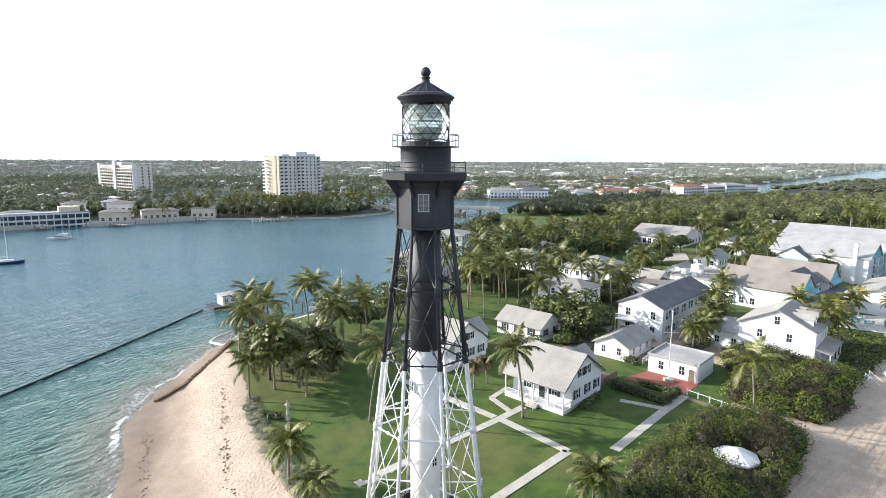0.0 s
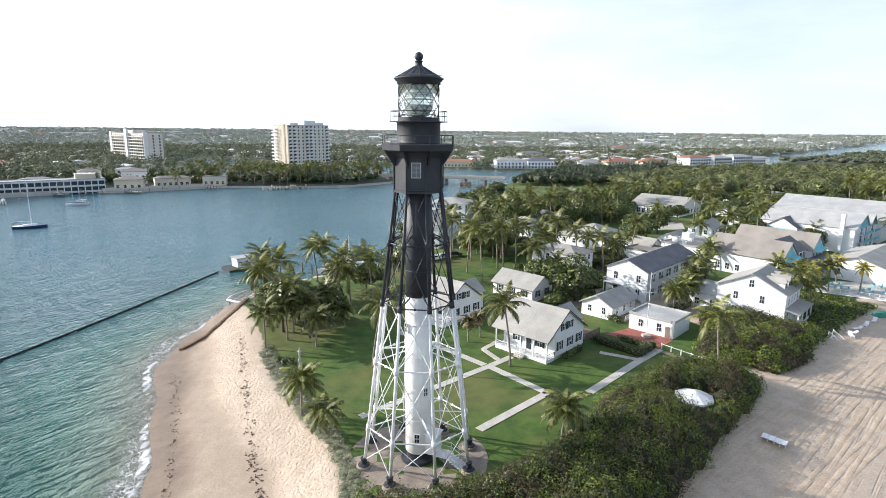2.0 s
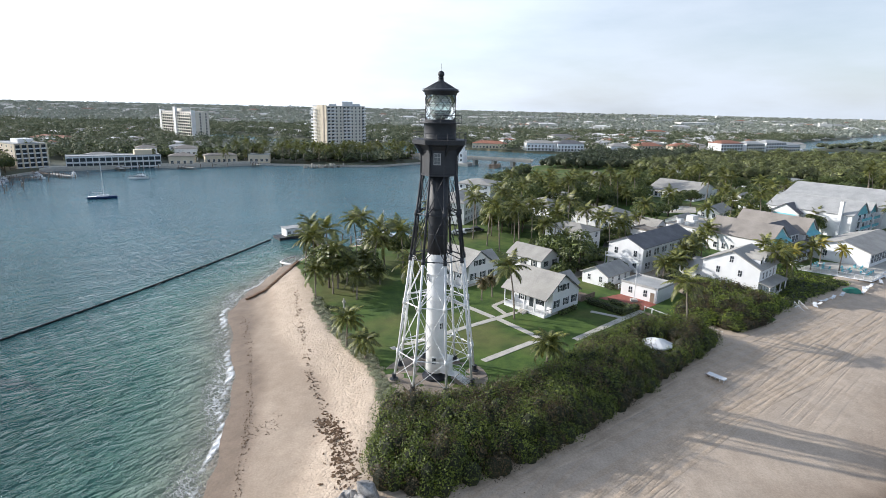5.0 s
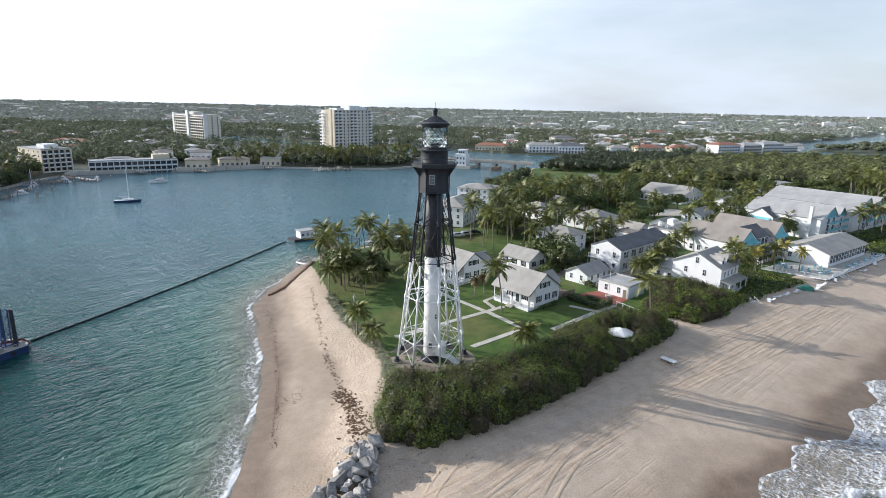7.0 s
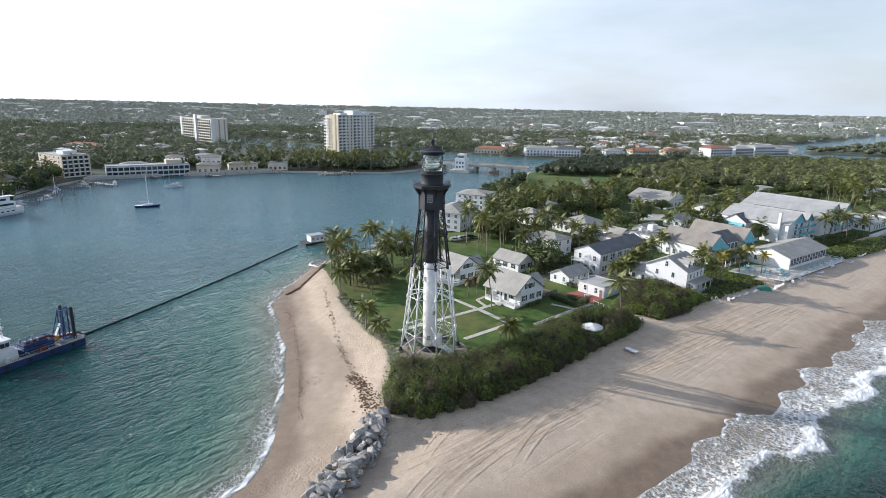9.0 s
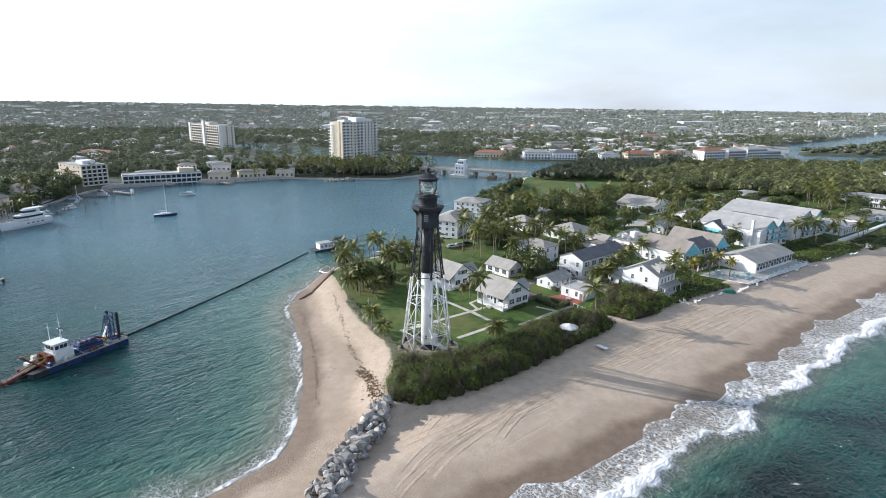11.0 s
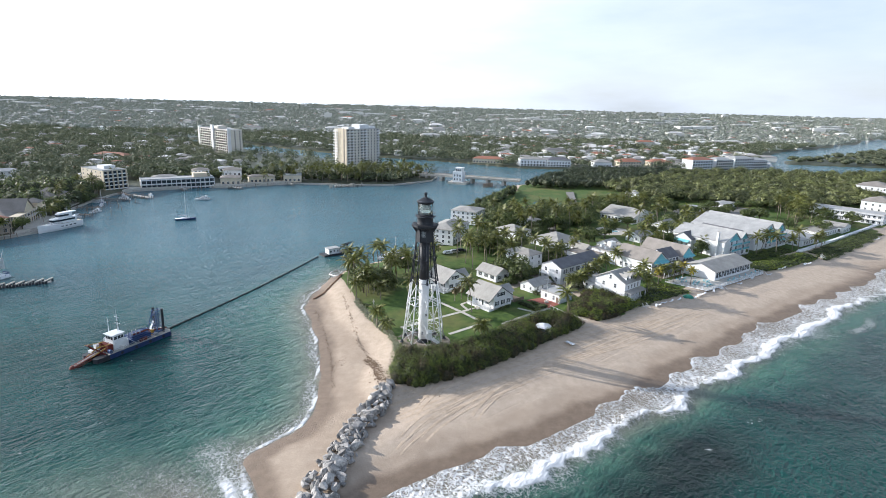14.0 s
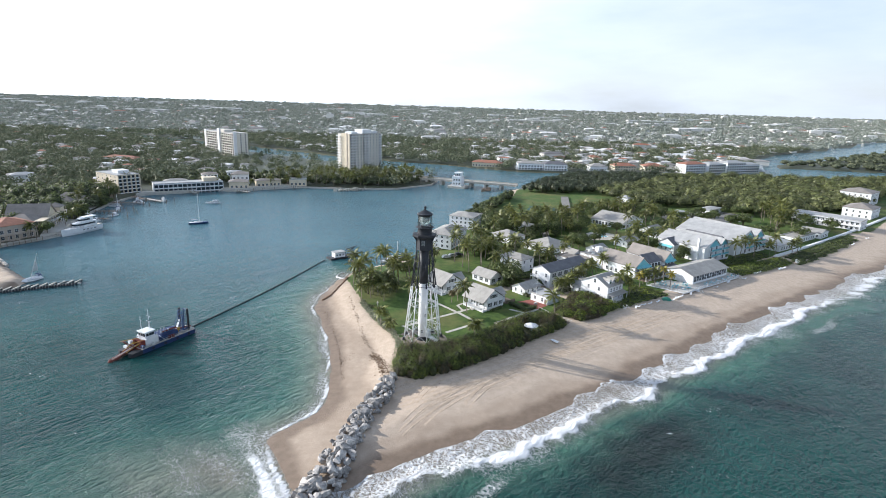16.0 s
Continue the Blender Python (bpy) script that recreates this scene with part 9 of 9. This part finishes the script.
# ---- the town: houses and tree cover to the horizon ----
r = random.Random(77)
walls, roofs, reds, whites = Shape(), Shape(), Shape(), Shape()
house_xy = []
count = 0
gg = np.random.default_rng(5)
hn = 15000
hy = np.where(gg.random(hn) < .85, 330 * (4400 / 330) ** gg.random(hn), gg.uniform(60, 700, hn))
hx = gg.uniform(-.9, .95, hn) * (hy + 200)
PARK = [(-270, 590), (-262, 500), (-215, 440), (-165, 345), (-140, 300), (20, 330), (40, 480), (-60, 490), (-190, 575)]
good = inside(hx, hy, MAIN) & (seg_dist(hx, hy, MAIN) > 12) & ~inside(hx, hy, PARK)
for a, b, c in FOOT:
    good &= (np.abs(hx - a) > c + 9) | (np.abs(hy - b) > c + 9)
good &= (hy > 900) | (gg.random(hn) < np.where(hx > 40, .95, .24))
for x, y in zip(hx[good].tolist(), hy[good].tolist()):
    w, l, h = r.uniform(7, 13), r.uniform(6, 9), r.choice((3.0, 3.2, 3.4, 5.8, 6.2))
    if r.random() < (.05 if y > 1500 else .012):
        w, l, h = w * 3.4, l * 2.0, h * 1.5
    z, a = ground_z(x, y), r.uniform(-.5, .5)
    ca, sa = math.cos(a), math.sin(a)
    k = r.random()
    tgt = reds if k < .12 else (whites if k < .58 else roofs)
    for s, shp in ((Shape().box(0, 0, -.5, w, l, h), walls), (roof_shape(0, 0, w, l, h, h + min(w, l) * .16, "hip", .5), tgt)):
        shp.add([(x + px * ca - py * sa, y + px * sa + py * ca, z + pz) for px, py, pz in s.v], s.f)
    house_xy.append((x + w / 2, y + l / 2, max(w, l) * .6))
    count += 1
    if count > 5200:
        break
# long flat warehouses near the horizon
for i in range(70):
    y = 1500 * (4300 / 1500) ** r.random()
    x = r.uniform(-.8, .85) * (y + 200)
    if not bool(inside(np.array([x]), np.array([y]), MAIN)[0]):
        continue
    w, l, h, z = r.uniform(50, 130), r.uniform(24, 50), r.uniform(7, 11), ground_z(x, y)
    whites.box(x, y, z - .5, x + w, y + l, z + h).box(x - .3, y - .3, z + h, x + w + .3, y + l + .3, z + h + .5)
M_TOWNWALL = material("town_wall", (0.80, 0.79, 0.76), (0.70, 0.68, 0.64), 0.8, 0.01, 2, 0, island=.6)
M_TOWNGREY = material("town_grey_roof", (0.36, 0.345, 0.33), (0.24, 0.23, 0.22), 0.85, 0.01, 2, 0, island=.7)
M_TOWNWHITE = material("town_white_roof", (0.74, 0.73, 0.71), (0.60, 0.595, 0.58), 0.75, 0.01, 2, 0, island=.4)
town_t = thing("town_houses", "low suburban houses spread to the horizon", "houses", kind="stuff")
part("walls", walls, M_TOWNWALL, town_t, kind="stuff")
part("grey_roofs", roofs, M_TOWNGREY, town_t, kind="stuff")
part("white_roofs", whites, M_TOWNWHITE, town_t, kind="stuff")
part("red_roofs", reds, M_REDROOF, town_t, kind="stuff")
# taller far buildings
for i in range(11):
    y = r.uniform(1400, 4200)
    x = r.uniform(-.75, .85) * (y + 200)
    w, h = r.uniform(18, 40), r.uniform(12, 22)
    b = thing("far_block", "pale distant tower block above the trees", "apartments", pose(x, y, ground_z(x, y) - 1, 0, 0, r.uniform(-30, 30)), "distant blocks")
    part("wall", Shape().box(0, 0, 0, w, w * .6, h).box(w * .3, w * .2, h, w * .6, w * .4, h + 4), M_TOWNWALL, b)

g = np.random.default_rng(12)
N = 46000
uu = g.random(N)
ty = np.where(g.random(N) < .72, 300 * (4700 / 300) ** uu, g.uniform(40, 900, N))
tx = g.uniform(-.95, 1.0, N) * (ty + 220)
ok = inside(tx, ty, MAIN) & (seg_dist(tx, ty, MAIN) > 3)
keep = ~(inside(tx, ty, PARK) & (g.random(N) < .86)) & ~((tx > -320) & (ty < 75))
tx, ty = tx[ok & keep], ty[ok & keep]
size_k = 1 + ty / 1700
clear = np.ones(len(tx), bool)
for a, b, c in FOOT:
    if b > -500:
        clear &= (tx - a) ** 2 + (ty - b) ** 2 > (c + 3) ** 2
# keep the sunny side of most houses open
for a, b, c in house_xy:
    near_h = (np.abs(tx - a) < c) & (ty - b < c) & (ty - b > -c - 2)
    clear &= ~near_h
tx, ty, size_k = tx[clear], ty[clear], size_k[clear]
tz = heights(tx, ty)[0]
th_ = g.uniform(4.5, 10.5, len(tx)) * (1 + ty / 9000)
tr_ = g.uniform(2.6, 4.6, len(tx)) * size_k
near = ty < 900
# trees beyond 900 m take the leaf colour with more haze painted in
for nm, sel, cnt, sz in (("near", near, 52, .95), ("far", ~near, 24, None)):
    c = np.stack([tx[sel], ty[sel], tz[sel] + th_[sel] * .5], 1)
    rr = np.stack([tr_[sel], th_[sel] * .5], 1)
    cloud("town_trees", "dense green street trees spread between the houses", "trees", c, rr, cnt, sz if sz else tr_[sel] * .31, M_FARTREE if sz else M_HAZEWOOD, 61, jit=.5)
